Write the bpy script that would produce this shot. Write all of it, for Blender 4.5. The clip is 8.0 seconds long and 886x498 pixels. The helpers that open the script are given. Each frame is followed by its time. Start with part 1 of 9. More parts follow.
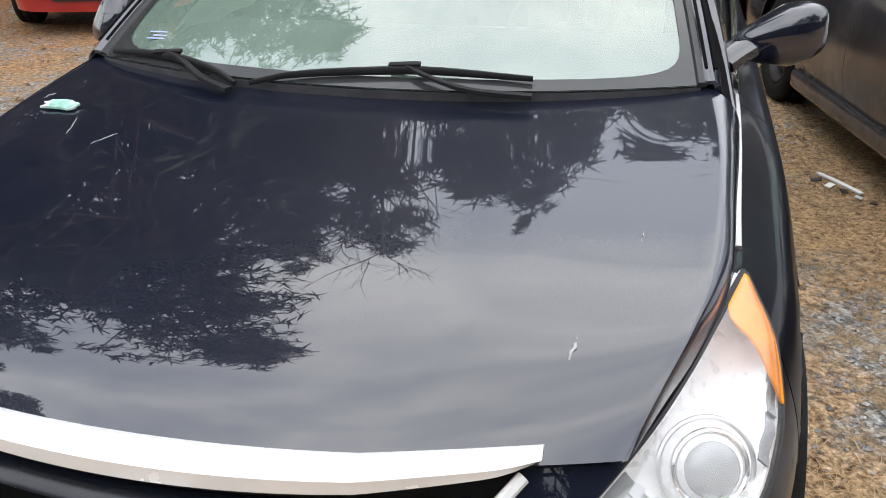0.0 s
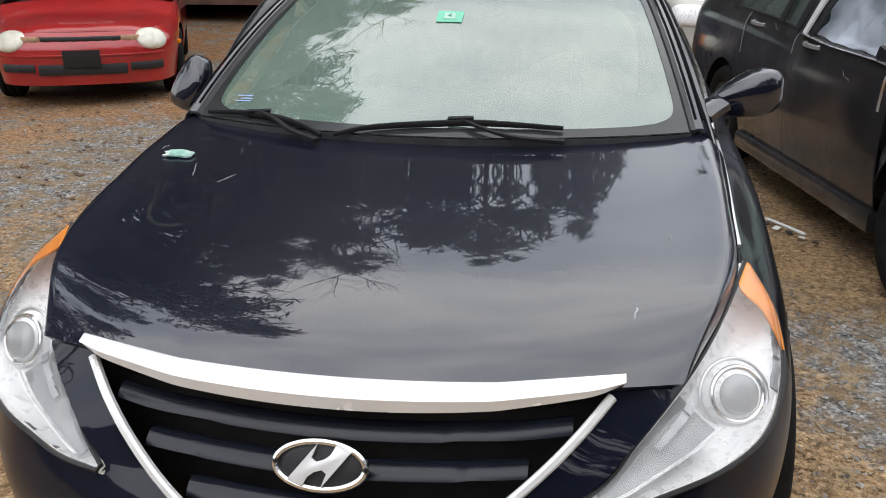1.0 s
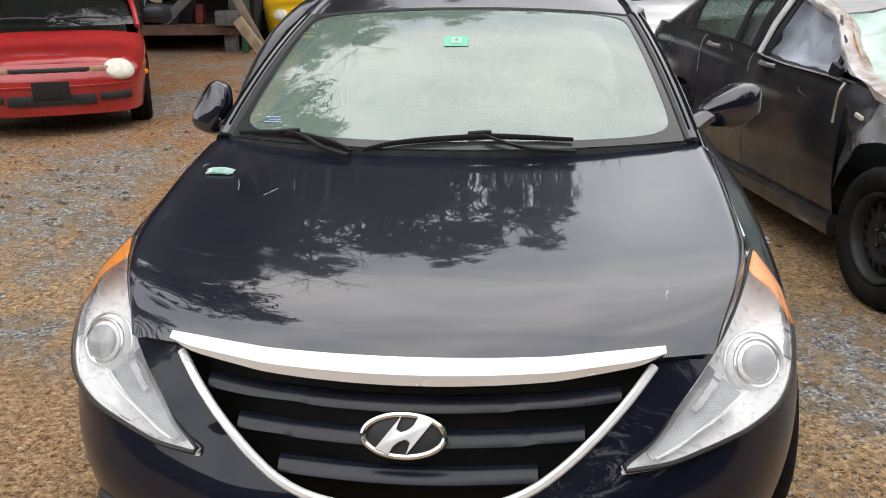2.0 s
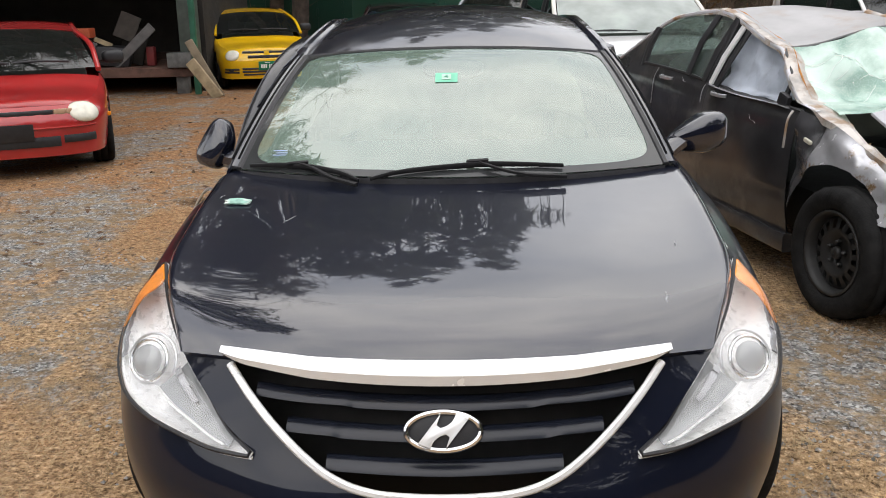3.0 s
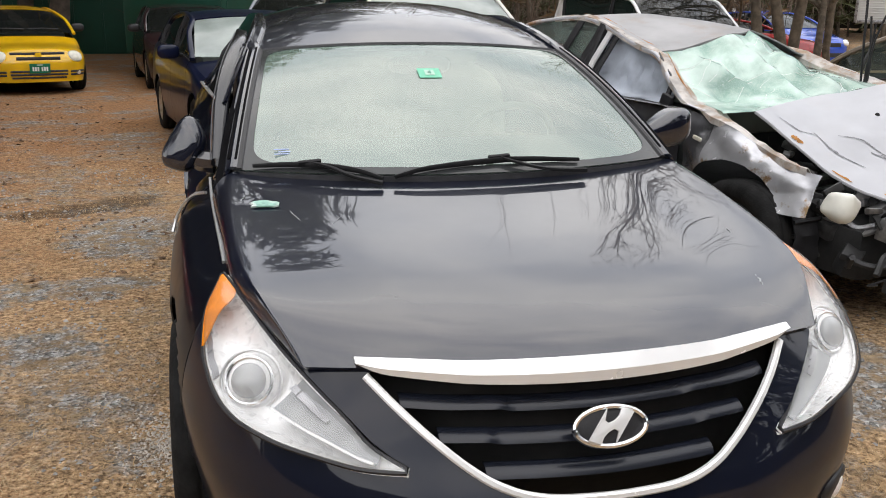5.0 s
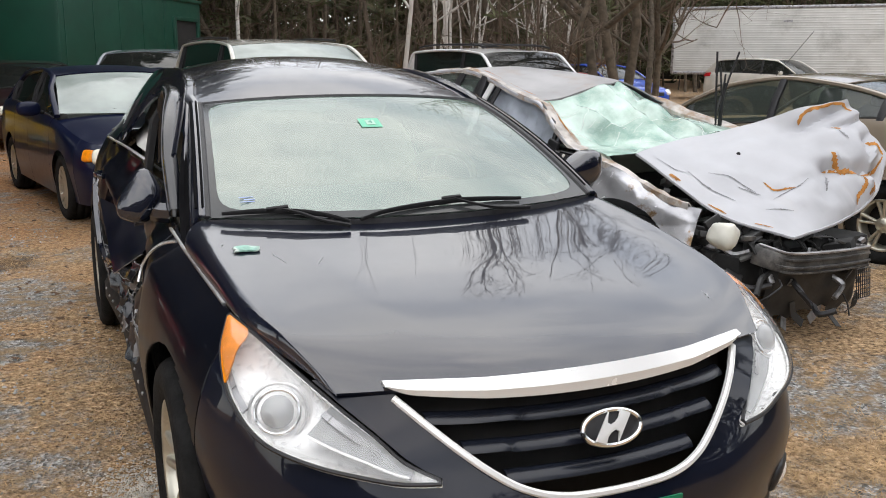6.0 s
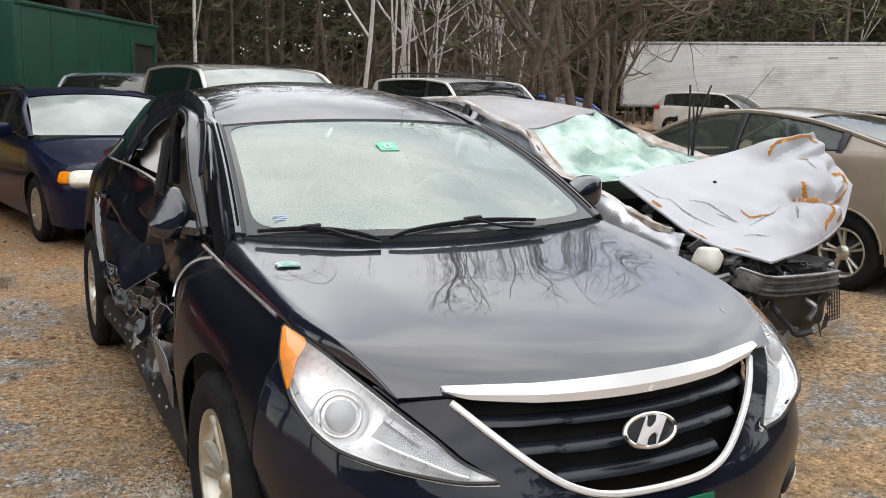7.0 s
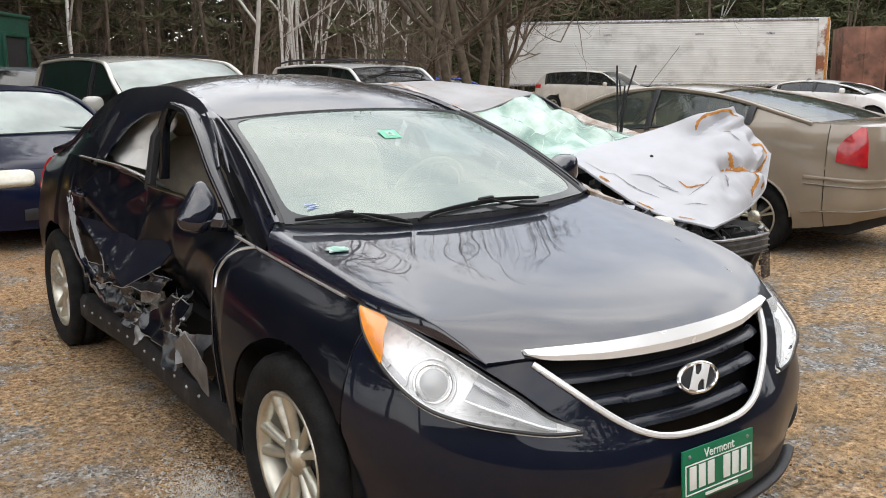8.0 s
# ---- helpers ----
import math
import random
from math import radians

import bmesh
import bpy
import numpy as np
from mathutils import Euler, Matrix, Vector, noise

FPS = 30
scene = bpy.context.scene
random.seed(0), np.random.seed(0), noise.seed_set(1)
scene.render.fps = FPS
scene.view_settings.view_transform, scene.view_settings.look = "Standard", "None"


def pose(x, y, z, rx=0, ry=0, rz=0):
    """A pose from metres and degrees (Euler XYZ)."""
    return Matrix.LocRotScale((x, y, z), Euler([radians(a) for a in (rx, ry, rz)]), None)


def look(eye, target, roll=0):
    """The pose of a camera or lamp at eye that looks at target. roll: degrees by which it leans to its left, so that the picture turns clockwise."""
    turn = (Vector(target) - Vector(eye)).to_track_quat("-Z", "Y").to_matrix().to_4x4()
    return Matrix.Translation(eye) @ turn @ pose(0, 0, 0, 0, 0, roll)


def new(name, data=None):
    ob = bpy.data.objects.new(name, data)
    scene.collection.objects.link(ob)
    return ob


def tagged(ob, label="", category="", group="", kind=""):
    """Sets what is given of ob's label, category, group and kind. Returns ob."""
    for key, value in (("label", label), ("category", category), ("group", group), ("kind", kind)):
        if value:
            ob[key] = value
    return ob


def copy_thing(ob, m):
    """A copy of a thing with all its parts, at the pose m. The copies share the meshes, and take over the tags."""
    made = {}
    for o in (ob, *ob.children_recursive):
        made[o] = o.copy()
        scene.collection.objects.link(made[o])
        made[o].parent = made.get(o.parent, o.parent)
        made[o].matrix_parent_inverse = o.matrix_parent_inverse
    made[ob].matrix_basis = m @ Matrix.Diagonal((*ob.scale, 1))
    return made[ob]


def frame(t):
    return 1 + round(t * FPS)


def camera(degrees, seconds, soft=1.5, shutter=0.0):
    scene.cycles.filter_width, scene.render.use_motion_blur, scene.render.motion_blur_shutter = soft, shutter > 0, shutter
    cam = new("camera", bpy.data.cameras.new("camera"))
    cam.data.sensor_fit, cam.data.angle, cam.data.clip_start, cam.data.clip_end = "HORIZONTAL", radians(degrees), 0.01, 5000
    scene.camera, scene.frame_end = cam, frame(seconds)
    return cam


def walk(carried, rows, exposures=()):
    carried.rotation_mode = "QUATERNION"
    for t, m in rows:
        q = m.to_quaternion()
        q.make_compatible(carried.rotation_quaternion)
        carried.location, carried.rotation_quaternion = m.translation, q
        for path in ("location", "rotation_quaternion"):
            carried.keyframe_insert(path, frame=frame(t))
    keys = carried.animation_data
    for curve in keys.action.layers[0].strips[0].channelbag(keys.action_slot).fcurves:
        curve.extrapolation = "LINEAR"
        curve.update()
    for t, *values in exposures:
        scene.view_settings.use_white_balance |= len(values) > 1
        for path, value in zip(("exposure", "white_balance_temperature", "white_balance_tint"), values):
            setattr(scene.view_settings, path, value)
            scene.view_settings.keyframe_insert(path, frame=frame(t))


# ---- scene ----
cam = camera(52.1, 8.0, soft=0.95)
PATH = [
    (0, (0.594, -0.783, 1.434), (0.178, 0.998, 0.623), -0.1),
    (0.5, (0.555, -1.053, 1.471), (0.19, 0.783, 0.768), -0.3),
    (1, (0.411, -1.302, 1.489), (0.116, 0.561, 0.822), 0.2),
    (1.2, (0.336, -1.388, 1.501), (0.082, 0.487, 0.855), -0.5),
    (2.3, (0.178, -1.621, 1.501), (0.034, 0.281, 0.901), -0.4),
    (2.5, (0.131, -1.689, 1.51), (0.021, 0.221, 0.927), -0.8),
    (3, (0.06, -1.763, 1.516), (0.0, 0.162, 0.978), -1.0),
    (3.5, (-0.026, -1.679, 1.493), (-0.011, 0.246, 0.951), -0.7),
    (4, (-0.196, -1.574, 1.486), (-0.1, 0.34, 0.915), 0.4),
    (4.5, (-0.486, -1.587, 1.475), (-0.248, 0.316, 0.908), 0.9),
    (5, (-0.757, -1.598, 1.467), (-0.284, 0.274, 0.945), 0.7),
    (5.2, (-0.825, -1.577, 1.452), (-0.25, 0.275, 0.963), 0.7),
    (6.3, (-1.284, -1.711, 1.466), (-0.445, 0.061, 1.074), 0.6),
    (6.5, (-1.334, -1.732, 1.465), (-0.483, 0.037, 1.084), 0.9),
    (7, (-1.467, -1.68, 1.454), (-0.548, 0.062, 1.108), 1.4),
    (7.5, (-1.688, -1.632, 1.47), (-0.641, 0.039, 1.137), 0.7),
    (8, (-1.995, -1.591, 1.471), (-0.854, 0.007, 1.092), -0.2),
]
walk(cam, [(t, look(eye, target, roll)) for t, eye, target, roll in PATH],
     exposures=[(0.0, 0.66, 6480, 10), (0.5, 0.42, 6480, 10), (1.0, 0.21, 6520, 10), (2.5, 0.36, 6780, 11), (5.0, 0.25, 6760, 11), (6.5, 0.31, 6650, 10), (8.0, 0.42, 6700, 10)])

# ---- sky and light: a bright, evenly overcast day ----
world = bpy.data.worlds.new("overcast_sky")
scene.world = world
world.use_nodes = True
wn = world.node_tree
wn.nodes.clear()
w_out = wn.nodes.new("ShaderNodeOutputWorld")
w_mix = wn.nodes.new("ShaderNodeAddShader")
w_sky = wn.nodes.new("ShaderNodeTexSky")
w_sky.sky_type = "NISHITA"
w_sky.sun_disc = False
w_sky.sun_elevation, w_sky.sun_rotation = radians(48), radians(200)
w_bg = wn.nodes.new("ShaderNodeBackground")
w_bg.inputs["Strength"].default_value = 0.05
w_cloud = wn.nodes.new("ShaderNodeBackground")
w_co = wn.nodes.new("ShaderNodeTexCoord")
w_map = wn.nodes.new("ShaderNodeMapping")
w_map.inputs["Scale"].default_value = (1.0, 1.0, 2.2)
w_noise = wn.nodes.new("ShaderNodeTexNoise")
w_noise.inputs["Scale"].default_value = 2.6
w_noise.inputs["Detail"].default_value = 5.0
w_noise.inputs["Roughness"].default_value = 0.5
w_ramp = wn.nodes.new("ShaderNodeValToRGB")
w_ramp.color_ramp.elements[0].position, w_ramp.color_ramp.elements[0].color = 0.34, (0.50, 0.53, 0.59, 1)
w_ramp.color_ramp.elements[1].position, w_ramp.color_ramp.elements[1].color = 0.66, (1.0, 0.99, 0.97, 1)
w_cloud.inputs["Strength"].default_value = 1.66
wn.links.new(w_co.outputs["Generated"], w_map.inputs["Vector"])
wn.links.new(w_map.outputs["Vector"], w_noise.inputs["Vector"])
wn.links.new(w_noise.outputs["Fac"], w_ramp.inputs["Fac"])
w_sep = wn.nodes.new("ShaderNodeSeparateXYZ")
w_rise = wn.nodes.new("ShaderNodeMapRange")
w_rise.inputs["From Min"].default_value, w_rise.inputs["From Max"].default_value = 0.0, 0.9
w_rise.inputs["To Min"].default_value, w_rise.inputs["To Max"].default_value = 0.72, 1.22
w_mul = wn.nodes.new("ShaderNodeVectorMath")
w_mul.operation = "MULTIPLY"
wn.links.new(w_co.outputs["Generated"], w_sep.inputs[0])
wn.links.new(w_sep.outputs["Z"], w_rise.inputs["Value"])
wn.links.new(w_ramp.outputs["Color"], w_mul.inputs[0])
wn.links.new(w_rise.outputs["Result"], w_mul.inputs[1])
wn.links.new(w_mul.outputs[0], w_cloud.inputs["Color"])
wn.links.new(w_sky.outputs["Color"], w_bg.inputs["Color"])
wn.links.new(w_bg.outputs["Background"], w_mix.inputs[0])
wn.links.new(w_cloud.outputs["Background"], w_mix.inputs[1])
wn.links.new(w_mix.outputs[0], w_out.inputs["Surface"])
sun = new("sun", bpy.data.lights.new("sun", "SUN"))
sun.data.energy, sun.data.angle, sun.data.color = 0.5, radians(165), (1.0, 0.96, 0.9)
sun.matrix_world = look((0, 0, 30), (4, 22, 0))
scene.view_settings.exposure = 0.0

# ---- materials ----
def mat(name, color, rough=0.6, metal=0.0, coat=0.0, var=0.12, scale=6.0, bump=0.0, bump_scale=60.0, color2=None, edges=(0.35, 0.65), spec=0.5, per_object=0.0, second=None, second_scale=1.3, second_edges=(0.52, 0.68)):
    """A procedural surface: a base colour that varies at two scales, with fine relief."""
    m = bpy.data.materials.new(name)
    m.use_nodes = True
    nt = m.node_tree
    b = nt.nodes["Principled BSDF"]
    co = nt.nodes.new("ShaderNodeTexCoord")
    n1 = nt.nodes.new("ShaderNodeTexNoise")
    n1.inputs["Scale"].default_value, n1.inputs["Detail"].default_value = scale, 6
    r1 = nt.nodes.new("ShaderNodeValToRGB")
    c2 = color2 or tuple(c * (1 - var) for c in color)
    c1 = color if color2 else tuple(min(1, c * (1 + var)) for c in color)
    r1.color_ramp.elements[0].position, r1.color_ramp.elements[0].color = edges[0], (*c2, 1)
    r1.color_ramp.elements[1].position, r1.color_ramp.elements[1].color = edges[1], (*c1, 1)
    nt.links.new(co.outputs["Object"], n1.inputs["Vector"])
    nt.links.new(n1.outputs["Fac"], r1.inputs["Fac"])
    out = r1.outputs["Color"]
    if second:
        n2 = nt.nodes.new("ShaderNodeTexNoise")
        n2.inputs["Scale"].default_value, n2.inputs["Detail"].default_value, n2.inputs["Roughness"].default_value = second_scale, 8, 0.65
        nt.links.new(co.outputs["Object"], n2.inputs["Vector"])
        r2 = nt.nodes.new("ShaderNodeMapRange")
        r2.inputs["From Min"].default_value, r2.inputs["From Max"].default_value = second_edges
        nt.links.new(n2.outputs["Fac"], r2.inputs["Value"])
        mx = nt.nodes.new("ShaderNodeMix")
        mx.data_type = "RGBA"
        mx.inputs["B"].default_value = (*second, 1)
        nt.links.new(r2.outputs["Result"], mx.inputs["Factor"])
        nt.links.new(out, mx.inputs["A"])
        out = mx.outputs["Result"]
    if per_object:
        oi = nt.nodes.new("ShaderNodeObjectInfo")
        mr = nt.nodes.new("ShaderNodeMapRange")
        mr.inputs["To Min"].default_value, mr.inputs["To Max"].default_value = 1 - per_object, 1 + per_object
        nt.links.new(oi.outputs["Random"], mr.inputs["Value"])
        hs = nt.nodes.new("ShaderNodeHueSaturation")
        nt.links.new(mr.outputs["Result"], hs.inputs["Value"])
        nt.links.new(out, hs.inputs["Color"])
        out = hs.outputs["Color"]
    nt.links.new(out, b.inputs["Base Color"])
    n3 = nt.nodes.new("ShaderNodeTexNoise")
    n3.inputs["Scale"].default_value, n3.inputs["Detail"].default_value = scale * 5, 4
    nt.links.new(co.outputs["Object"], n3.inputs["Vector"])
    rr = nt.nodes.new("ShaderNodeMapRange")
    rr.inputs["To Min"].default_value, rr.inputs["To Max"].default_value = rough * 0.85, min(1, rough * 1.15)
    nt.links.new(n3.outputs["Fac"], rr.inputs["Value"])
    nt.links.new(rr.outputs["Result"], b.inputs["Roughness"])
    b.inputs["Metallic"].default_value = metal
    b.inputs["Coat Weight"].default_value = coat
    b.inputs["Coat Roughness"].default_value = 0.02
    b.inputs["Specular IOR Level"].default_value = spec
    if bump:
        n4 = nt.nodes.new("ShaderNodeTexNoise")
        n4.inputs["Scale"].default_value, n4.inputs["Detail"].default_value = bump_scale, 5
        nt.links.new(co.outputs["Object"], n4.inputs["Vector"])
        bp = nt.nodes.new("ShaderNodeBump")
        bp.inputs["Strength"].default_value, bp.inputs["Distance"].default_value = bump, 0.01
        nt.links.new(n4.outputs["Fac"], bp.inputs["Height"])
        nt.links.new(bp.outputs["Normal"], b.inputs["Normal"])
    return m


def glass(name, tint, dust, dust_color, rough=0.02, mottled=0.25, mirror=0.075):
    """Sheet glass: clear with a mirror coat by Fresnel, and a film of dust that scatters light."""
    m = bpy.data.materials.new(name)
    m.use_nodes = True
    nt = m.node_tree
    nt.nodes.clear()
    out = nt.nodes.new("ShaderNodeOutputMaterial")
    tr = nt.nodes.new("ShaderNodeBsdfTransparent")
    tr.inputs["Color"].default_value = (*tint, 1)
    df = nt.nodes.new("ShaderNodeBsdfDiffuse")
    df.inputs["Color"].default_value = (*dust_color, 1)
    gl = nt.nodes.new("ShaderNodeBsdfGlossy")
    gl.inputs["Roughness"].default_value = rough
    lw = nt.nodes.new("ShaderNodeLayerWeight")
    lw.inputs["Blend"].default_value = 0.5
    pw = nt.nodes.new("ShaderNodeMath")
    pw.operation, pw.inputs[1].default_value = "POWER", 5.0
    fr = nt.nodes.new("ShaderNodeMapRange")
    fr.inputs["To Min"].default_value, fr.inputs["To Max"].default_value = mirror, 1.0
    nt.links.new(lw.outputs["Facing"], pw.inputs[0])
    nt.links.new(pw.outputs[0], fr.inputs["Value"])
    co = nt.nodes.new("ShaderNodeTexCoord")
    no = nt.nodes.new("ShaderNodeTexNoise")
    no.inputs["Scale"].default_value, no.inputs["Detail"].default_value = 2.5, 6
    mr = nt.nodes.new("ShaderNodeMapRange")
    mr.inputs["From Min"].default_value, mr.inputs["From Max"].default_value = 0.3, 0.7
    mr.inputs["To Min"].default_value, mr.inputs["To Max"].default_value = dust * (1 - mottled), min(1, dust * (1 + mottled))
    nt.links.new(co.outputs["Object"], no.inputs["Vector"])
    nt.links.new(no.outputs["Fac"], mr.inputs["Value"])
    m1, m2 = nt.nodes.new("ShaderNodeMixShader"), nt.nodes.new("ShaderNodeMixShader")
    nt.links.new(mr.outputs["Result"], m1.inputs["Fac"])
    nt.links.new(tr.outputs[0], m1.inputs[1])
    nt.links.new(df.outputs[0], m1.inputs[2])
    nt.links.new(fr.outputs[0], m2.inputs["Fac"])
    nt.links.new(m1.outputs[0], m2.inputs[1])
    nt.links.new(gl.outputs[0], m2.inputs[2])
    nt.links.new(m2.outputs[0], out.inputs["Surface"])
    return m


def car_paint(name, color, rough=0.16, dirt=(0.2, 0.17, 0.13), amount=0.12, flake=0.1, coat=1.0, gloss=1.6, spec=0.16):
    m = mat(name, color, rough=max(rough, 0.3), coat=coat, var=flake, scale=3.0, spec=spec, second=tuple(c * (1 - amount) + d * amount for c, d in zip(color, dirt)), second_scale=2.2, second_edges=(0.5, 0.75))
    m.node_tree.nodes["Principled BSDF"].inputs["Coat Roughness"].default_value = rough * 0.25
    m.node_tree.nodes["Principled BSDF"].inputs["Coat IOR"].default_value = gloss
    return m


NAVY = car_paint("navy_black_paint", (0.006, 0.008, 0.018), 0.06, amount=0.03, gloss=1.82)
# bumper and sides: same navy, coat and colour cut to paint darker reflections
NAVY_BUMPER_DIM = car_paint("navy_black_bumper_dimmed", (0.006, 0.008, 0.017), 0.07, amount=0.02, coat=0.60, gloss=1.55, spec=0.07)
NAVY_SIDE_DIM = car_paint("navy_black_sides_dimmed", (0.004, 0.005, 0.009), 0.15, amount=0.02, coat=0.30, gloss=1.5, spec=0.06)
GUNMETAL = car_paint("gunmetal_paint", (0.028, 0.028, 0.031), 0.5, dirt=(0.24, 0.22, 0.20), amount=0.42, flake=0.35)
BARE_SILVER = mat("scuffed_silver_paint", (0.45, 0.455, 0.48), rough=0.42, var=0.06, scale=4, second=(0.46, 0.45, 0.46), second_scale=3.0, second_edges=(0.58, 0.75), bump=0.10, bump_scale=9)
RUST_SILVER = mat("rusting_silver_paint", (0.55, 0.55, 0.58), rough=0.5, var=0.08, scale=4, second=(0.34, 0.17, 0.06), second_scale=4.0, second_edges=(0.56, 0.66), bump=0.25, bump_scale=25)
RUST = mat("orange_rust", (0.40, 0.17, 0.035), rough=0.9, var=0.35, scale=18, bump=0.5, bump_scale=80)
RED = car_paint("red_paint", (0.40, 0.024, 0.024), 0.2, amount=0.12)
YELLOW = car_paint("yellow_paint", (0.80, 0.47, 0.01), 0.2, amount=0.1)
BLUE = car_paint("dark_blue_paint", (0.005, 0.008, 0.027), 0.14, amount=0.05, coat=0.3, gloss=1.5, spec=0.10)
GOLD = car_paint("champagne_gold_paint", (0.27, 0.222, 0.168), 0.22, amount=0.15, gloss=1.6)
WHITE = car_paint("white_paint", (0.72, 0.72, 0.72), 0.25, amount=0.1)
VAN_SILVER = car_paint("pale_silver_paint", (0.55, 0.53, 0.48), 0.25, amount=0.12)
DARK_RED = car_paint("black_cherry_paint", (0.02, 0.008, 0.01), 0.2, amount=0.15)
GREY_PAINT = car_paint("steel_grey_paint", (0.22, 0.24, 0.27), 0.25, amount=0.12)
BRIGHT_BLUE = car_paint("bright_blue_paint", (0.02, 0.08, 0.5), 0.25, amount=0.1)
CHROME = mat("chrome", (0.80, 0.80, 0.80), rough=0.12, metal=1.0, var=0.03)
SATIN = mat("satin_chrome", (0.72, 0.72, 0.72), rough=0.3, metal=0.85, var=0.05)
BRIGHT_TRIM = mat("hazed_bright_trim", (0.88, 0.88, 0.87), rough=0.26, metal=0.3, var=0.01, scale=3)
ALLOY = mat("silver_alloy", (0.58, 0.56, 0.48), rough=0.34, metal=0.8, var=0.1, scale=12, second=(0.22, 0.19, 0.15), second_scale=9, second_edges=(0.58, 0.8))
STEEL_BLACK = mat("black_steel", (0.018, 0.018, 0.018), rough=0.55, var=0.3, scale=14)
PLASTIC = mat("black_plastic", (0.018, 0.018, 0.02), rough=0.5, var=0.2, scale=20, bump=0.1, bump_scale=200)
MATT_BLACK = mat("matt_black_flat", (0.006, 0.006, 0.007), rough=0.9, var=0.2, spec=0.05)
GLOSS_BLACK = mat("gloss_black_plastic", (0.010, 0.011, 0.015), rough=0.22, var=0.2, coat=0.4)
TRIM_GREY = mat("grey_cowl_plastic", (0.06, 0.06, 0.065), rough=0.6, var=0.2, scale=20)
RUBBER = mat("tyre_rubber", (0.014, 0.014, 0.014), spec=0.15, rough=0.85, var=0.3, scale=16, bump=0.3, bump_scale=90)
DARK = mat("dark_underbody", (0.012, 0.012, 0.012), rough=0.8, var=0.3, scale=8)
ENGINE = mat("greasy_engine_metal", (0.05, 0.05, 0.05), rough=0.55, metal=0.4, var=0.5, scale=18, second=(0.16, 0.15, 0.14), second_scale=7)
RAW_METAL = mat("scraped_bare_metal", (0.34, 0.34, 0.35), rough=0.4, metal=0.7, var=0.3, scale=15, second=(0.10, 0.09, 0.08), second_scale=8)
BEIGE = mat("beige_cloth", (0.42, 0.37, 0.29), rough=0.9, var=0.1, scale=20, bump=0.2, bump_scale=160)
GREY_CLOTH = mat("grey_cloth", (0.12, 0.12, 0.12), rough=0.9, var=0.15, scale=20)
DASH = mat("grey_dashboard", (0.13, 0.13, 0.12), rough=0.7, var=0.1, scale=14)
# near-white base colour carries the sky that a chrome bowl would mirror
LENS_WHITE = mat("sky_white_headlight_reflector", (0.96, 0.96, 0.95), rough=0.28, metal=0.2, var=0.04, scale=11)
PROJECTOR = mat("grey_projector_glass", (0.34, 0.35, 0.35), rough=0.1, var=0.1, coat=1.0)
LENS_OLD = mat("yellowed_headlight", (0.70, 0.67, 0.56), rough=0.25, var=0.12, scale=14, coat=0.6)
BOWL = mat("polished_reflector", (0.75, 0.75, 0.75), rough=0.15, metal=1.0, var=0.05)
AMBER = mat("amber_lens", (0.86, 0.27, 0.006), rough=0.3, var=0.15, scale=24, spec=0.3)
RED_LENS = mat("red_lamp_lens", (0.42, 0.015, 0.02), rough=0.15, var=0.2, scale=20, coat=0.8)
WINDSHIELD = glass("dusty_windscreen_glass", (0.47, 0.57, 0.51), 0.29, (0.48, 0.66, 0.55), mirror=0.20, mottled=0.12)
SIDE_GLASS = glass("side_window_glass", (0.75, 0.80, 0.76), 0.04, (0.5, 0.5, 0.5))
CAR_GLASS = glass("car_window_glass", (0.09, 0.105, 0.10), 0.02, (0.55, 0.62, 0.58), mirror=0.085)
PALE_GLASS = glass("pale_dusty_glass", (0.6, 0.7, 0.66), 0.5, (0.60, 0.68, 0.64))
CRAZED = glass("shattered_safety_glass", (0.7, 0.9, 0.8), 0.78, (0.58, 0.80, 0.70), rough=0.15, mottled=0.25)


def craze(m):
    """Fine white cracks between pale green splinters, and patches of thicker and thinner glass."""
    nt = m.node_tree
    df = next(n for n in nt.nodes if n.type == "BSDF_DIFFUSE")
    co = nt.nodes.new("ShaderNodeTexCoord")
    big = nt.nodes.new("ShaderNodeTexNoise")
    big.inputs["Scale"].default_value, big.inputs["Detail"].default_value = 4.0, 8
    tone = nt.nodes.new("ShaderNodeValToRGB")
    tone.color_ramp.elements[0].position, tone.color_ramp.elements[0].color = 0.40, (0.24, 0.42, 0.34, 1)
    tone.color_ramp.elements[1].position, tone.color_ramp.elements[1].color = 0.58, (0.64, 0.82, 0.73, 1)
    vo = nt.nodes.new("ShaderNodeTexVoronoi")
    vo.feature = "DISTANCE_TO_EDGE"
    vo.inputs["Scale"].default_value = 70
    line = nt.nodes.new("ShaderNodeMapRange")
    line.inputs["From Min"].default_value, line.inputs["From Max"].default_value = 0.0, 0.05
    line.inputs["To Min"].default_value, line.inputs["To Max"].default_value = 0.45, 0.0
    mx = nt.nodes.new("ShaderNodeMix")
    mx.data_type = "RGBA"
    mx.inputs["B"].default_value = (0.80, 0.90, 0.85, 1)
    nt.links.new(co.outputs["Object"], big.inputs["Vector"])
    nt.links.new(co.outputs["Object"], vo.inputs["Vector"])
    nt.links.new(big.outputs["Fac"], tone.inputs["Fac"])
    nt.links.new(tone.outputs["Color"], mx.inputs["A"])
    nt.links.new(vo.outputs["Distance"], line.inputs["Value"])
    nt.links.new(line.outputs["Result"], mx.inputs["Factor"])
    nt.links.new(mx.outputs["Result"], df.inputs["Color"])


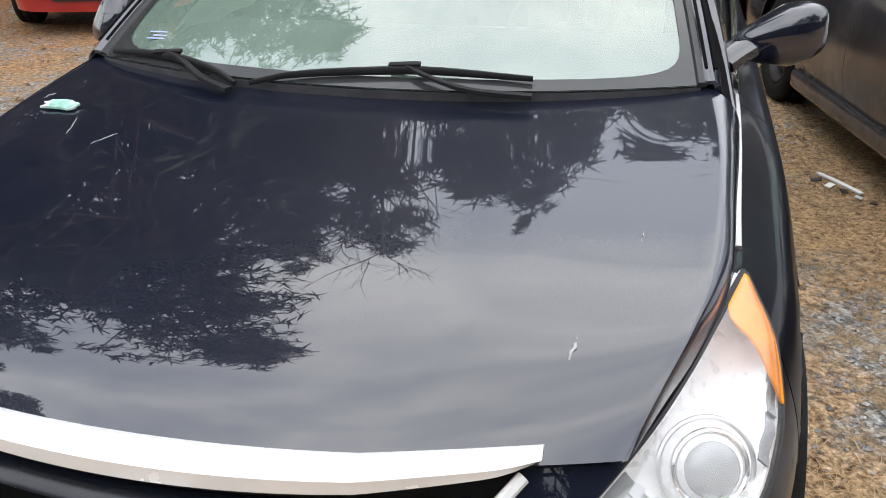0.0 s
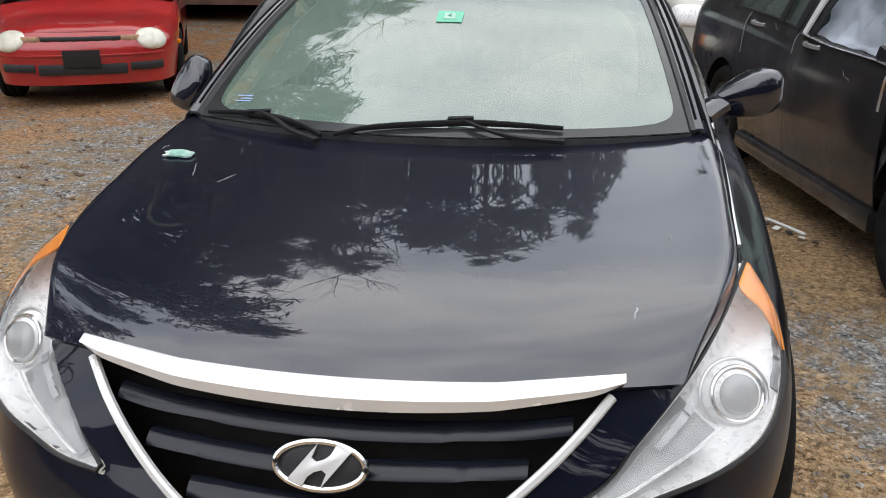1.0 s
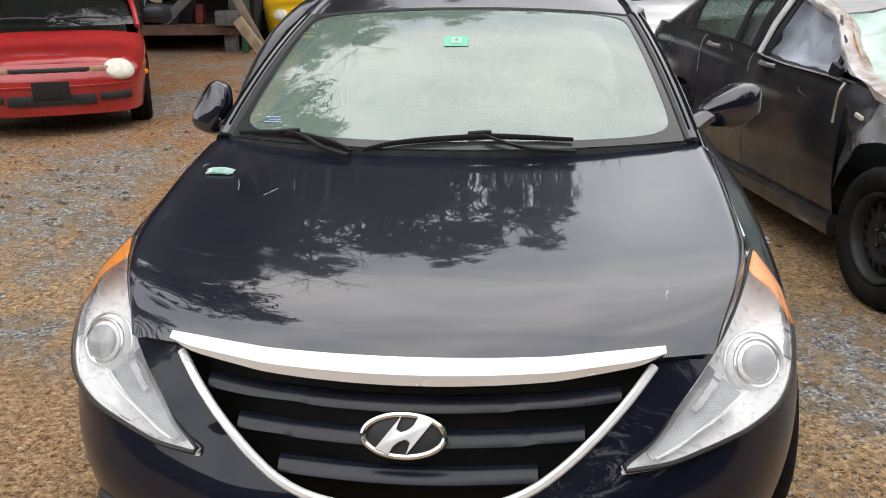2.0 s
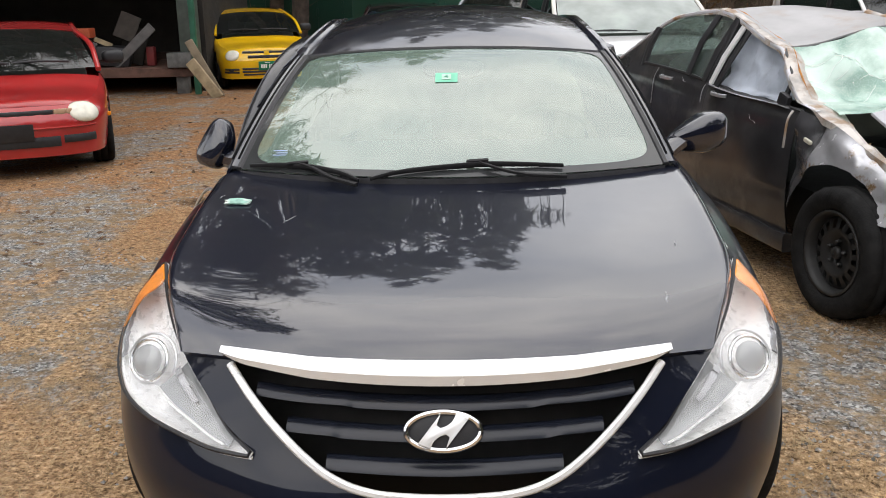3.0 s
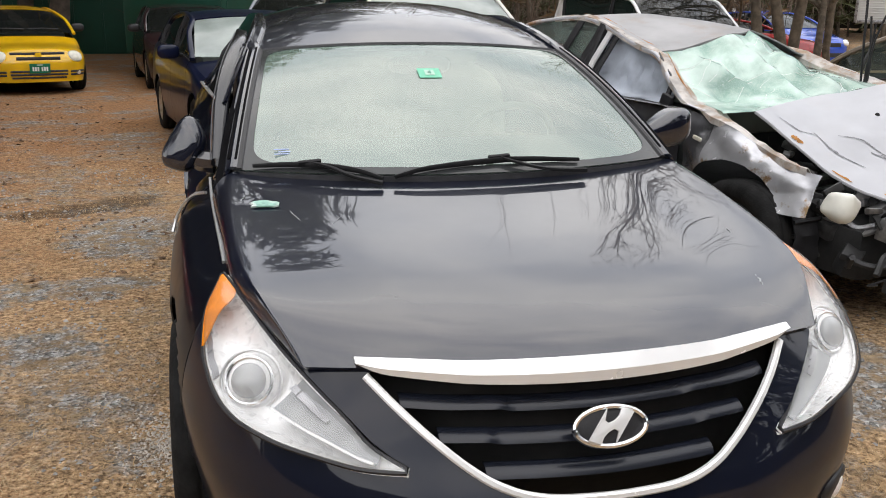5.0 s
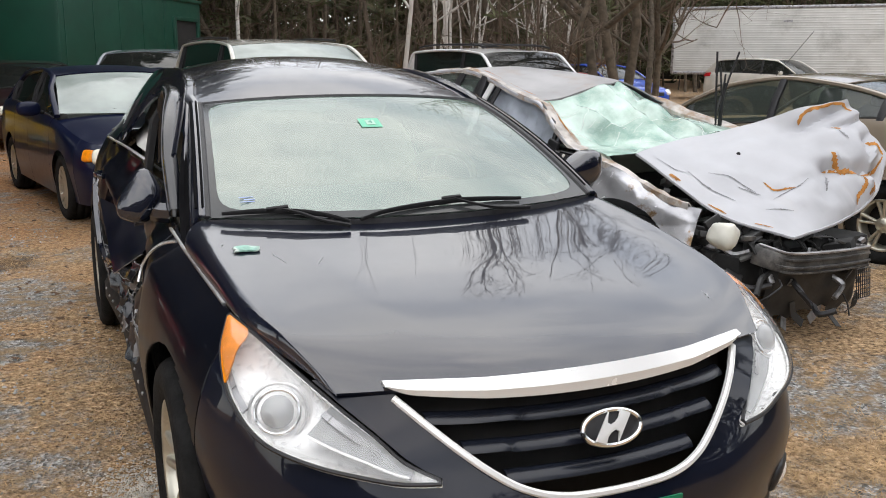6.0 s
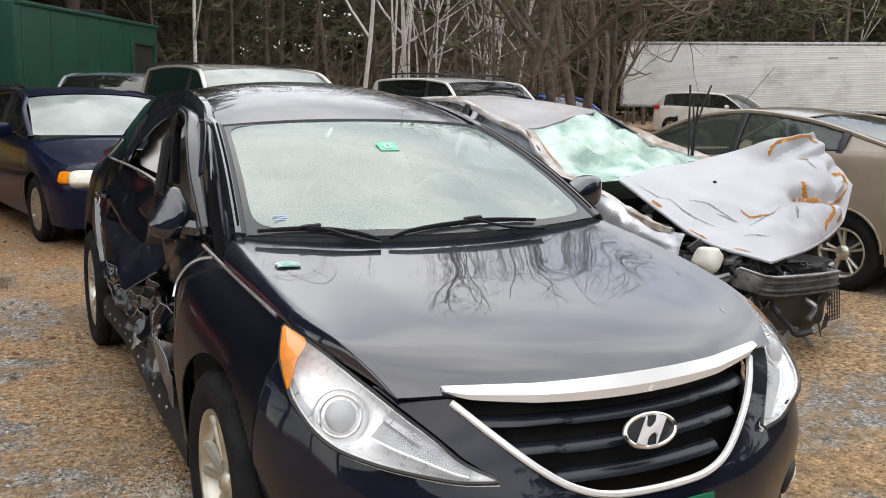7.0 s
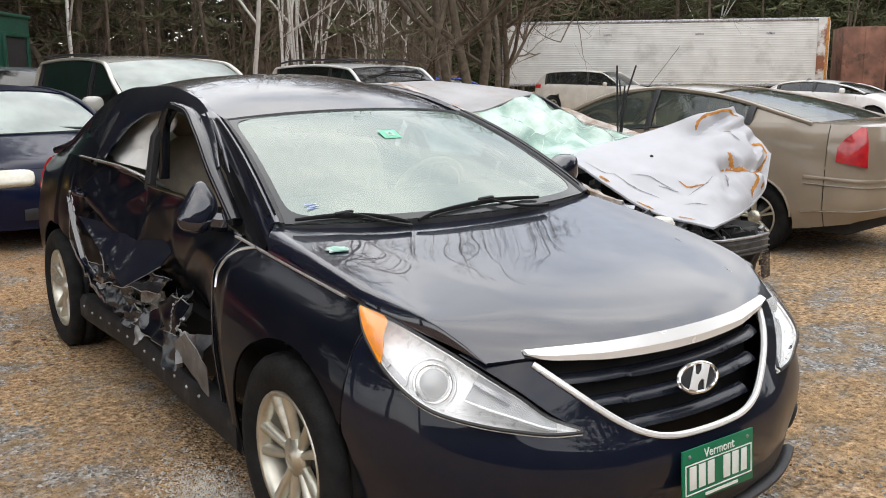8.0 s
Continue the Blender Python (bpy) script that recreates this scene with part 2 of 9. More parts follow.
craze(CRAZED)
LENS_CLEAR = glass("clear_lamp_cover", (0.98, 0.98, 0.98), 0.07, (0.85, 0.85, 0.85))
PLATE_GREEN = mat("green_number_plate", (0.0, 0.16, 0.075), rough=0.4, var=0.06)
PLATE_WHITE = mat("white_plate_ink", (0.75, 0.77, 0.74), rough=0.5, var=0.05)
PLASTIC_SHEET = mat("crumpled_clear_sheeting", (0.42, 0.46, 0.52), rough=0.35, var=0.2, scale=6)


# ---- mesh tools ----
def pchip(xs, ys):
    """A smooth curve through the knots that does not overshoot."""
    xs, ys = np.array(xs, float), np.array(ys, float)
    h, dl = np.diff(xs), np.diff(ys) / np.diff(xs)
    m = np.zeros(len(xs))
    for i in range(1, len(xs) - 1):
        if dl[i - 1] * dl[i] > 0:
            w1, w2 = 2 * h[i] + h[i - 1], h[i] + 2 * h[i - 1]
            m[i] = (w1 + w2) / (w1 / dl[i - 1] + w2 / dl[i])
    m[0], m[-1] = dl[0], dl[-1]

    def f(x):
        x = np.clip(np.asarray(x, float), xs[0], xs[-1])
        i = np.clip(np.searchsorted(xs, x) - 1, 0, len(h) - 1)
        t = (x - xs[i]) / h[i]
        return (1 + 2 * t) * (1 - t) ** 2 * ys[i] + t * (1 - t) ** 2 * h[i] * m[i] + t * t * (3 - 2 * t) * ys[i + 1] + t * t * (t - 1) * h[i] * m[i + 1]
    return f


def curve3(pts, n):
    """n points along a smooth curve through pts."""
    pts = np.array(pts, float)
    t = np.concatenate([[0], np.cumsum(np.linalg.norm(np.diff(pts, axis=0), axis=1))])
    u = np.linspace(0, t[-1], n)
    return np.stack([pchip(t, pts[:, k])(u) for k in range(3)], -1)


def link_mesh(name, verts, faces, material, parent=None, label="", smooth=True):
    me = bpy.data.meshes.new(name)
    me.from_pydata([tuple(v) for v in verts], [], faces)
    me.materials.append(material)
    me.polygons.foreach_set("use_smooth", [smooth] * len(me.polygons))
    ob = new(name, me)
    ob.parent = parent
    if label:
        ob["label"] = label
    return ob


def part(name, bm, material, parent, label="", smooth=True):
    """Links a bmesh as one mesh under a thing or a part."""
    me = bpy.data.meshes.new(name)
    bm.to_mesh(me)
    bm.free()
    me.materials.append(material)
    me.polygons.foreach_set("use_smooth", [smooth] * len(me.polygons))
    ob = new(name, me)
    ob.parent = parent
    if label:
        ob["label"] = label
    return ob


def crisp(ob, angle=38):
    ob.data.set_sharp_from_angle(angle=radians(angle))
    return ob


def with_thickness(verts, faces, thick, offset):
    """A sheet made solid: verts and faces with a back and closed rims."""
    V = np.array(verts, float)
    N = np.zeros_like(V)
    F = np.array(faces)
    fn = np.cross(V[F[:, 2]] - V[F[:, 0]], V[F[:, 3]] - V[F[:, 1]])
    for k in range(4):
        np.add.at(N, F[:, k], fn)
    N /= np.linalg.norm(N, axis=1)[:, None] + 1e-12
    top, back = V + N * thick * (1 + offset) / 2, V - N * thick * (1 - offset) / 2
    n, seen, rims = len(V), {}, []
    for f in faces:
        for a, b in zip(f, f[1:] + f[:1]):
            seen[(a, b)] = True
    for a, b in seen:
        if (b, a) not in seen:
            rims.append((b, a, a + n, b + n))
    return np.concatenate([top, back]), list(faces) + [tuple(n + q for q in f[::-1]) for f in faces] + rims


def sheet(name, P, material, parent, label="", keep=None, thick=0.010, arches=(), offset=-1.0, snap=None):
    """A curved panel from a grid of places; arches (y, z, radius) are cut out of it with round edges."""
    P = np.array(P, float)
    nu, nv = P.shape[:2]
    smooth_n = None
    if thick and (arches or snap is not None) and min(nu, nv) > 2:
        smooth_n = np.cross(np.gradient(P, axis=0), np.gradient(P, axis=1))
        smooth_n /= np.linalg.norm(smooth_n, axis=2)[..., None] + 1e-12
    ctr = (P[:-1, :-1] + P[1:, :-1] + P[1:, 1:] + P[:-1, 1:]) / 4
    ok = np.ones((nu - 1, nv - 1), bool) if keep is None else keep.copy()
    for yc, zc, R in arches:
        ok &= np.hypot(ctr[..., 1] - yc, ctr[..., 2] - zc) > R
    used, cut = np.zeros((nu, nv), bool), np.zeros((nu, nv), bool)
    for a, b in ((0, 0), (1, 0), (1, 1), (0, 1)):
        used[a:nu - 1 + a, b:nv - 1 + b] |= ok
        cut[a:nu - 1 + a, b:nv - 1 + b] |= ~ok
    for yc, zc, R in arches:
        d = np.hypot(P[..., 1] - yc, P[..., 2] - zc)
        near = used & cut & (d < R * 1.35) & (d > 1e-6)
        k = np.where(near, R / np.maximum(d, 1e-6), 1)
        P[..., 1], P[..., 2] = yc + (P[..., 1] - yc) * k, zc + (P[..., 2] - zc) * k
    if snap is not None:
        rim = used & cut
        P[rim] = snap(P[rim])
    idx = -np.ones((nu, nv), int)
    idx[used] = np.arange(used.sum())
    faces = [(int(idx[i, j]), int(idx[i + 1, j]), int(idx[i + 1, j + 1]), int(idx[i, j + 1])) for i, j in zip(*np.nonzero(ok))]
    if not faces:
        return None
    if not thick:
        return link_mesh(name, P[used], faces, material, parent, label)
    ob = crisp(link_mesh(name, *with_thickness(P[used], faces, thick, offset), material, parent, label))
    if smooth_n is not None:
        ob.data.normals_split_custom_set_from_vertices([tuple(q) for q in np.concatenate([smooth_n[used], -smooth_n[used]])])
    return ob


def sweep(name, path, prof, material, parent, label="", up=(0, 0, 1), scale=None, smooth=True, closed=False):
    """A profile of (side, up) pairs carried along a path; the ends are closed."""
    path = np.array(path, float)
    n, k = len(path), len(prof)
    verts = []
    for i in range(n):
        a, b = (path[i - 1], path[(i + 1) % n]) if closed else (path[max(i - 1, 0)], path[min(i + 1, n - 1)])
        t = Vector(b - a).normalized()
        side = t.cross(Vector(up)).normalized()
        top = side.cross(t)
        f = 1.0 if scale is None else scale[i]
        verts += [Vector(path[i]) + side * (p * f) + top * (q * f) for p, q in prof]
    faces = []
    for i in range(n if closed else n - 1):
        j = (i + 1) % n
        faces += [(i * k + a, i * k + (a + 1) % k, j * k + (a + 1) % k, j * k + a) for a in range(k)]
    if not closed:
        faces += [tuple(range(k))[::-1], tuple((n - 1) * k + a for a in range(k))]
    return crisp(link_mesh(name, verts, faces, material, parent, label, smooth), 40)


def oval(a, b, k=8):
    return [(a * math.cos(2 * math.pi * i / k), b * math.sin(2 * math.pi * i / k)) for i in range(k)]


def bar_prof(a, b, r=0.3):
    """A rounded rectangle of half sizes a, b."""
    c, d = a * (1 - r), b * (1 - r)
    return [(a, -d), (a, d), (c, b), (-c, b), (-a, d), (-a, -d), (-c, -b), (c, -b)]


def blob(name, size, material, parent, m=None, power=2.6, label="", n=18, warp=None):
    """A rounded solid (superellipsoid) of half sizes."""
    def sp(c, e):
        return math.copysign(abs(c) ** e, c)
    e, verts, faces = 2 / power, [], []
    for i in range(n // 2 + 1):
        th = math.pi * i / (n // 2) - math.pi / 2
        for j in range(n):
            ph = 2 * math.pi * j / n
            verts.append((size[0] * sp(math.cos(th), e) * sp(math.cos(ph), e), size[1] * sp(math.cos(th), e) * sp(math.sin(ph), e), size[2] * sp(math.sin(th), e)))
    for i in range(n // 2):
        faces += [(i * n + j, i * n + (j + 1) % n, (i + 1) * n + (j + 1) % n, (i + 1) * n + j) for j in range(n)]
    if warp:
        verts = [warp(*v) for v in verts]
    if m is not None:
        verts = [m @ Vector(v) for v in verts]
    ob = link_mesh(name, verts, faces, material, parent, label)
    bm = bmesh.new()
    bm.from_mesh(ob.data)
    bmesh.ops.remove_doubles(bm, verts=bm.verts, dist=1e-5)
    bm.to_mesh(ob.data)
    bm.free()
    return ob


def block(name, size, material, parent=None, m=None, bevel=0.01, label=""):
    """A box of full sizes with rounded edges, about its centre."""
    bm = bmesh.new()
    bmesh.ops.create_cube(bm, size=1)
    bmesh.ops.scale(bm, verts=bm.verts, vec=size)
    if bevel:
        bmesh.ops.bevel(bm, geom=bm.edges[:], offset=min(bevel, min(size) * 0.45), segments=2, affect="EDGES", profile=0.6)
    if m is not None:
        bmesh.ops.transform(bm, matrix=m, verts=bm.verts)
    return crisp(part(name, bm, material, parent, label))


def lathe(prof, n=40, axis="x"):
    """Vertices and faces of a profile of (radius, offset along the axis) turned about x; closed profile."""
    k, verts, faces = len(prof), [], []
    for i in range(n):
        a = 2 * math.pi * i / n
        verts += [(o, r * math.cos(a), r * math.sin(a)) for r, o in prof]
        j = (i + 1) % n
        faces += [(i * k + b, j * k + b, j * k + (b + 1) % k, i * k + (b + 1) % k) for b in range(k)]
    return verts, faces


def empty(name, m=None):
    ob = new(name)
    ob.empty_display_size = 0.2
    if m is not None:
        ob.matrix_world = m
    return ob


# ---- wheels: outer face towards -x ----
def wheel(parent, place, side, style, radius=0.325, rim=0.21, width=0.2, turn=0.0, lean=0.0):
    """A wheel as a part of a car: a hub with its tyre and rim. side: +1 or -1, the way that it faces."""
    w = width / 2
    # hub's wide black disc also paints the shade round the brake behind spokes
    hv, hf = lathe([(0.001, w * 0.5), (rim * 0.9, w * 0.5), (rim * 0.9, w * 0.02), (0.10, -w * 0.02), (0.08, -w * 0.3), (0.001, -w * 0.3)], 28)
    hub = link_mesh("wheel", hv, hf, STEEL_BLACK, parent)
    hub.location = place
    hub.rotation_euler = (turn, 0, (0 if side < 0 else math.pi) + lean)
    n = 56
    k = radius
    prof = [(rim, -w * 0.72), (rim + 0.012, -w * 0.86), (rim + (k - rim) * 0.45, -w * 1.02), (k - 0.03, -w * 0.98), (k - 0.012, -w * 0.86), (k, -w * 0.7), (k, -w * 0.42), (k - 0.009, -w * 0.38), (k - 0.009, -w * 0.30), (k, -w * 0.26), (k, w * 0.26), (k - 0.009, w * 0.30), (k - 0.009, w * 0.38), (k, w * 0.42), (k, w * 0.7), (k - 0.012, w * 0.86), (k - 0.03, w), (rim + 0.012, w * 0.9), (rim, w * 0.7)]
    tv, tf = lathe(prof, n)
    for i in range(0, n, 2):
        for b in (5, 14):
            r, (o, y, z) = 0.972, tv[i * len(prof) + b]
            tv[i * len(prof) + b] = (o, y * r, z * r)
    link_mesh("tyre", tv, tf, RUBBER, hub)
    bm = bmesh.new()
    ring = [(rim + 0.004, -w * 0.80), (rim + 0.002, -w * 0.86), (rim - 0.012, -w * 0.82), (rim - 0.02, -w * 0.6), (rim - 0.035, -w * 0.1), (rim - 0.03, w * 0.7), (rim - 0.004, w * 0.7), (rim - 0.004, -w * 0.6)]
    rv, rf = lathe(ring, 40)

    def add(verts, faces):
        made = [bm.verts.new(v) for v in verts]
        for f in faces:
            bm.faces.new([made[i] for i in f])

    add(rv, rf)
    material = ALLOY
    if style == "steel":
        material = STEEL_BLACK
        holes = 16
        rr = [(0.03, -w * 0.35), (0.085, -w * 0.38), (0.10, -w * 0.52), (0.118, -w * 0.52), (0.160, -w * 0.40), (rim - 0.012, -w * 0.22), (rim - 0.012, -w * 0.1), (0.10, -w * 0.2), (0.03, -w * 0.2)]
        k2 = len(rr)
        dv, df = lathe(rr, 64)
        df = [f for q, f in enumerate(df) if not (q % k2 in (3,) and (q // k2) % 4 < 2)]
        add(dv, df)
        for i in range(5):
            a = 2 * math.pi * i / 5
            c = Vector((-w * 0.40, 0.057 * math.cos(a), 0.057 * math.sin(a)))
            nv, nf = lathe([(0.001, -0.02), (0.008, -0.02), (0.010, -0.01), (0.010, 0.01), (0.001, 0.01)], 6)
            add([Vector(v) + c for v in nv], nf)
        nv, nf = lathe([(0.001, -w * 0.62), (0.026, -w * 0.6), (0.030, -w * 0.5), (0.030, -w * 0.3), (0.001, -w * 0.3)], 16)
        add(nv, nf)
    elif style == "cover":
        rr = [(0.001, -w * 0.80), (0.05, -w * 0.80), (0.12, -w * 0.70), (rim - 0.015, -w * 0.80), (rim - 0.008, -w * 0.7), (0.001, -w * 0.5)]
        dv, df = lathe(rr, 48)
        df = [f for q, f in enumerate(df) if not (q % len(rr) == 2 and (q // len(rr)) % 4 == 0)]
        add(dv, df)
    else:
        arms = []
        if style == "twin":
            for i in range(5):
                a = 2 * math.pi * i / 5
                arms += [(a - 0.24, a - 0.21), (a + 0.24, a + 0.21)]
        elif style == "five_twin":
            for i in range(5):
                a = 2 * math.pi * i / 5
                arms += [(a - 0.13, a - 0.16), (a + 0.13, a + 0.16)]
        else:
            arms = [(2 * math.pi * i / 7,) * 2 for i in range(7)]
        for a0, a1 in arms:
            r0, r1, hw0, hw1 = 0.045, rim - 0.012, 0.012, 0.019
            if style == "five_twin":
                hw0, hw1 = 0.011, 0.012
            vs = []
            for r, a, hw, o in ((r0, a0, hw0, -w * 0.60), ((r0 + r1) / 2, (a0 + a1) / 2, (hw0 + hw1) / 2, -w * 0.70), (r1, a1, hw1, -w * 0.80)):
                d, e = Vector((0, math.cos(a), math.sin(a))), Vector((0, -math.sin(a), math.cos(a)))
                for p, q in ((-hw, 0.028), (-hw * 0.8, 0.004), (0, 0), (hw * 0.8, 0.004), (hw, 0.028)):
                    vs.append(d * r + e * p + Vector((o + q, 0, 0)))
            fs = [(s * 5 + b, s * 5 + b + 1, s * 5 + b + 6, s * 5 + b + 5) for s in range(2) for b in range(4)]
            add(vs, fs)
        nv, nf = lathe([(0.001, -w * 0.74), (0.022, -w * 0.73), (0.030, -w * 0.66), (0.060, -w * 0.60), (0.062, -w * 0.3), (0.001, -w * 0.3)], 24)
        add(nv, nf)
    part("rim", bm, material, hub, "black steel rim" if style == "steel" else "silver rim")
    bpy.context.view_layer.update()
    return hub


# ---- car bodies ----
def shell(S):
    """The side wall of a car, all round from the tail (-1) over the nose (0) to the tail (+1), as wall(s, v) -> places; v runs from the sill to the belt.
    S: outline x, y and, per station, sill height and tuck zb, db, widest height zm, shoulder zu, du and top edge zt, dt."""
    x, y = np.array(S["x"]), np.array(S["y"])
    t = np.concatenate([[0], np.cumsum(np.hypot(np.diff(x), np.diff(y)))])
    tt = np.concatenate([-t[:0:-1], t])

    def even(a):
        a = np.array(a, float)
        return pchip(tt, np.concatenate([a[:0:-1], a]))
    fx, fy = pchip(tt, np.concatenate([-x[:0:-1], x])), even(y)
    prof = {k: even(S[k]) for k in ("zb", "db", "zm", "zu", "du", "zt", "dt")}
    T = t[-1]

    def wall(s, v):
        s, v = np.atleast_1d(s) * T, np.atleast_1d(v)
        e = 0.01
        tx, ty = fx(np.clip(s + e, -T, T)) - fx(np.clip(s - e, -T, T)), fy(np.clip(s + e, -T, T)) - fy(np.clip(s - e, -T, T))
        ln = np.hypot(tx, ty)
        nx, ny = ty / ln, -tx / ln
        out = np.zeros((len(s), len(v), 3))
        for i, si in enumerate(s):
            q = {k: float(f(si)) for k, f in prof.items()}
            d = pchip((0, 0.42, 0.74, 1), (q["db"], 0, q["du"], q["dt"]))(v)
            out[i, :, 0], out[i, :, 1] = fx(si) - nx[i] * d, fy(si) - ny[i] * d
            out[i, :, 2] = pchip((0, 0.42, 0.74, 1), (q["zb"], q["zm"], q["zu"], q["zt"]))(v)
        return out

    samp = np.linspace(0, 1, 600)
    ys = fy(samp * T)

    def at(yv):
        """The station whose outline lies at length y."""
        return float(np.interp(yv, ys, samp))
    return wall, at, T


def ruled(A, B, n, crown=0.0, power=2.0, bow=0.0):
    """A panel across the car between two edges, with a crown; bow shifts its middle along y."""
    A, B = np.array(A), np.array(B)
    c = np.linspace(-1, 1, n)
    P = A[:, None, :] * (1 - c[None, :, None]) / 2 + B[:, None, :] * (1 + c[None, :, None]) / 2
    lift = 1 - np.abs(c) ** power
    P[..., 2] += np.reshape(crown, (-1, 1)) * lift
    P[..., 1] += np.reshape(bow, (-1, 1)) * (1 - c ** 2)
    return P


def lerp_rows(A, B, n, bulge=0.0):
    """Rows from one edge to another with a bulge along their common normal."""
    A, B = np.array(A), np.array(B)
    t = np.linspace(0, 1, n)
    P = A[:, None, :] * (1 - t[None, :, None]) + B[:, None, :] * t[None, :, None]
    if bulge:
        m = len(A) // 2
        nrm = np.cross(A[-1] - A[0], B[m] - A[m])
        nrm /= np.linalg.norm(nrm)
        P += nrm * bulge * (4 * t * (1 - t))[None, :, None]
    return P


def stations(L, W, nose, hood, belt, tail, ws, rear, bow=0.12, zm=0.52, sill=0.2, tumble=0.07):
    """Wall stations for an everyday car: nose, hood and belt heights, windscreen foot ws and rear glass foot at those lengths."""
    return {
        "x": [0, 0.45 * W, 0.74 * W, 0.90 * W, 0.97 * W, W, W, W, 0.97 * W, 0.86 * W, 0.5 * W, 0],
        "y": [0, 0.18 * bow, 0.75 * bow, 2.0 * bow, 4.2 * bow, 1.1, ws + 0.6, rear - 0.3, L - 0.5, L - 0.13, L - 0.02, L],
        "zb": [sill] * 12, "db": [0.05] * 4 + [0.04] * 4 + [0.05] * 4, "zm": [zm - 0.04] * 3 + [zm] * 9,
        "zu": [nose - 0.08, nose - 0.08, nose - 0.07, nose - 0.04, nose, hood - 0.04, belt - 0.1, tail - 0.1, tail - 0.12, tail - 0.14, tail - 0.14, tail - 0.14],
        "du": [0.03] * 5 + [0.03] * 7,
        "zt": [nose, nose, nose + 0.01, nose + 0.03, nose + 0.07, hood + 0.01, belt, tail, tail, tail - 0.01, tail - 0.02, tail - 0.02],
        "dt": [0.10, 0.10, 0.11, 0.11, 0.09, tumble, tumble, tumble + 0.01, 0.09, 0.08, 0.07, 0.07],
    }


def greenhouse(L, W, H, ws, top, back, rear, belt, tail, wf, wr, doors, radius=0.32, lean=0.80, arch=0.37):
    """Heights and lengths of the roof: windscreen foot and top, rear top and foot; wheel centres; door edges."""
    return {"arch": [(W * 0.915, ws, belt - 0.01), (W * 0.87, ws + (top - ws) * 0.5, belt + (H - belt) * 0.46), (W * lean, top, H - 0.10), (W * (lean - 0.04), (top + back) / 2, H - 0.045), (W * (lean - 0.02), back, H - 0.085), (W * 0.88, rear, tail)],
            "top": top, "back": back, "rear": rear, "ws": ws, "wheels": (wf, wr), "radius": radius, "wheel_arch": arch, "doors": doors, "bump": 0.42, "L": L, "W": W, "H": H, "crown": 0.045, "ws_bow": -0.16}


def car(label, paint, S, G, m, step=0.09, nv=11, rims="seven", glass_front=None, glass_side=None, warp=None, skip=(), seats=GREY_CLOTH, group="", lower=None, nc=14, rail_mat=None, door_mat=None):
    """A parked car with its body panels, glass, interior and wheels. Returns the car and a way to find places on its wall."""
    root = empty("parked_car", m)
    tagged(root, label, "car", group)
    wall, at, T = shell(S)
    L, W = G["L"], G["W"]
    gf, gs = glass_front or CAR_GLASS, glass_side or CAR_GLASS
    bend = warp or (lambda P: P)
    hubz, (wf, wr) = G["radius"], G["wheels"]
    cuts = [(wf, hubz + 0.01, G["wheel_arch"]), (wr, hubz + 0.01, G["wheel_arch"])]

    def panel(name, s0, s1, v0=0.0, v1=1.0, material=None, lab="", keep=None, gap=0.0035):
        if name in skip:
            return None
        n = max(3, int(abs(s1 - s0) * T / step) + 1)
        P = bend(wall(np.linspace(s0 + gap / T, s1 - gap / T, n), np.linspace(v0, v1, nv)))
        return sheet(name, P, material or paint, root, lab, keep(P) if keep else None, arches=cuts, snap=G.get("snap"))

    d0, d1, d2 = (at(y) for y in G["doors"])
    b, q = at(G["bump"]), at(L - 0.4)
    panel("front_bumper", -b, b, keep=G.get("front_cut"), material=G.get("bumper_paint"))
    for sg, side in ((1, "l"), (-1, "r")):
        for name, a, c in (("front_fender", b, d0), ("front_door", d0, d1), ("rear_door", d1, d2), ("quarter_panel", d2, q)):
            if c - a > 1e-4:
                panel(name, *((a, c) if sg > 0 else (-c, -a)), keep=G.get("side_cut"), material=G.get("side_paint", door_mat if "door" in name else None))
    if "rear_bumper" not in skip:
        n = max(4, int((1 - q) * T / step))
        s = np.linspace(q + 0.003 / T, 1, n)
        sheet("rear_bumper", np.concatenate([wall(s, np.linspace(0, 1, nv)), wall(-s[::-1][1:], np.linspace(0, 1, nv))]), paint, root)
    # top panels
    arch = curve3(G["arch"], 120)
    fl = np.array([-1, 1, 1])

    def arch_at(y):
        return np.stack([np.interp(y, arch[:, 1], arch[:, k]) for k in range(3)], -1)
    ws = at(G["ws"])
    if "hood" not in skip:
        s = np.linspace(0.0, ws, max(8, int(1.6 / step)))
        E = wall(s, [1.0])[:, 0] * (1, 1, 1) + (0, 0.004, 0.002)
        cr = G.get("hood_crown", 0.05) * np.minimum(1, s / ws * 3)
        P = ruled(E * fl, E, nc, cr, 3.0, bow=-0.10 * (s / ws) ** 3)
        sheet("hood", P.transpose(1, 0, 2), G.get("hood_paint", paint), root)
    rt = arch_at(np.linspace(G["top"], G["back"], 14))
    bowf = np.linspace(1, 0, 14) ** 3 * -0.07
    bowr = np.linspace(0, 1, 14) ** 3 * 0.07
    R = bend(ruled(rt * fl, rt, nc, G["crown"], 2.4, bowf + bowr))
    if "roof" not in skip:
        sheet("roof", R.transpose(1, 0, 2), G.get("roof_paint", paint), root)
    foot = arch_at(np.array([G["ws"] + 0.03]))[0]
    c = np.linspace(-1, 1, nc)
    A = np.stack([foot[0] * 0.97 * c, foot[1] + G["ws_bow"] * (1 - c ** 2), foot[2] + 0.005 + 0 * c], -1)
    B = R[0] * (0.975, 1, 1) + (0, -0.012, -0.012)
    if "windscreen" not in skip:
        sheet("windscreen", bend(lerp_rows(A, B, 10, 0.035)), gf, root, thick=0)
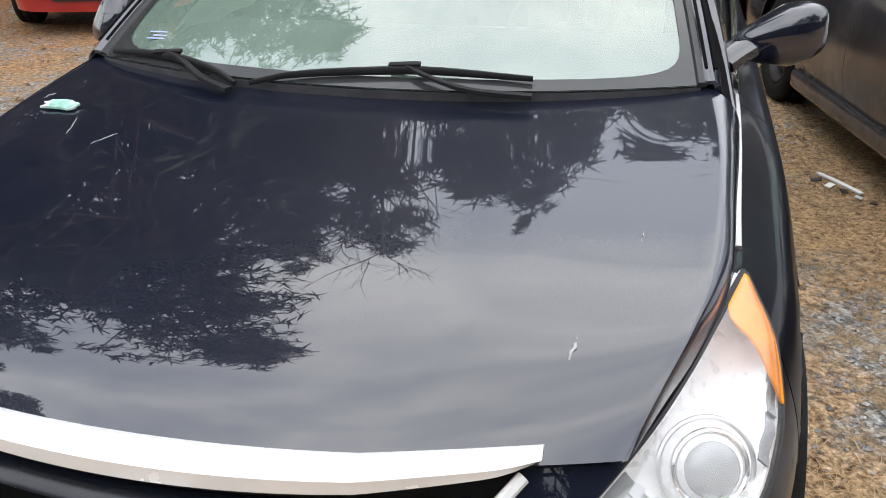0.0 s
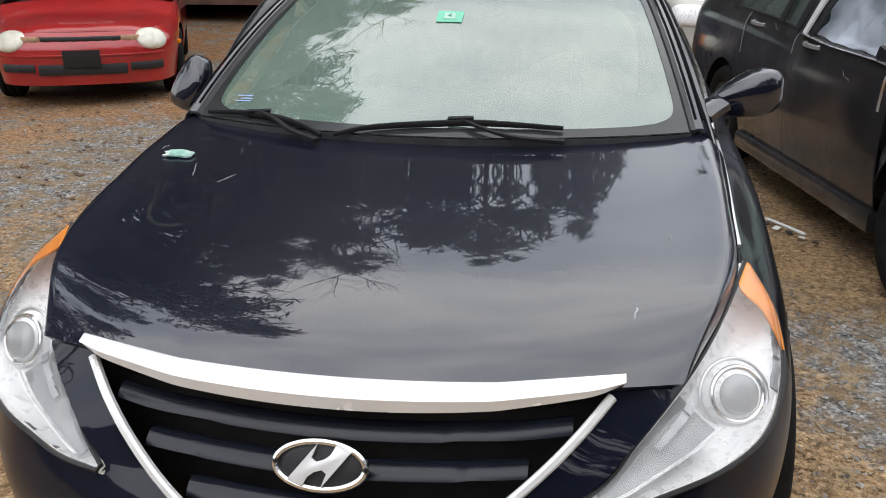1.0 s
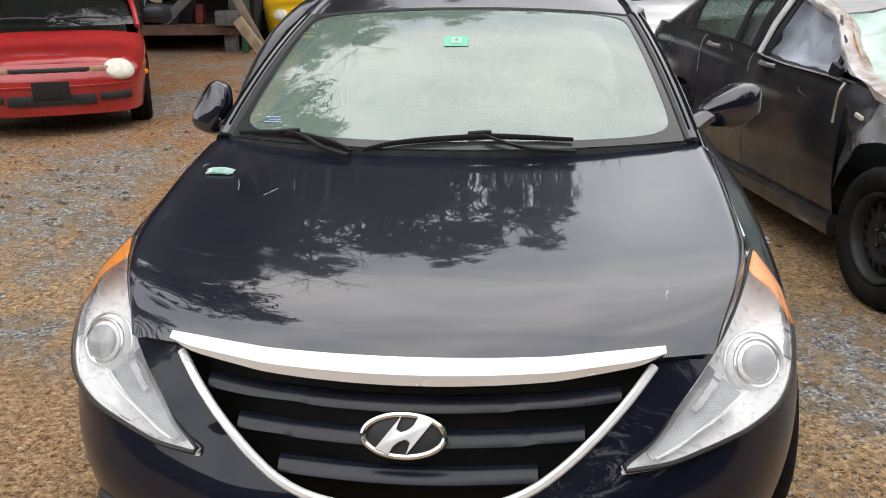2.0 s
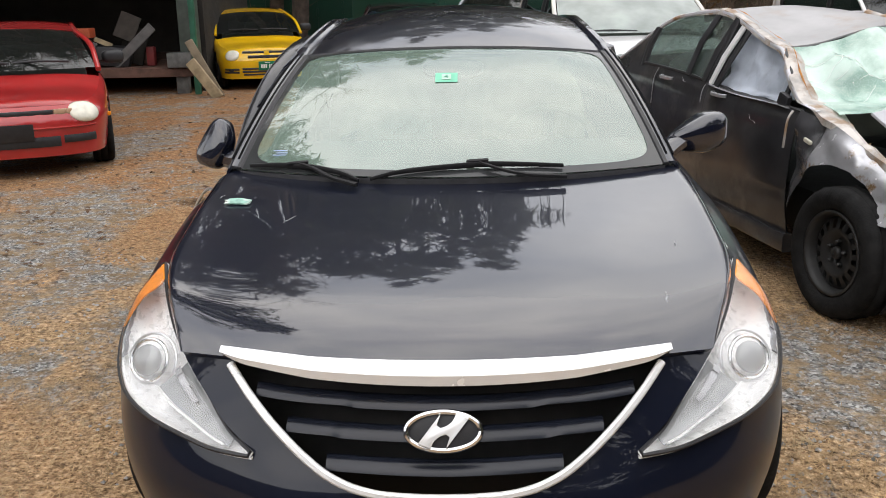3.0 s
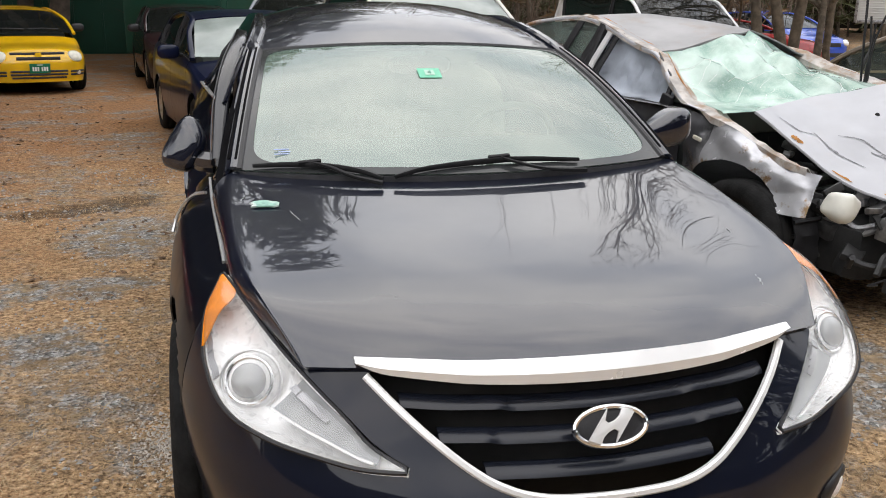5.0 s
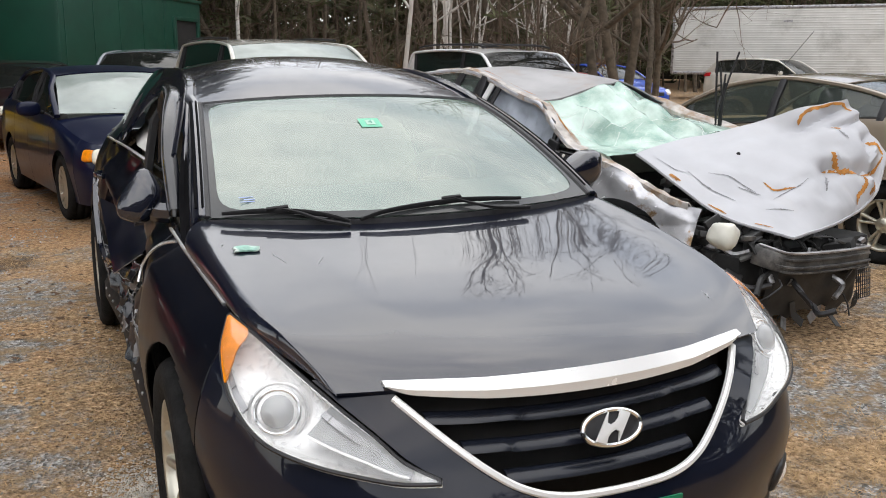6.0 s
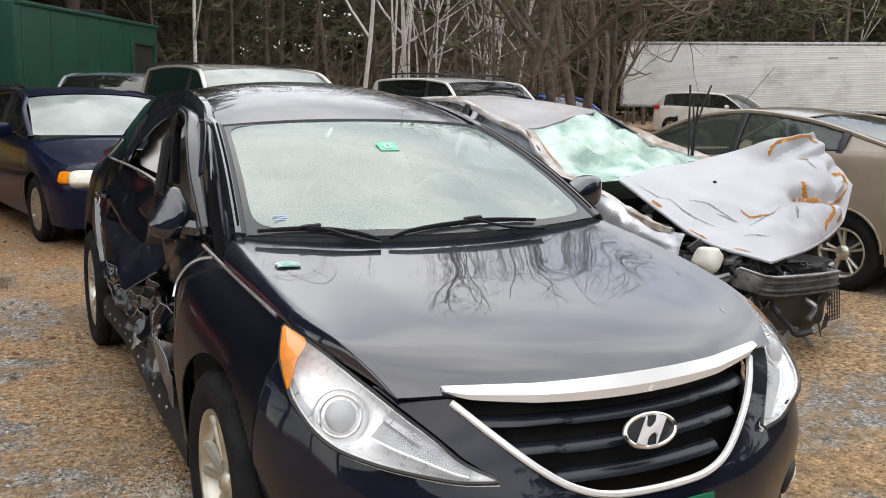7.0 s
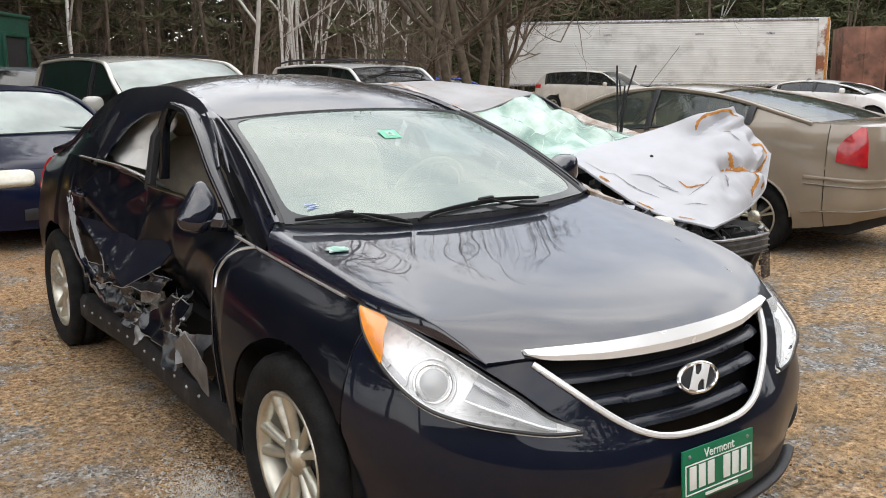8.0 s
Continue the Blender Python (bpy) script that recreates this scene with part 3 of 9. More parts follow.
    rf = arch_at(np.array([G["rear"] - 0.02]))[0]
    A2 = np.stack([rf[0] * 0.95 * c, rf[1] + 0.10 * (1 - c ** 2), rf[2] + 0.005 + 0 * c], -1)
    sheet("rear_window", lerp_rows(A2[::-1], R[-1][::-1] * (0.97, 1, 1) + (0, 0.012, -0.012), 8, 0.03), gs, root, thick=0)
    if G["rear"] < L - 0.2:
        s = np.linspace(at(G["rear"] - 0.06), 0.9999, 10)
        E = wall(s, [1.0])[:, 0]
        sheet("boot_lid", ruled(E * fl, E, nc, 0.02, 3.0, bow=np.linspace(0.08, 0, 10)).transpose(1, 0, 2), paint, root)
    # pillars and side glass
    n = len(arch)
    yb = G["doors"][1] + 0.02
    for sg in (1, -1):
        f = np.array([sg, 1, 1])
        sc = np.interp(arch[:, 1], [G["ws"], G["top"], G["back"], G["rear"]], G.get("rail_scale", [1.0, 0.95, 1.0, 0.8]))
        sweep("roof_pillar", bend((arch * f)[None])[0] if warp else arch * f, bar_prof(*G.get("rail", (0.025, 0.020)), 0.45), rail_mat or paint, root, scale=sc)
        y_end = G.get("pane_end", min(G["doors"][2] + 0.35, G["rear"] - 0.30))
        for name, y0, y1 in (("front_window", G["ws"] + 0.30, yb - 0.03), ("rear_side_window", yb + 0.03, y_end)):
            if name + ("_l" if sg > 0 else "_r") in skip or y1 - y0 < 0.1:
                continue
            yy = np.linspace(y0, y1, 12)
            lo = np.array([wall([sg * at(y)], [1.0])[0, 0] for y in yy]) + (-0.012 * sg, 0, -0.01)
            P = lerp_rows(lo, arch_at(yy) * f + (0, 0, -0.012), 8)
            P = bend(P)
            sheet(name, P, gs, root, thick=0)
        yy = np.linspace(y_end, G["rear"] - 0.02, 6)
        lo = np.array([wall([sg * at(y)], [1.0])[0, 0] for y in yy]) + (-0.006 * sg, 0, -0.004)
        P = lerp_rows(lo, arch_at(yy) * f, 5)
        sheet("rear_pillar", P if sg > 0 else P[::-1], G.get("side_paint", paint), root, thick=0.012)
        for yp in (yb, y_end):
            lo, hi = wall([sg * at(yp)], [1.0])[0, 0], arch_at(np.array([yp]))[0] * f
            sweep("door_pillar", bend(np.array([[lo + (0, 0, -0.03), (lo + hi) / 2 + (0.012 * sg, 0, 0), hi]]))[0], bar_prof(0.032, 0.018), G.get("pillar_mat", PLASTIC), root, up=(sg, 0, 0))
        yy = np.linspace(G["ws"] + 0.12, y_end, 16)
        lo = np.array([wall([sg * at(y)], [1.0])[0, 0] for y in yy])
        sweep("belt_trim", bend(lo[None])[0], oval(0.010, 0.009, 6), G.get("belt_mat", PLASTIC), root)
    # underbody, seats and dashboard
    block("underbody", (2 * W - 0.5, L - 0.5, 0.26), DARK, root, pose(0, L / 2 + G.get("y0", 0), 0.34), 0.05)
    # plain dark block added under the bonnet to stop light coming through
    if "engine_bay" not in skip:
        block("engine_bay", (2 * W - 0.5, G["ws"] - 0.25, 0.22), DARK, root, pose(0, (G["ws"] + 0.35) / 2, 0.56), 0.05)
    ic = S["zt"][6]
    if "interior" not in skip:
        block("dashboard", (2 * W - 0.36, 0.42, 0.2), DASH, root, pose(0, G["ws"] + 0.34, ic - 0.09), 0.06)
        for sx in (-0.36, 0.36):
            blob("front_seat", (0.24, 0.09, 0.33), seats, root, pose(sx, G["ws"] + 1.42, ic - 0.12, -14), 3.4)
            blob("headrest", (0.12, 0.05, 0.09), seats, root, pose(sx, G["ws"] + 1.54, ic + 0.26, -14), 3)
        blob("rear_seat", (W - 0.24, 0.1, 0.30), seats, root, pose(0, min(G["rear"] - 0.35, G["ws"] + 2.3), ic - 0.14, -16), 4)
    for sg in (1, -1):
        for yw in (wf, wr):
            wheel(root, (sg * (W - 0.115), yw, hubz), sg, rims, radius=hubz, rim=hubz * 0.64, turn=random.uniform(0, 6))
    # a finder for places on the nose
    gs_, gv = np.linspace(-0.2, 0.2, 161), np.linspace(0, 1, 61)
    grid = wall(gs_, gv)

    def nose(x, z, proud=0.0):
        d = (grid[..., 0] - x) ** 2 + (grid[..., 2] - z) ** 2
        i, j = np.unravel_index(np.argmin(d), d.shape)
        i, j = min(max(i, 1), 159), min(max(j, 1), 59)
        nr = Vector(np.cross(grid[i + 1, j] - grid[i - 1, j], grid[i, j + 1] - grid[i, j - 1])).normalized()
        return Vector((x, float(grid[i, j, 1]), z)) + nr * proud, nr
    return root, nose, wall, at, arch_at


def facing(p, nr, roll=0.0):
    """A pose at p whose -y axis looks along nr, kept upright."""
    zx = (-nr).cross(Vector((0, 0, 1))).normalized()
    up = zx.cross(-nr)
    r = Matrix((zx, -nr, up)).transposed().to_4x4()
    return Matrix.Translation(p) @ r @ pose(0, 0, 0, 0, roll, 0)


def number_plate(root, p, nr, base=PLATE_GREEN, bars=True):
    mm = facing(p, nr)
    pl = block("number_plate", (0.305, 0.006, 0.152), base, root, mm, 0.003)
    if bars:
        for i in range(6):
            block("plate_mark", (0.026, 0.002, 0.065), PLATE_WHITE, pl, mm @ pose(-0.098 + 0.036 * i + (0.024 if i > 2 else 0), -0.0045, -0.008), 0)
        block("plate_mark", (0.09, 0.002, 0.013), PLATE_WHITE, pl, mm @ pose(0, -0.0045, 0.056), 0)
    return pl


def side_mirrors(root, paint, p, size=(0.11, 0.06, 0.07)):
    for sg in (1, -1):
        mi = blob("door_mirror", size, paint, root, pose(sg * p[0], p[1], p[2]), 3)
        sweep("mirror_stalk", [(sg * (p[0] - 0.14), p[1] + 0.03, p[2] - 0.04), (sg * (p[0] - 0.06), p[1] + 0.01, p[2] - 0.02)], oval(0.02, 0.02), PLASTIC, mi)


def wiper_pair(root, y, z, w, parked=0.02):
    for x0, x1 in ((-0.75 * w, -0.02), (0.0, 0.72 * w)):
        sweep("wiper", [(x0, y + 0.03, z + parked), ((x0 + x1) / 2, y - 0.03, z + parked + 0.012), (x1, y - 0.05, z + parked)], oval(0.010, 0.012, 6), PLASTIC, root)


def plain_front(root, nose, lamps, lamp_z, lamp_size, grille=None, grille_z=0.5, bumper_z=0.48, marker=None, lens=LENS_OLD, plate=None, slots=(), plate_bars=True):
    """Headlamps, grille opening, air slots and number plate on a plain nose."""
    for sg in (1, -1):
        p, nr = nose(sg * lamps, lamp_z)
        blob("headlamp", (lamp_size[0], 0.05, lamp_size[1]), lens, root, facing(p - nr * 0.02, nr), lamp_size[2], n=24)
        if marker:
            p, nr = nose(sg * marker[0], marker[1])
            blob("marker_lamp", (marker[2], 0.03, marker[3]), AMBER, root, facing(p - nr * 0.012, nr), 4)
    for x, z, hw, hh, material in slots:
        path = [nose(x + hw * k, z, 0.003)[0] for k in np.linspace(-1, 1, 15)]
        sweep("air_slot", path, bar_prof(0.012, hh, 0.5), material, root, scale=None)
    if plate:
        p, nr = nose(0, plate[0], 0.02)
        number_plate(root, p, nr, plate[1], plate_bars)


# ---- the dark sedan that the camera goes round ----
SS = {
    "x": [0, 0.30, 0.52, 0.68, 0.80, 0.865, 0.90, 0.9175, 0.9175, 0.915, 0.862, 0.68, 0.38, 0],
    "y": [-0.10, -0.07, 0.0, 0.09, 0.25, 0.45, 0.75, 1.25, 2.3, 3.3, 4.1, 4.55, 4.70, 4.72],
    "zb": [0.20, 0.20, 0.20, 0.20, 0.20, 0.20, 0.21, 0.21, 0.21, 0.21, 0.23, 0.25, 0.25, 0.25],
    "db": [0.05, 0.05, 0.05, 0.06, 0.06, 0.06, 0.05, 0.04, 0.04, 0.04, 0.05, 0.05, 0.05, 0.05],
    "zm": [0.44, 0.44, 0.45, 0.46, 0.48, 0.54, 0.58, 0.60, 0.60, 0.60, 0.60, 0.58, 0.55, 0.55],
    "zu": [0.60, 0.60, 0.60, 0.61, 0.65, 0.72, 0.775, 0.83, 0.88, 0.92, 0.93, 0.92, 0.90, 0.90],
    "du": [0.07, 0.07, 0.055, 0.035, 0.03, 0.045, 0.045, 0.040, 0.035, 0.045, 0.06, 0.06, 0.05, 0.05],
    "zt": [0.715, 0.722, 0.732, 0.742, 0.778, 0.822, 0.856, 0.912, 0.995, 1.065, 1.035, 1.02, 1.01, 1.01],
    "dt": [0.12, 0.12, 0.135, 0.135, 0.15, 0.13, 0.142, 0.138, 0.100, 0.10, 0.16, 0.13, 0.08, 0.08],
}
SG = {
    "arch": [(0.785, 1.06, 0.845), (0.772, 1.20, 0.895), (0.722, 1.52, 1.060), (0.622, 1.88, 1.270), (0.566, 2.2, 1.360), (0.545, 2.6, 1.40), (0.550, 3.05, 1.39), (0.575, 3.5, 1.305), (0.62, 3.75, 1.195), (0.66, 4.0, 1.08), (0.70, 4.25, 1.025)],
    "top": 1.90, "back": 3.35, "rear": 4.20, "ws": 1.20, "wheels": (0.785, 3.58), "radius": 0.325, "wheel_arch": 0.365, "doors": (1.30, 2.42, 3.30), "bump": 0.47,
    "L": 4.72, "W": 0.9175, "H": 1.46, "crown": [0.036, 0.046, 0.055, 0.062, 0.067, 0.071, 0.074, 0.075, 0.075, 0.075, 0.075, 0.075, 0.075, 0.075], "ws_bow": -0.16, "belt_mat": CHROME, "rail": (0.024, 0.022), "rail_scale": [0.4, 0.8, 1.0, 0.8], "side_paint": NAVY_SIDE_DIM, "bumper_paint": NAVY_BUMPER_DIM, "pane_end": 3.06,
}
FRAME_U = [(0.482, 0.721), (0.421, 0.665), (0.352, 0.606), (0.301, 0.567), (0.25, 0.537), (0.179, 0.514), (0.108, 0.506), (0.0, 0.504)]
LAMP_IN = [(0.755, 0.548, 0.836), (0.718, 0.434, 0.812), (0.679, 0.334, 0.777), (0.636, 0.249, 0.738), (0.584, 0.179, 0.690), (0.526, 0.110, 0.640), (0.479, 0.058, 0.594), (0.420, 0.002, 0.568)]
LAMP_OUT = [(0.760, 0.545, 0.832), (0.802, 0.430, 0.768), (0.808, 0.349, 0.719), (0.795, 0.270, 0.674), (0.762, 0.195, 0.636), (0.680, 0.108, 0.606), (0.590, 0.058, 0.583), (0.500, 0.015, 0.567), (0.424, -0.006, 0.562)]


def inside(px, py, poly):
    """Which of the points lie in the polygon."""
    hit = np.zeros(np.shape(px), bool)
    for (x0, y0), (x1, y1) in zip(poly, poly[1:] + poly[:1]):
        c = ((y0 > py) != (y1 > py)) & (px < (x1 - x0) * (py - y0) / (y1 - y0 + 1e-12) + x0)
        hit ^= c
    return hit


U_POLY = [(x, z + 0.004) for x, z in FRAME_U] + [(-x, z + 0.004) for x, z in FRAME_U[-2::-1]] + [(-0.40, 0.80), (0.40, 0.80)]
LAMP_AXIS = Vector((0.55, -0.55, 0.63)).normalized()
LAMP_U = Vector((0.7071, 0.7071, 0.0))
LAMP_V = LAMP_AXIS.cross(LAMP_U)
LAMP_CUT_IN = [(x - 0.003, y + 0.002, z + 0.007) for x, y, z in LAMP_IN[1:-1]]
LAMP_POLY = [(float(Vector(p).dot(LAMP_U)), float(Vector(p).dot(LAMP_V))) for p in LAMP_IN[:1] + LAMP_CUT_IN + LAMP_IN[-1:] + LAMP_OUT[::-1]]


def front_keep(P):
    """The bumper and wing without the grille's mouth and the headlamps."""
    c = (P[:-1, :-1] + P[1:, :-1] + P[1:, 1:] + P[:-1, 1:]) / 4
    keep = ~(inside(c[..., 0], c[..., 2], U_POLY) & (c[..., 1] < 0.3))
    q = c * (1, 1, 1)
    q[..., 0] = np.abs(q[..., 0])
    keep &= ~inside(q @ np.array(LAMP_U), q @ np.array(LAMP_V), LAMP_POLY) | (c[..., 1] > 0.7)
    return keep


def to_edge(u, v, poly, reach):
    """The nearest places on a polygon's edge, for points within reach of it."""
    bu, bv, best = u.copy(), v.copy(), np.full(u.shape, reach)
    for (x0, y0), (x1, y1) in zip(poly, poly[1:] + poly[:1]):
        dx, dy = x1 - x0, y1 - y0
        t = np.clip(((u - x0) * dx + (v - y0) * dy) / (dx * dx + dy * dy + 1e-12), 0, 1)
        px, py = x0 + t * dx, y0 + t * dy
        d = np.hypot(px - u, py - v)
        take = d < best
        bu[take], bv[take], best[take] = px[take], py[take], d[take]
    return bu, bv


def front_snap(Q):
    """Draws the cut edges onto the outlines of the mouth and the lamps."""
    Q = Q.copy()
    sg = np.where(Q[:, 0] < 0, -1.0, 1.0)
    A = Q * np.stack([sg, np.ones(len(Q)), np.ones(len(Q))], -1)
    ahead = A[:, 1] < 0.62
    bu, bv = to_edge(A[:, 0], A[:, 2], U_POLY, 0.028)
    mouth = ahead & (A[:, 1] < 0.22) & (A[:, 0] < 0.5) & ((bu != A[:, 0]) | (bv != A[:, 2])) & (bv < 0.735)
    A[mouth, 0], A[mouth, 2] = bu[mouth], bv[mouth]
    u, v = A @ np.array(LAMP_U), A @ np.array(LAMP_V)
    bu, bv = to_edge(u, v, LAMP_POLY, 0.034)
    lamp = ahead & ~mouth
    A += np.where(lamp, bu - u, 0)[:, None] * np.array(LAMP_U) + np.where(lamp, bv - v, 0)[:, None] * np.array(LAMP_V)
    return A * np.stack([sg, np.ones(len(Q)), np.ones(len(Q))], -1)


SG["front_cut"] = SG["side_cut"] = front_keep
SG["snap"] = front_snap


def crush(P):
    """The blow to the doors on one side: a deep smooth dent at the middle pillar with a slanting crease, torn below."""
    P = np.array(P, float)
    x, y, z = P[..., 0], P[..., 1], P[..., 2]
    low = np.exp(-(np.abs(z - 0.46) / 0.30) ** 2.2) + 0.30 * np.exp(-((z - 0.95) / 0.18) ** 2) * (z > 0.5)
    push = 0.30 * np.exp(-(np.abs(y - 2.34) / 0.80) ** 2.6) * np.minimum(1, low)
    line = (z - 0.50) - 0.42 * (y - 2.35)
    push += 0.055 * np.exp(-(np.abs(line) / 0.05) ** 1.3) * (push > 0.05)
    push -= 0.05 * np.exp(-((line - 0.13) / 0.09) ** 2) * (push > 0.05)
    push = np.where((x < -0.5) & (y > 1.2) & (y < 3.5), push, 0)
    fold = np.zeros_like(push)
    for i in np.ndindex(push.shape):
        if push[i] > 0.01:
            v = Vector((0.0, y[i] * 3.0 + z[i] * 2.0, z[i] * 4.0))
            w = Vector((3.0, y[i] * 11, z[i] * 9))
            cell = noise.voronoi(Vector((0.3, y[i] * 2.4 + z[i] * 1.6, z[i] * 3.0)))[0]
            fold[i] = 0.11 * (cell[1] - cell[0]) + abs(noise.noise(v)) * 0.04 + noise.noise(w) * 0.05 * max(0.0, min(1.0, (0.56 - z[i]) / 0.12)) + noise.noise(w) * 0.06 * max(0.0, min(1.0, (y[i] - 3.0) / 0.2))
    k = np.clip(push / 0.16, 0, 1)
    P[..., 0] += push + (fold - 0.02) * k
    P[..., 2] += 0.02 * k * np.sin(y * 7)
    return P


def torn(P):
    """Which faces of the sides are left: lamps cut out, and the bottom of the struck doors ripped away."""
    c = (P[:-1, :-1] + P[1:, :-1] + P[1:, 1:] + P[:-1, 1:]) / 4
    keep = front_keep(P)
    for i in np.ndindex(keep.shape):
        x, y, z = c[i]
        if x < -0.3 and 1.56 < y < 3.2:
            edge = 0.57 + 0.07 * noise.noise(Vector((1, y * 3.3, 0))) + 0.05 * noise.noise(Vector((2, y * 13, 0))) - 0.45 * max(0, y - 2.72) - 0.6 * max(0, 1.66 - y)
            if z < edge:
                keep[i] = False
    return keep


SG["side_cut"] = torn
CAR_LABEL = "dark navy-black sedan with a crushed side, on gravel"
sedan, nose_at, wall_at, s_at, arch_of = car(CAR_LABEL, NAVY, SS, SG, pose(0, 0, 0), step=0.024, nv=38, rims="twin", glass_front=WINDSHIELD, glass_side=SIDE_GLASS, warp=crush, skip=("hood", "windscreen", "front_window_r", "rear_side_window_r", "interior", "boot_lid_"), seats=BEIGE, nc=30)


def hood_of_sedan():
    """The bonnet: a flat top with two soft creases, rolled down at each side to the chrome strip."""
    zc = pchip([0.045, 0.10, 0.20, 0.35, 0.55, 0.80, 1.06], [0.752, 0.783, 0.815, 0.848, 0.880, 0.916, 0.958])
    crease_x = pchip([0.04, 0.22, 0.45, 0.68, 0.85, 1.05], [0.30, 0.36, 0.405, 0.445, 0.485, 0.54])
    n, flat, roll = 56, 38, 12
    E = curve3([(0.608, 0.165, 0.738), (0.645, 0.25, 0.766), (0.687, 0.345, 0.793), (0.722, 0.447, 0.818), (0.745, 0.56, 0.838), (0.758, 0.76, 0.860), (0.771, 0.96, 0.886), (0.777, 1.09, 0.904)], n)
    K = curve3([(0.600, 0.162, 0.739), (0.634, 0.235, 0.784), (0.676, 0.345, 0.834), (0.697, 0.45, 0.857), (0.710, 0.58, 0.880), (0.719, 0.73, 0.905), (0.724, 0.895, 0.932), (0.714, 1.10, 0.961), (0.703, 1.172, 0.972)], n)
    P = np.zeros((2 * (flat + roll) + 1, n, 3))
    r = np.linspace(0, 1, n)
    for i in range(n):
        yc = 0.045 + (1.022 - 0.045) * r[i] ** 1.05
        a = np.linspace(0, 1, flat + 1)
        y = yc + (K[i, 1] - yc) * a ** 2.2
        x = K[i, 0] * a
        z0 = zc(y - (K[i, 1] - yc) * 0.9 * a ** 2.2)
        z = z0 + (K[i, 2] - z0) * a ** (2.5 + 1.5 * min(1, 4 * r[i]))
        past = np.log1p(np.exp((x - crease_x(y)) / 0.010)) * 0.010
        z = z - 0.045 * past * (1 - a ** 6) * min(1, 0.3 + 3 * r[i])
        u = np.linspace(0, 1, roll + 1)[1:] * math.pi / 2
        side = np.stack([K[i, 0] + (E[i, 0] - K[i, 0]) * np.sin(u), K[i, 1] + (E[i, 1] - K[i, 1]) * u / (math.pi / 2), K[i, 2] + (E[i, 2] - K[i, 2]) * (1 - np.cos(u))], -1)
        half = np.concatenate([np.stack([x, y, z], -1), side])
        P[:, i] = np.concatenate([half[:0:-1] * (-1, 1, 1), half])
    sheet("hood", P, NAVY, sedan, thick=0.014)
    return P


HOOD = hood_of_sedan()


def hood_z(x, y):
    d = (HOOD[..., 0] - x) ** 2 + (HOOD[..., 1] - y) ** 2
    i, j = np.unravel_index(np.argmin(d), d.shape)
    return float(HOOD[i, j, 2])


def windscreen_of_sedan():
    c = np.linspace(-1, 1, 25)
    A = np.stack([0.695 * c, 1.155 - 0.15 * (1 - c ** 2), 0.978 - 0.006 * (1 - c ** 2)], -1)
    B = np.stack([0.582 * c, 1.885 - 0.065 * (1 - c ** 2), 1.292 + 0.030 * (1 - np.abs(c) ** 2.2)], -1)
    P = lerp_rows(A, B, 22, 0.026)
    ws = sheet("windscreen", P, WINDSHIELD, sedan, "dusty pale green glass", thick=0)
    # printed dark border with round corners, just on the glass
    m, rows = 160, []
    for a in np.linspace(0, 2 * math.pi, m, endpoint=False):
        ca, sa = math.cos(a), math.sin(a)
        q = 1 / max(abs(ca), abs(sa))
        e = 1 / (abs(ca) ** 13 + abs(sa) ** 13) ** (1 / 13)
        o, w = (ca * q, sa * q), (ca * e * 0.955, sa * e * 0.945 + 0.022)
        rows.append([(o[0] * (1 - h) + w[0] * h, o[1] * (1 - h) + w[1] * h) for h in (0, 0.5, 1)])
    nr = np.cross(P[-1, 0] - P[0, 0], P[12, -1] - P[12, 0])
    nr /= np.linalg.norm(nr)

    def glass_at(cu, cv):
        i, j = (cu + 1) / 2 * 24, (cv + 1) / 2 * 21
        i0, j0 = min(int(i), 23), min(int(j), 20)
        fi, fj = i - i0, j - j0
        return P[i0, j0] * (1 - fi) * (1 - fj) + P[i0 + 1, j0] * fi * (1 - fj) + P[i0, j0 + 1] * (1 - fi) * fj + P[i0 + 1, j0 + 1] * fi * fj
    g = np.array([[glass_at(*q) + nr * 0.0025 for q in row] for row in rows + rows[:1]])
    sheet("glass_border", g, mat("printed_glass_border", (0.035, 0.037, 0.038), rough=0.12, var=0.1), ws, thick=0)
    for row in (P[0], P[-1]):
        sweep("glass_seal", row + (0, 0, 0.002), oval(0.012, 0.008, 6), PLASTIC, ws)
    sweep("glass_seal", P[:, -1] + (0, 0, 0.001), oval(0.006, 0.006, 6), PLASTIC, ws)
    # painted windscreen pillars between glass and roof rail
    for row, sg in ((P[0], -1), (P[-1], 1)):
        k = np.linspace(0, 1, len(row))
        rail = arch_of(1.15 + (1.93 - 1.15) * k) * (sg, 1, 1) + (0, 0, 0.008)
        edge = row + (0, 0.002, 0.004)
        g = np.stack([edge, edge + np.array((0.006 * sg, 0, 0.006)), edge + np.array((0.026 * sg, 0, 0.008)), edge + np.array((0.040 * sg, 0, -0.004)), edge + np.array((0.052 * sg, 0.0, -0.04)), edge + np.array((0.066 * sg, 0.005, -0.11))], 1)
        tail = g[-1:] + np.array((0, 0.09, 0.022))
        tail[:, -3:] += np.array((0.02 * sg, 0, 0))
        g = np.concatenate([g, tail])
        sheet("windscreen_pillar", g if sg < 0 else g[::-1], NAVY, sedan, thick=0.01)
        for dx, dz, wd in ((0.013, 0.0085, 0.0035), (0.034, 0.006, 0.0045)):
            sweep("pillar_channel", edge[1:] + np.array((dx * sg, 0, dz)), bar_prof(wd, 0.002), MATT_BLACK, sedan, up=(0.3 * sg, -0.4, 0.85))
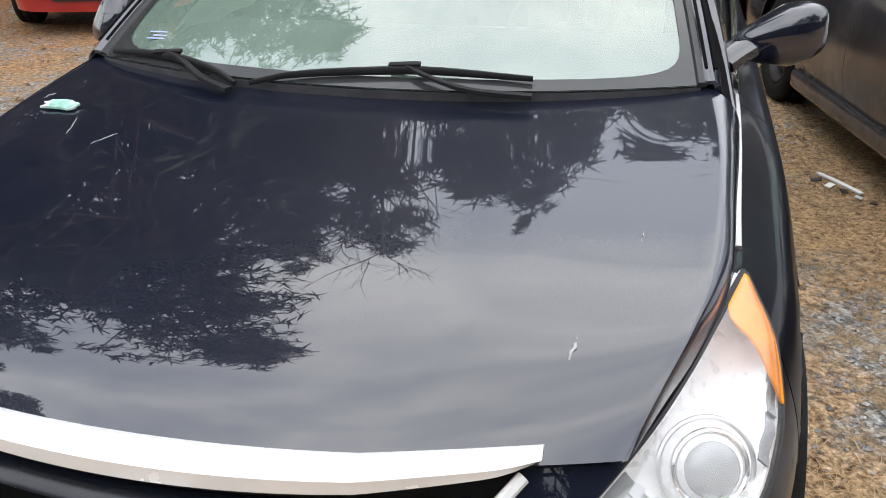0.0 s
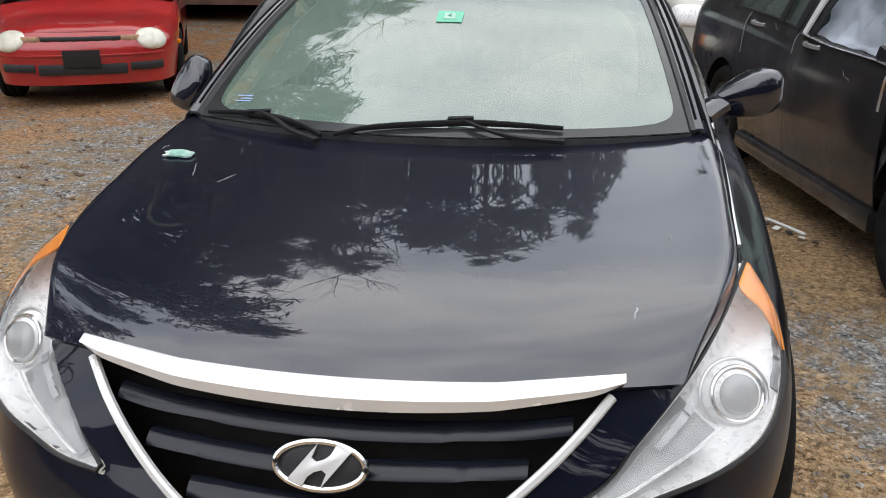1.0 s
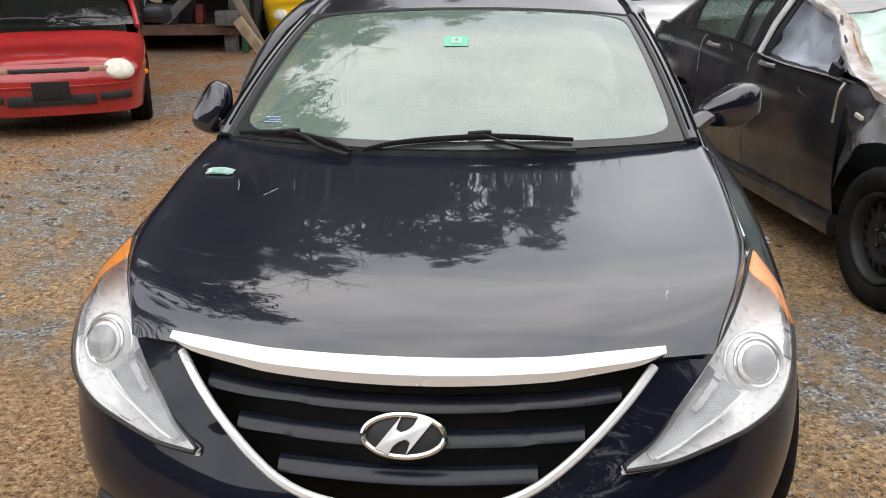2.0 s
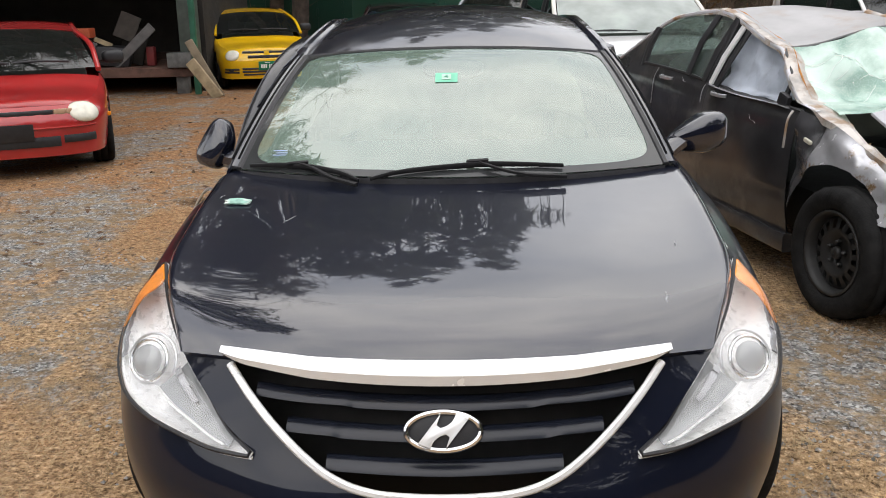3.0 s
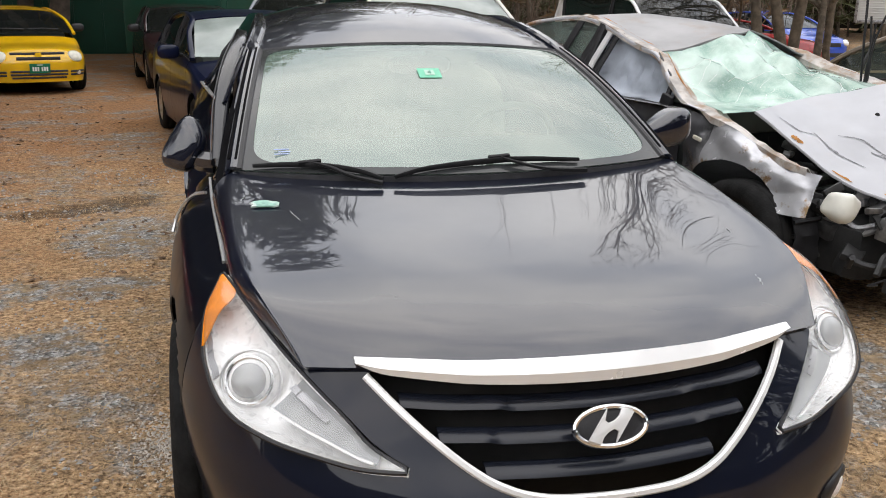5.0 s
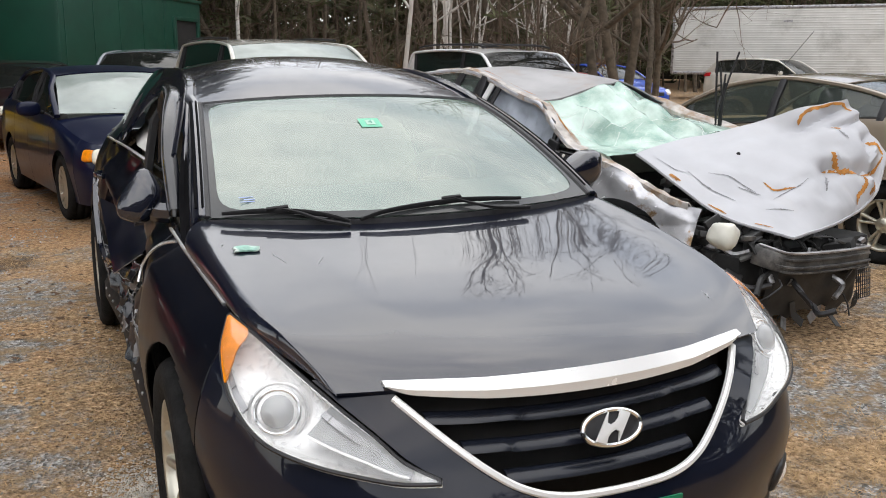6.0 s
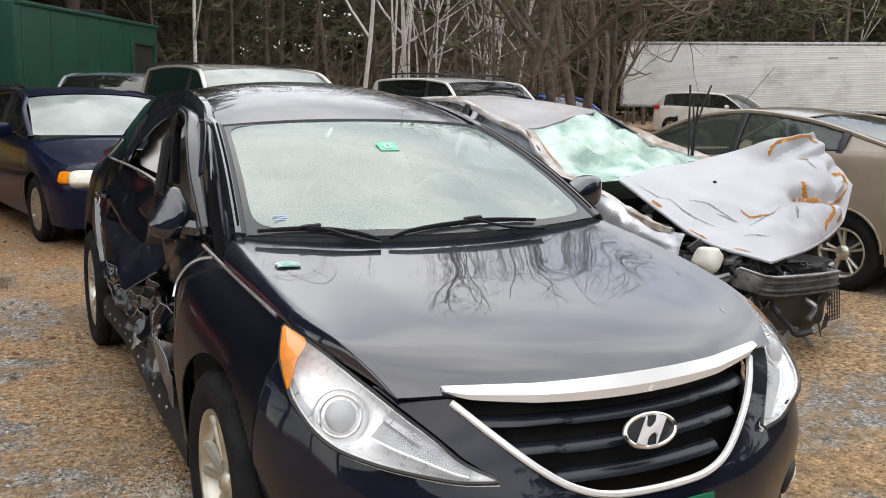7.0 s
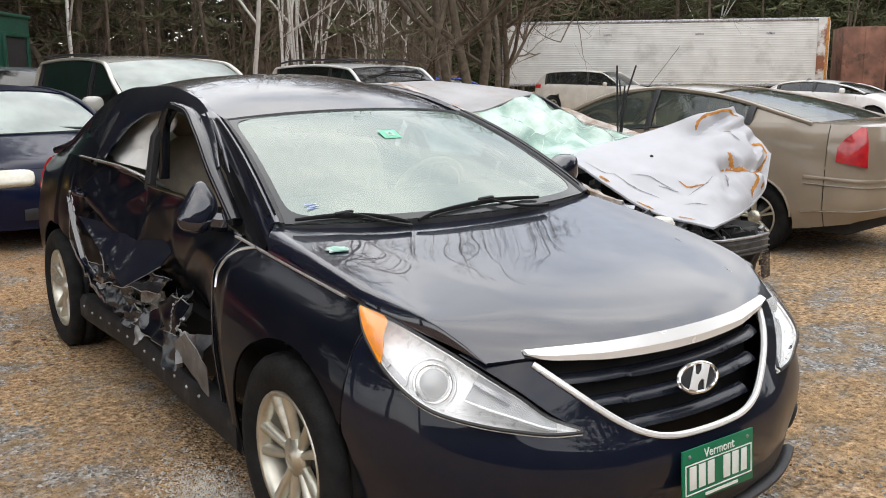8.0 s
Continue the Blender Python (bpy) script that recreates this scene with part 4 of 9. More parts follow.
        # black sheet added so the pillar's side reads dark, free of sky sheen
        inner = np.stack([g[:-1, -2] + np.array((-0.004 * sg, 0, 0)), g[:-1, -2] * 0.5 + rail * 0.5 + np.array((0, 0, -0.02)), rail + np.array((0, 0, 0.004))], 1)
        sheet("pillar_trim", inner if sg < 0 else inner[::-1], MATT_BLACK, sedan, "matt black pillar trim", thick=0.004)
    # cowl between bonnet and glass
    hb = HOOD[13:-13:2, -1]
    lo = np.stack([np.interp(np.linspace(-0.70, 0.70, 25), hb[:, 0], hb[:, k]) for k in range(3)], -1) + (0, 0.0, -0.022)
    up = P[:, 0] + (0, 0.0, -0.004)
    sheet("cowl_panel", np.stack([lo + (0, -0.05, -0.02), lo + (0, 0.01, 0.0), (lo + up) / 2 + (0, 0, -0.01), up, up + (0, 0.03, 0.003)], 1), TRIM_GREY, sedan, "grey-black plastic cowl", thick=0.006)
    return P


SCREEN = windscreen_of_sedan()


def sedan_side():
    """Trim along bonnet and wing, the bent door frame, the bare sill and torn metal of the struck side."""
    for sg in (1, -1):
        yy = np.linspace(0.61, 1.34, 16)
        top = np.array([wall_at([sg * s_at(y)], [1.0])[0, 0] for y in yy]) + (0.002 * sg, 0, 0.002)
        sweep("wing_trim", top, bar_prof(0.0045, 0.004), SATIN, sedan, "chrome strip")
    frame = curve3([(-0.800, 1.40, 0.965), (-0.786, 1.60, 1.100), (-0.742, 1.86, 1.248), (-0.692, 2.12, 1.328), (-0.680, 2.33, 1.342), (-0.695, 2.42, 1.25), (-0.705, 2.44, 1.02)], 40)
    frame = frame + np.array((0.035, 0, 0))
    sweep("door_frame", frame + (0.012, 0, -0.004), bar_prof(0.018, 0.024), GLOSS_BLACK, sedan, "bent window frame of the struck door", up=(-1, 0, 0.2))
    sweep("frame_strip", frame[:28] + (-0.014, 0, 0.008), bar_prof(0.0015, 0.0022), TRIM_GREY, sedan, up=(-1, 0, 0.2))
    sweep("sill", curve3([(-0.845, 1.16, 0.265), (-0.84, 1.8, 0.285), (-0.82, 2.5, 0.300), (-0.84, 3.18, 0.300)], 24), bar_prof(0.045, 0.065, 0.4), mat("scuffed_black_sill", (0.014, 0.014, 0.015), 0.6, var=0.4, scale=9, spec=0.2, second=(0.06, 0.058, 0.055), second_scale=7, second_edges=(0.55, 0.75)), sedan, "bare scraped sill")
    for y in np.linspace(1.5, 3.1, 13):
        x = float(np.interp(y, [1.16, 1.8, 2.5, 3.18], [-0.845, -0.84, -0.82, -0.84])) - 0.046
        blob("sill_clip", (0.006, 0.010, 0.007), RAW_METAL, sedan, pose(x, float(y), 0.315 + random.uniform(-0.006, 0.006)), 2, n=8)
    def patch(name, a, b, c, d, material, amp, f, label="", nu=20, nv=14):
        """A crumpled piece of sheet metal spanned by four corners, with ragged edges."""
        u, v = np.linspace(0, 1, nu)[:, None, None], np.linspace(0, 1, nv)[None, :, None]
        a, b, c, d = (np.array(q) for q in (a, b, c, d))
        P = (1 - u) * (1 - v) * a + u * (1 - v) * b + u * v * c + (1 - u) * v * d
        nr = np.cross(b - a, d - a)
        nr = nr / np.linalg.norm(nr)
        for i in np.ndindex(nu, nv):
            q = Vector(P[i]) * f
            cell = noise.voronoi(q * 0.8)[0]
            P[i] += nr * amp * (cell[1] - cell[0] - 0.3 + 0.4 * noise.noise(q * 2)) + 0.3 * amp * np.array((0, noise.noise(q * 1.7), noise.noise(q * 1.9 + Vector((3, 1, 0)))))
        return sheet(name, P, material, sedan, label, thick=0.003), P

    skin, P = patch("door_skin", (-0.885, 3.05, 0.79), (-0.70, 2.15, 0.77), (-0.80, 2.12, 0.68), (-0.895, 2.36, 0.56), NAVY, 0.010, 3.0, "creased door skin folded outwards")
    sweep("torn_rim", P[:, -1], bar_prof(0.003, 0.002), RAW_METAL, skin)
    strip, P = patch("torn_strip", (-0.87, 2.96, 0.57), (-0.80, 1.92, 0.66), (-0.85, 1.96, 0.60), (-0.89, 2.80, 0.51), mat("torn_dark_metal", (0.022, 0.022, 0.026), 0.25, metal=0.3, coat=0.6, var=0.4, scale=14), 0.06, 8.0, "torn crumpled strip of door metal")
    for k in (0, -1):
        sweep("torn_rim", P[:, k], bar_prof(0.002, 0.0015), mat("bright_torn_edge", (0.55, 0.55, 0.56), 0.4, metal=0.5), strip)
    bright = mat("bright_bare_crease", (0.42, 0.42, 0.44), 0.35, metal=0.4, var=0.2, scale=30)
    for k, line in enumerate(([(-0.885, 3.177, 0.882), (-0.895, 3.071, 0.738), (-0.895, 2.978, 0.624), (-0.885, 2.856, 0.545), (-0.865, 2.727, 0.511), (-0.855, 2.642, 0.444)],
                              [(-0.80, 3.19, 0.725), (-0.84, 2.902, 0.699), (-0.87, 2.749, 0.643), (-0.88, 2.682, 0.548), (-0.86, 2.50, 0.555), (-0.86, 2.317, 0.573), (-0.845, 2.176, 0.591), (-0.81, 2.055, 0.616)],
                              [(-0.87, 1.652, 0.663), (-0.88, 1.758, 0.592), (-0.88, 1.809, 0.479)], [(-0.88, 1.637, 0.585), (-0.885, 1.72, 0.52), (-0.885, 1.588, 0.532)])):
        w = 40
        fine = curve3(line, w) + np.array([(0.006 * noise.noise(Vector((q * 0.5, k, 0))), 0.018 * noise.noise(Vector((q * 0.4, k, 3))), 0.014 * noise.noise(Vector((q * 0.45, k, 7)))) for q in range(w)])
        sweep("torn_edge", fine, bar_prof(0.005, 0.003), bright, sedan, "bright bare metal crease", up=(-1, 0.3, 0.5), scale=[0.15 + abs(noise.noise(Vector((q * 0.33, k, 9)))) * 2.2 for q in range(w)])
    fold = curve3([(-0.885, 3.17, 0.86), (-0.90, 3.03, 0.70), (-0.90, 2.92, 0.58), (-0.88, 2.76, 0.50)], 18)
    sheet("folded_panel", np.stack([fold + np.array((0, 0.055, 0.02)), fold + np.array((-0.02, 0.02, 0.015)), fold], 1), NAVY, sedan, "quarter panel edge folded outwards", thick=0.004)
    tri, P = patch("torn_flap", (-0.885, 1.60, 0.53), (-0.875, 1.43, 0.44), (-0.875, 1.43, 0.33), (-0.865, 1.86, 0.43), mat("scuffed_grey_flap", (0.13, 0.13, 0.135), 0.4, metal=0.4, var=0.4, scale=9, second=(0.30, 0.30, 0.30), second_scale=14, second_edges=(0.58, 0.66)), 0.012, 6.0, "scraped grey flap of door metal")
    junk = random.Random(23)
    tones = (mat("grey_door_innards", (0.20, 0.20, 0.19), 0.6, var=0.4, scale=20), RAW_METAL, GLOSS_BLACK, mat("pale_foam_scrap", (0.34, 0.33, 0.26), 0.9, var=0.3, scale=25))
    for i in range(34):
        y, z = junk.uniform(1.85, 2.75), junk.uniform(0.36, 0.58)
        shard, P = patch("torn_shard", *[(-0.80 + junk.uniform(-0.05, 0.06), y + dy * junk.uniform(0.03, 0.09), z + dz * junk.uniform(0.015, 0.05)) for dy, dz in ((1, 1), (-1, 1), (-1, -1), (1, -1))], tones[i % 4], 0.03, 12.0 + i, nu=7, nv=6)
    low, P = patch("torn_skin", (-0.86, 2.34, 0.40), (-0.80, 1.94, 0.60), (-0.82, 1.76, 0.60), (-0.87, 1.84, 0.38), NAVY_SIDE_DIM, 0.05, 6.0, "torn lower corner of the door")
    for line in (P[0], P[-1], P[:, 0]):
        sweep("torn_rim", line, bar_prof(0.003, 0.002), RAW_METAL, low)
    patch("inner_lining", (-0.78, 2.95, 0.60), (-0.76, 2.2, 0.56), (-0.80, 2.2, 0.42), (-0.80, 2.9, 0.42), mat("dirty_inner_metal", (0.16, 0.16, 0.14), 0.6, metal=0.3, var=0.4, scale=12), 0.05, 6.0, "bare inner metal of the door")
    shard_at = random.Random(11)
    for i in range(9):
        y, z = 1.78 + 0.14 * i + shard_at.uniform(-0.06, 0.06), shard_at.uniform(0.38, 0.56)
        w, h, x = shard_at.uniform(0.10, 0.22), shard_at.uniform(0.07, 0.15), shard_at.uniform(-0.88, -0.82)
        t = shard_at.uniform(-0.4, 0.6)
        shard, P = patch("torn_shard", (x, y, z), (x + 0.05, y - w, z + t * w), (x + 0.02, y - w * 0.7, z - h + t * w), (x - 0.03, y - 0.2 * w, z - h), GLOSS_BLACK if i % 4 else RAW_METAL, 0.035, 9.0 + i, nu=9, nv=7)
        sweep("torn_rim", P[:, 0] if i % 2 else P[-1], bar_prof(0.0022, 0.0015), RAW_METAL, shard)
    lip = curve3([(-0.895, 3.16, 0.90), (-0.90, 3.20, 0.68), (-0.89, 2.98, 0.52), (-0.88, 2.72, 0.42)], 26)
    lip = lip + np.array([(0.012 * noise.noise(Vector((q * 0.6, 1, 0))), 0.03 * noise.noise(Vector((q * 0.5, 5, 0))), 0.02 * noise.noise(Vector((q * 0.6, 9, 0)))) for q in range(26)])
    sweep("torn_edge", lip, bar_prof(0.012, 0.004), NAVY, sedan, up=(-1, 0.3, 0.3))
    sweep("torn_edge", lip + (-0.006, -0.012, 0.004), bar_prof(0.003, 0.002), RAW_METAL, sedan, up=(-1, 0.3, 0.3))
    gap = crush(np.array([[wall_at([-s_at(y)], [v])[0, 0] for y, v in ((1.29, 0.98), (1.31, 0.7), (1.33, 0.4), (1.33, 0.1))]]))[0]
    sweep("door_gap", curve3(gap, 16) + (-0.002, 0, 0), bar_prof(0.007, 0.003), MATT_BLACK, sedan, up=(-1, 0, 0))
    sweep("door_edge", curve3(gap, 16) + (-0.006, 0.014, 0), bar_prof(0.004, 0.003), NAVY, sedan, up=(-1, 0, 0))
    inner = np.array([[(-0.50 + 0.05 * noise.noise(Vector((y * 4, z * 5, 1))), y, z) for z in np.linspace(0.24, 0.9, 14)] for y in np.linspace(3.25, 1.5, 30)])
    sheet("inner_door", inner, DARK, sedan, "dark inner door metal", thick=0.01)
    r = random.Random(3)
    for i in range(16):
        y, z = r.uniform(1.95, 3.12), r.uniform(0.31, 0.50)
        a, L = r.uniform(-0.7, 0.9), r.uniform(0.08, 0.26)
        x = -0.66 - 0.16 * r.random()
        n = 6
        pts = [(x + 0.05 * noise.noise(Vector((i, q * 3, 0))) - 0.04 * q, y + L * q * math.cos(a), z + L * q * math.sin(a) + 0.03 * noise.noise(Vector((i, 5, q * 4)))) for q in np.linspace(0, 1, n)]
        sweep("torn_metal", np.array(pts), bar_prof(r.uniform(0.008, 0.03), 0.0015), r.choice((RAW_METAL, GLOSS_BLACK, NAVY, GLOSS_BLACK, RAW_METAL)), sedan, up=(-1, r.uniform(-0.5, 0.5), r.uniform(-0.6, 0.6)), scale=[1 - 0.8 * q for q in np.linspace(0, 1, n)], smooth=False)
    for y, z0, z1 in ((3.10, 0.33, 0.86), (3.17, 0.36, 0.78), (3.04, 0.34, 0.62)):
        pts = [(-0.74 - 0.10 * (y - 3.0) + 0.035 * noise.noise(Vector((y * 9, z * 7, 0))), y + 0.05 * noise.noise(Vector((z * 5, y, 2))), z) for z in np.linspace(z0, z1, 14)]
        sweep("torn_edge", np.array(pts), bar_prof(0.022, 0.003), RAW_METAL if z1 < 0.8 else NAVY, sedan, up=(-1, 0.4, 0), smooth=False)
    cloth = []
    for y in np.linspace(3.15, 2.46, 22):
        hi, lo = arch_of(np.array([y]))[0] * (-1, 1, 1) + np.array((0.03, 0, -0.03)), np.array((-0.70, y, 1.05))
        cloth.append([hi * (1 - q) + lo * q + np.array((0.018 * noise.noise(Vector((y * 3, q * 9, 4))) + 0.008 * math.sin(16 * q + 3 * y), 0, 0)) for q in np.linspace(0, 1, 14)])
    cloth = np.array(cloth)
    rim = []
    for y in np.linspace(3.50, 1.62, 34):
        drop = float(np.interp(y, [1.62, 1.93, 2.24, 2.45, 2.72, 2.85, 2.93, 3.5], [0.03, 0.055, 0.05, 0.08, 0.115, 0.18, 0.32, 0.25]))
        a = arch_of(np.array([y]))[0] * (-1, 1, 1)
        rim.append([a + np.array((-0.016 - 0.66 * drop * q - 0.012 * math.sin(math.pi * q), 0, 0.014 - (drop + 0.014) * q)) for q in np.linspace(0, 1, 7)])
    sheet("window_surround", np.array(rim), NAVY, sedan, "broad black frame over the side windows", thick=0.008)
    lip = curve3([(-0.795, 1.15, 0.915), (-0.825, 1.21, 0.90), (-0.862, 1.25, 0.865), (-0.888, 1.26, 0.82), (-0.902, 1.25, 0.775)], 20)
    sweep("torn_edge", lip, bar_prof(0.005, 0.004), SATIN, sedan, "curled bright edge of the wing", up=(-1, 0.3, 0))
    bag = np.array([[arch_of(np.array([y]))[0] * (-1, 1, 1) + np.array((0.085 + 0.02 * noise.noise(Vector((y * 9, q * 2, 0))), 0.01, -0.015 - 0.17 * q * min(1, (y - 1.40) * 3.0) + 0.02 * noise.noise(Vector((y * 7, q * 3, 5))) * q)) for q in np.linspace(0, 1, 6)] for y in np.linspace(2.12, 1.42, 18)])
    sheet("curtain_airbag", bag, mat("limp_white_airbag", (0.62, 0.61, 0.58), 0.9, var=0.1, scale=8), sedan, "limp white airbag hung under the roof edge", thick=0.004)
    sheet("hung_cloth", cloth, mat("pale_grey_cloth", (0.56, 0.55, 0.52), 0.9, var=0.12, scale=5), sedan, "pale cloth hung inside the rear window", thick=0.004)
    sweep("belt_strip", curve3([(-0.812, 3.23, 1.070), (-0.775, 2.79, 1.060), (-0.750, 2.64, 1.045), (-0.665, 2.43, 0.985)], 14), bar_prof(0.004, 0.009), SATIN, sedan, "bent bright belt strip", up=(-1, 0, 0.2))
    handle = [(-0.885, 2.98, 0.90), (-0.905, 3.03, 0.905), (-0.905, 3.13, 0.91), (-0.885, 3.18, 0.912)]
    sweep("door_handle", crush(np.array([curve3(handle, 8)]))[0] + (0.0, 0, 0), bar_prof(0.010, 0.012), NAVY, sedan)
    sweep("door_handle", np.array(curve3([(0.885, 2.05, 0.88), (0.91, 2.1, 0.885), (0.91, 2.2, 0.89), (0.885, 2.25, 0.89)], 8)), bar_prof(0.010, 0.012), NAVY, sedan)
    for sg in (1, -1):
        P = wall_at(np.linspace(s_at(4.32), s_at(4.60), 10) * sg, np.linspace(0.60, 0.86, 8)) * (1.006, 1.002, 1)
        sheet("tail_lamp", P if sg > 0 else P[::-1], RED_LENS, sedan, "red tail lamp", thick=0.02, offset=0)


sedan_side()


# ---- the sedan's nose: trim, grille, lamps, plate ----
WIPER_BLACK = mat("black_wiper_rubber", (0.010, 0.010, 0.011), rough=0.6, var=0.2, scale=20, spec=0.25)
SLAT = mat("dark_grille_plastic", (0.011, 0.013, 0.020), rough=0.24, var=0.1, spec=0.45)


def sedan_trim():
    x = np.linspace(-0.505, 0.505, 61)
    end = 1 - np.clip((np.abs(x) - 0.44) / 0.065, 0, 1) ** 2
    yt, zt = 0.047 + np.where(np.abs(x) < 0.29, 0.30 * x * x, 0.0252 + 0.318 * (np.abs(x) - 0.29)), 0.760 + 0 * x
    h = 0.018 + 0.030 * (1 - (x / 0.5) ** 2).clip(0, 1) ** 0.8
    yb, zb = yt - 0.016 - 0.004 * end, zt - h * (0.35 + 0.65 * end)
    rows = [np.stack([x, yt + 0.012, zt - 0.003], -1), np.stack([x, yt - 0.004, zt + 0.004], -1), np.stack([x, (yt + yb) / 2 - 0.016, (zt + zb) / 2], -1), np.stack([x, yb - 0.004, zb], -1), np.stack([x, yb + 0.016, zb - 0.004], -1)]
    sheet("bonnet_trim", np.stack(rows[::-1], 1), BRIGHT_TRIM, sedan, "bright chrome bar along the bonnet's edge", thick=0.006)
    pts = [(px, pz) for px, pz in FRAME_U] + [(-px, pz) for px, pz in FRAME_U[-2::-1]]
    dense = curve3([(px, 0, pz) for px, pz in pts], 90)
    path = [nose_at(p[0], p[2], 0.004)[0] for p in dense]
    sm = np.array([tuple(p) for p in path])
    for _ in range(6):
        sm[1:-1, 1] = (sm[:-2, 1] + sm[2:, 1] + sm[1:-1, 1]) / 3
    sweep("grille_surround", sm, bar_prof(0.0085, 0.009, 0.5), BRIGHT_TRIM, sedan, "bright chrome surround", up=(0, -1, 0.25))
    xs = np.linspace(-0.5, 0.5, 21)
    back = np.stack([np.stack([xs, 0.115 + 0.35 * xs * xs - 0.12 * (0.74 - z), np.full(21, z)], -1) for z in (0.47, 0.60, 0.735)], 1)
    grille = sheet("grille", back, DARK, sedan, "black grille with sloping slats", thick=0.01)
    for z in (0.672, 0.610, 0.548):
        half = np.interp(z - 0.004, [p[1] for p in FRAME_U[::-1]], [p[0] for p in FRAME_U[::-1]]) - 0.005
        px = np.linspace(-half, half, 71)
        notch = 0.205 + 0.5 * (0.672 - z)
        mid = 1 / (1 + np.exp((np.abs(px) - notch) / 0.004))
        py = np.array([nose_at(a, z, 0)[0].y for a in px])
        for _ in range(14):
            py[1:-1] = (py[:-2] + py[2:] + py[1:-1]) / 3
        py = py + 0.014 + 0.007 * mid
        pz = z + 0.028 * px ** 2 - 0.006 * mid
        hh = 0.0165 + 0.003 * mid
        rows = [(0.040, 0.010), (0.030, 0.011), (0.020, 0.007), (0.010, 0.000), (0.004, -0.007), (0.001, -0.014), (0.006, -0.018), (0.040, -0.018)]
        P = np.stack([np.stack([px, py + dy, pz + dz * hh / 0.022], -1) for dy, dz in rows][::-1], 1)
        sheet("slat", P, SLAT, grille, thick=0.003)
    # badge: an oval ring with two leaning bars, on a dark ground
    p, nr = nose_at(0.0, 0.632, 0)
    c = Vector((0, p.y - 0.012, 0.632))
    mm = Matrix.Translation(c) @ pose(0, 0, 0, -24)
    ring = [mm @ Vector((0.079 * math.cos(a), 0, 0.040 * math.sin(a))) for a in np.linspace(0, 2 * math.pi, 40, endpoint=False)]
    badge = sweep("badge", np.array(ring), oval(0.0065, 0.007), CHROME, sedan, "oval chrome badge", up=(0, -0.9, 0.4), closed=True)
    blob("badge_ground", (0.076, 0.006, 0.038), PLASTIC, badge, mm @ pose(0, 0.004, 0), 2.2)
    half = [(-0.70, -0.66), (-0.36, -0.93), (-0.25, -0.52), (-0.11, -0.30), (0.07, -0.17), (0.18, -0.32), (0.07, -0.96)]
    bm = bmesh.new()
    face = bm.faces.new([bm.verts.new(mm @ Vector((0.076 * u, -0.004, 0.038 * v))) for u, v in half + [(-u, -v) for u, v in half]])
    lift = bmesh.ops.extrude_face_region(bm, geom=[face])
    bmesh.ops.translate(bm, verts=[g for g in lift["geom"] if isinstance(g, bmesh.types.BMVert)], vec=mm.to_3x3() @ Vector((0, -0.007, 0)))
    bmesh.ops.recalc_face_normals(bm, faces=bm.faces[:])
    bmesh.ops.bevel(bm, geom=bm.edges[:], offset=0.0014, segments=2, affect="EDGES", profile=0.6)
    crisp(part("badge_bar", bm, BRIGHT_TRIM, badge))
    # lower mouth, lip and fog recesses
    xs = np.linspace(-0.62, 0.62, 41)
    path = np.array([tuple(nose_at(a, 0.285, 0.001)[0]) for a in xs])
    for _ in range(8):
        path[1:-1, 1] = (path[:-2, 1] + path[2:, 1] + path[1:-1, 1]) / 3
    sweep("lower_mouth", path, bar_prof(0.008, 0.035, 0.5), PLASTIC, sedan, up=(0, 0, 1), scale=[1 - 0.7 * max(0, abs(a) - 0.42) / 0.2 for a in xs])
    path2 = path + (0, -0.012, -0.055)
    sweep("lip", path2, bar_prof(0.02, 0.012, 0.6), PLASTIC, sedan)
    for sg in (1, -1):
        p, nr = nose_at(sg * 0.66, 0.34)
        fog = blob("fog_recess", (0.075, 0.02, 0.05), PLASTIC, sedan, facing(p - nr * 0.008, nr), 3)
        blob("fog_lamp", (0.04, 0.02, 0.04), LENS_WHITE, fog, facing(p, nr), 2)
    # number plate with its state name; the number is shown as bars
    mm = pose(0.0, -0.112, 0.398, -4, 0, 0)
    pl = block("number_plate", (0.305, 0.006, 0.152), PLATE_GREEN, sedan, mm, 0.004, "green plate with white marks")
    for i, w in enumerate((0.028, 0.028, 0.028, 0.030, 0.028, 0.026)):
        block("plate_mark", (w, 0.002, 0.066), PLATE_WHITE, pl, mm @ pose(-0.112 + 0.038 * i + (0.030 if i > 2 else 0), -0.0045, -0.006), 0.0008)
    block("plate_mark", (0.14, 0.002, 0.008), PLATE_WHITE, pl, mm @ pose(0.01, -0.0045, -0.064), 0)
    for px, pz, w, h in ((0, 0.033, 0.286, 0.003), (0, -0.050, 0.286, 0.003), (-0.1415, -0.0085, 0.003, 0.086), (0.1415, -0.0085, 0.003, 0.086)):
        block("plate_border", (w, 0.002, h), PLATE_WHITE, pl, mm @ pose(px, -0.0045, pz), 0)
    for sx in (-0.125, 0.125):
        blob("plate_bolt", (0.006, 0.003, 0.006), RAW_METAL, pl, mm @ pose(sx, -0.004, 0.056), 2, n=10)
    txt = bpy.data.curves.new("plate_text", "FONT")
    txt.body, txt.size, txt.extrude, txt.align_x, txt.align_y = "Vermont", 0.036, 0.001, "CENTER", "CENTER"
    txt.materials.append(PLATE_WHITE)
    to = new("plate_text", txt)
    to.parent = pl
    to.matrix_world = mm @ pose(0, -0.0045, 0.052, 90)


sedan_trim()


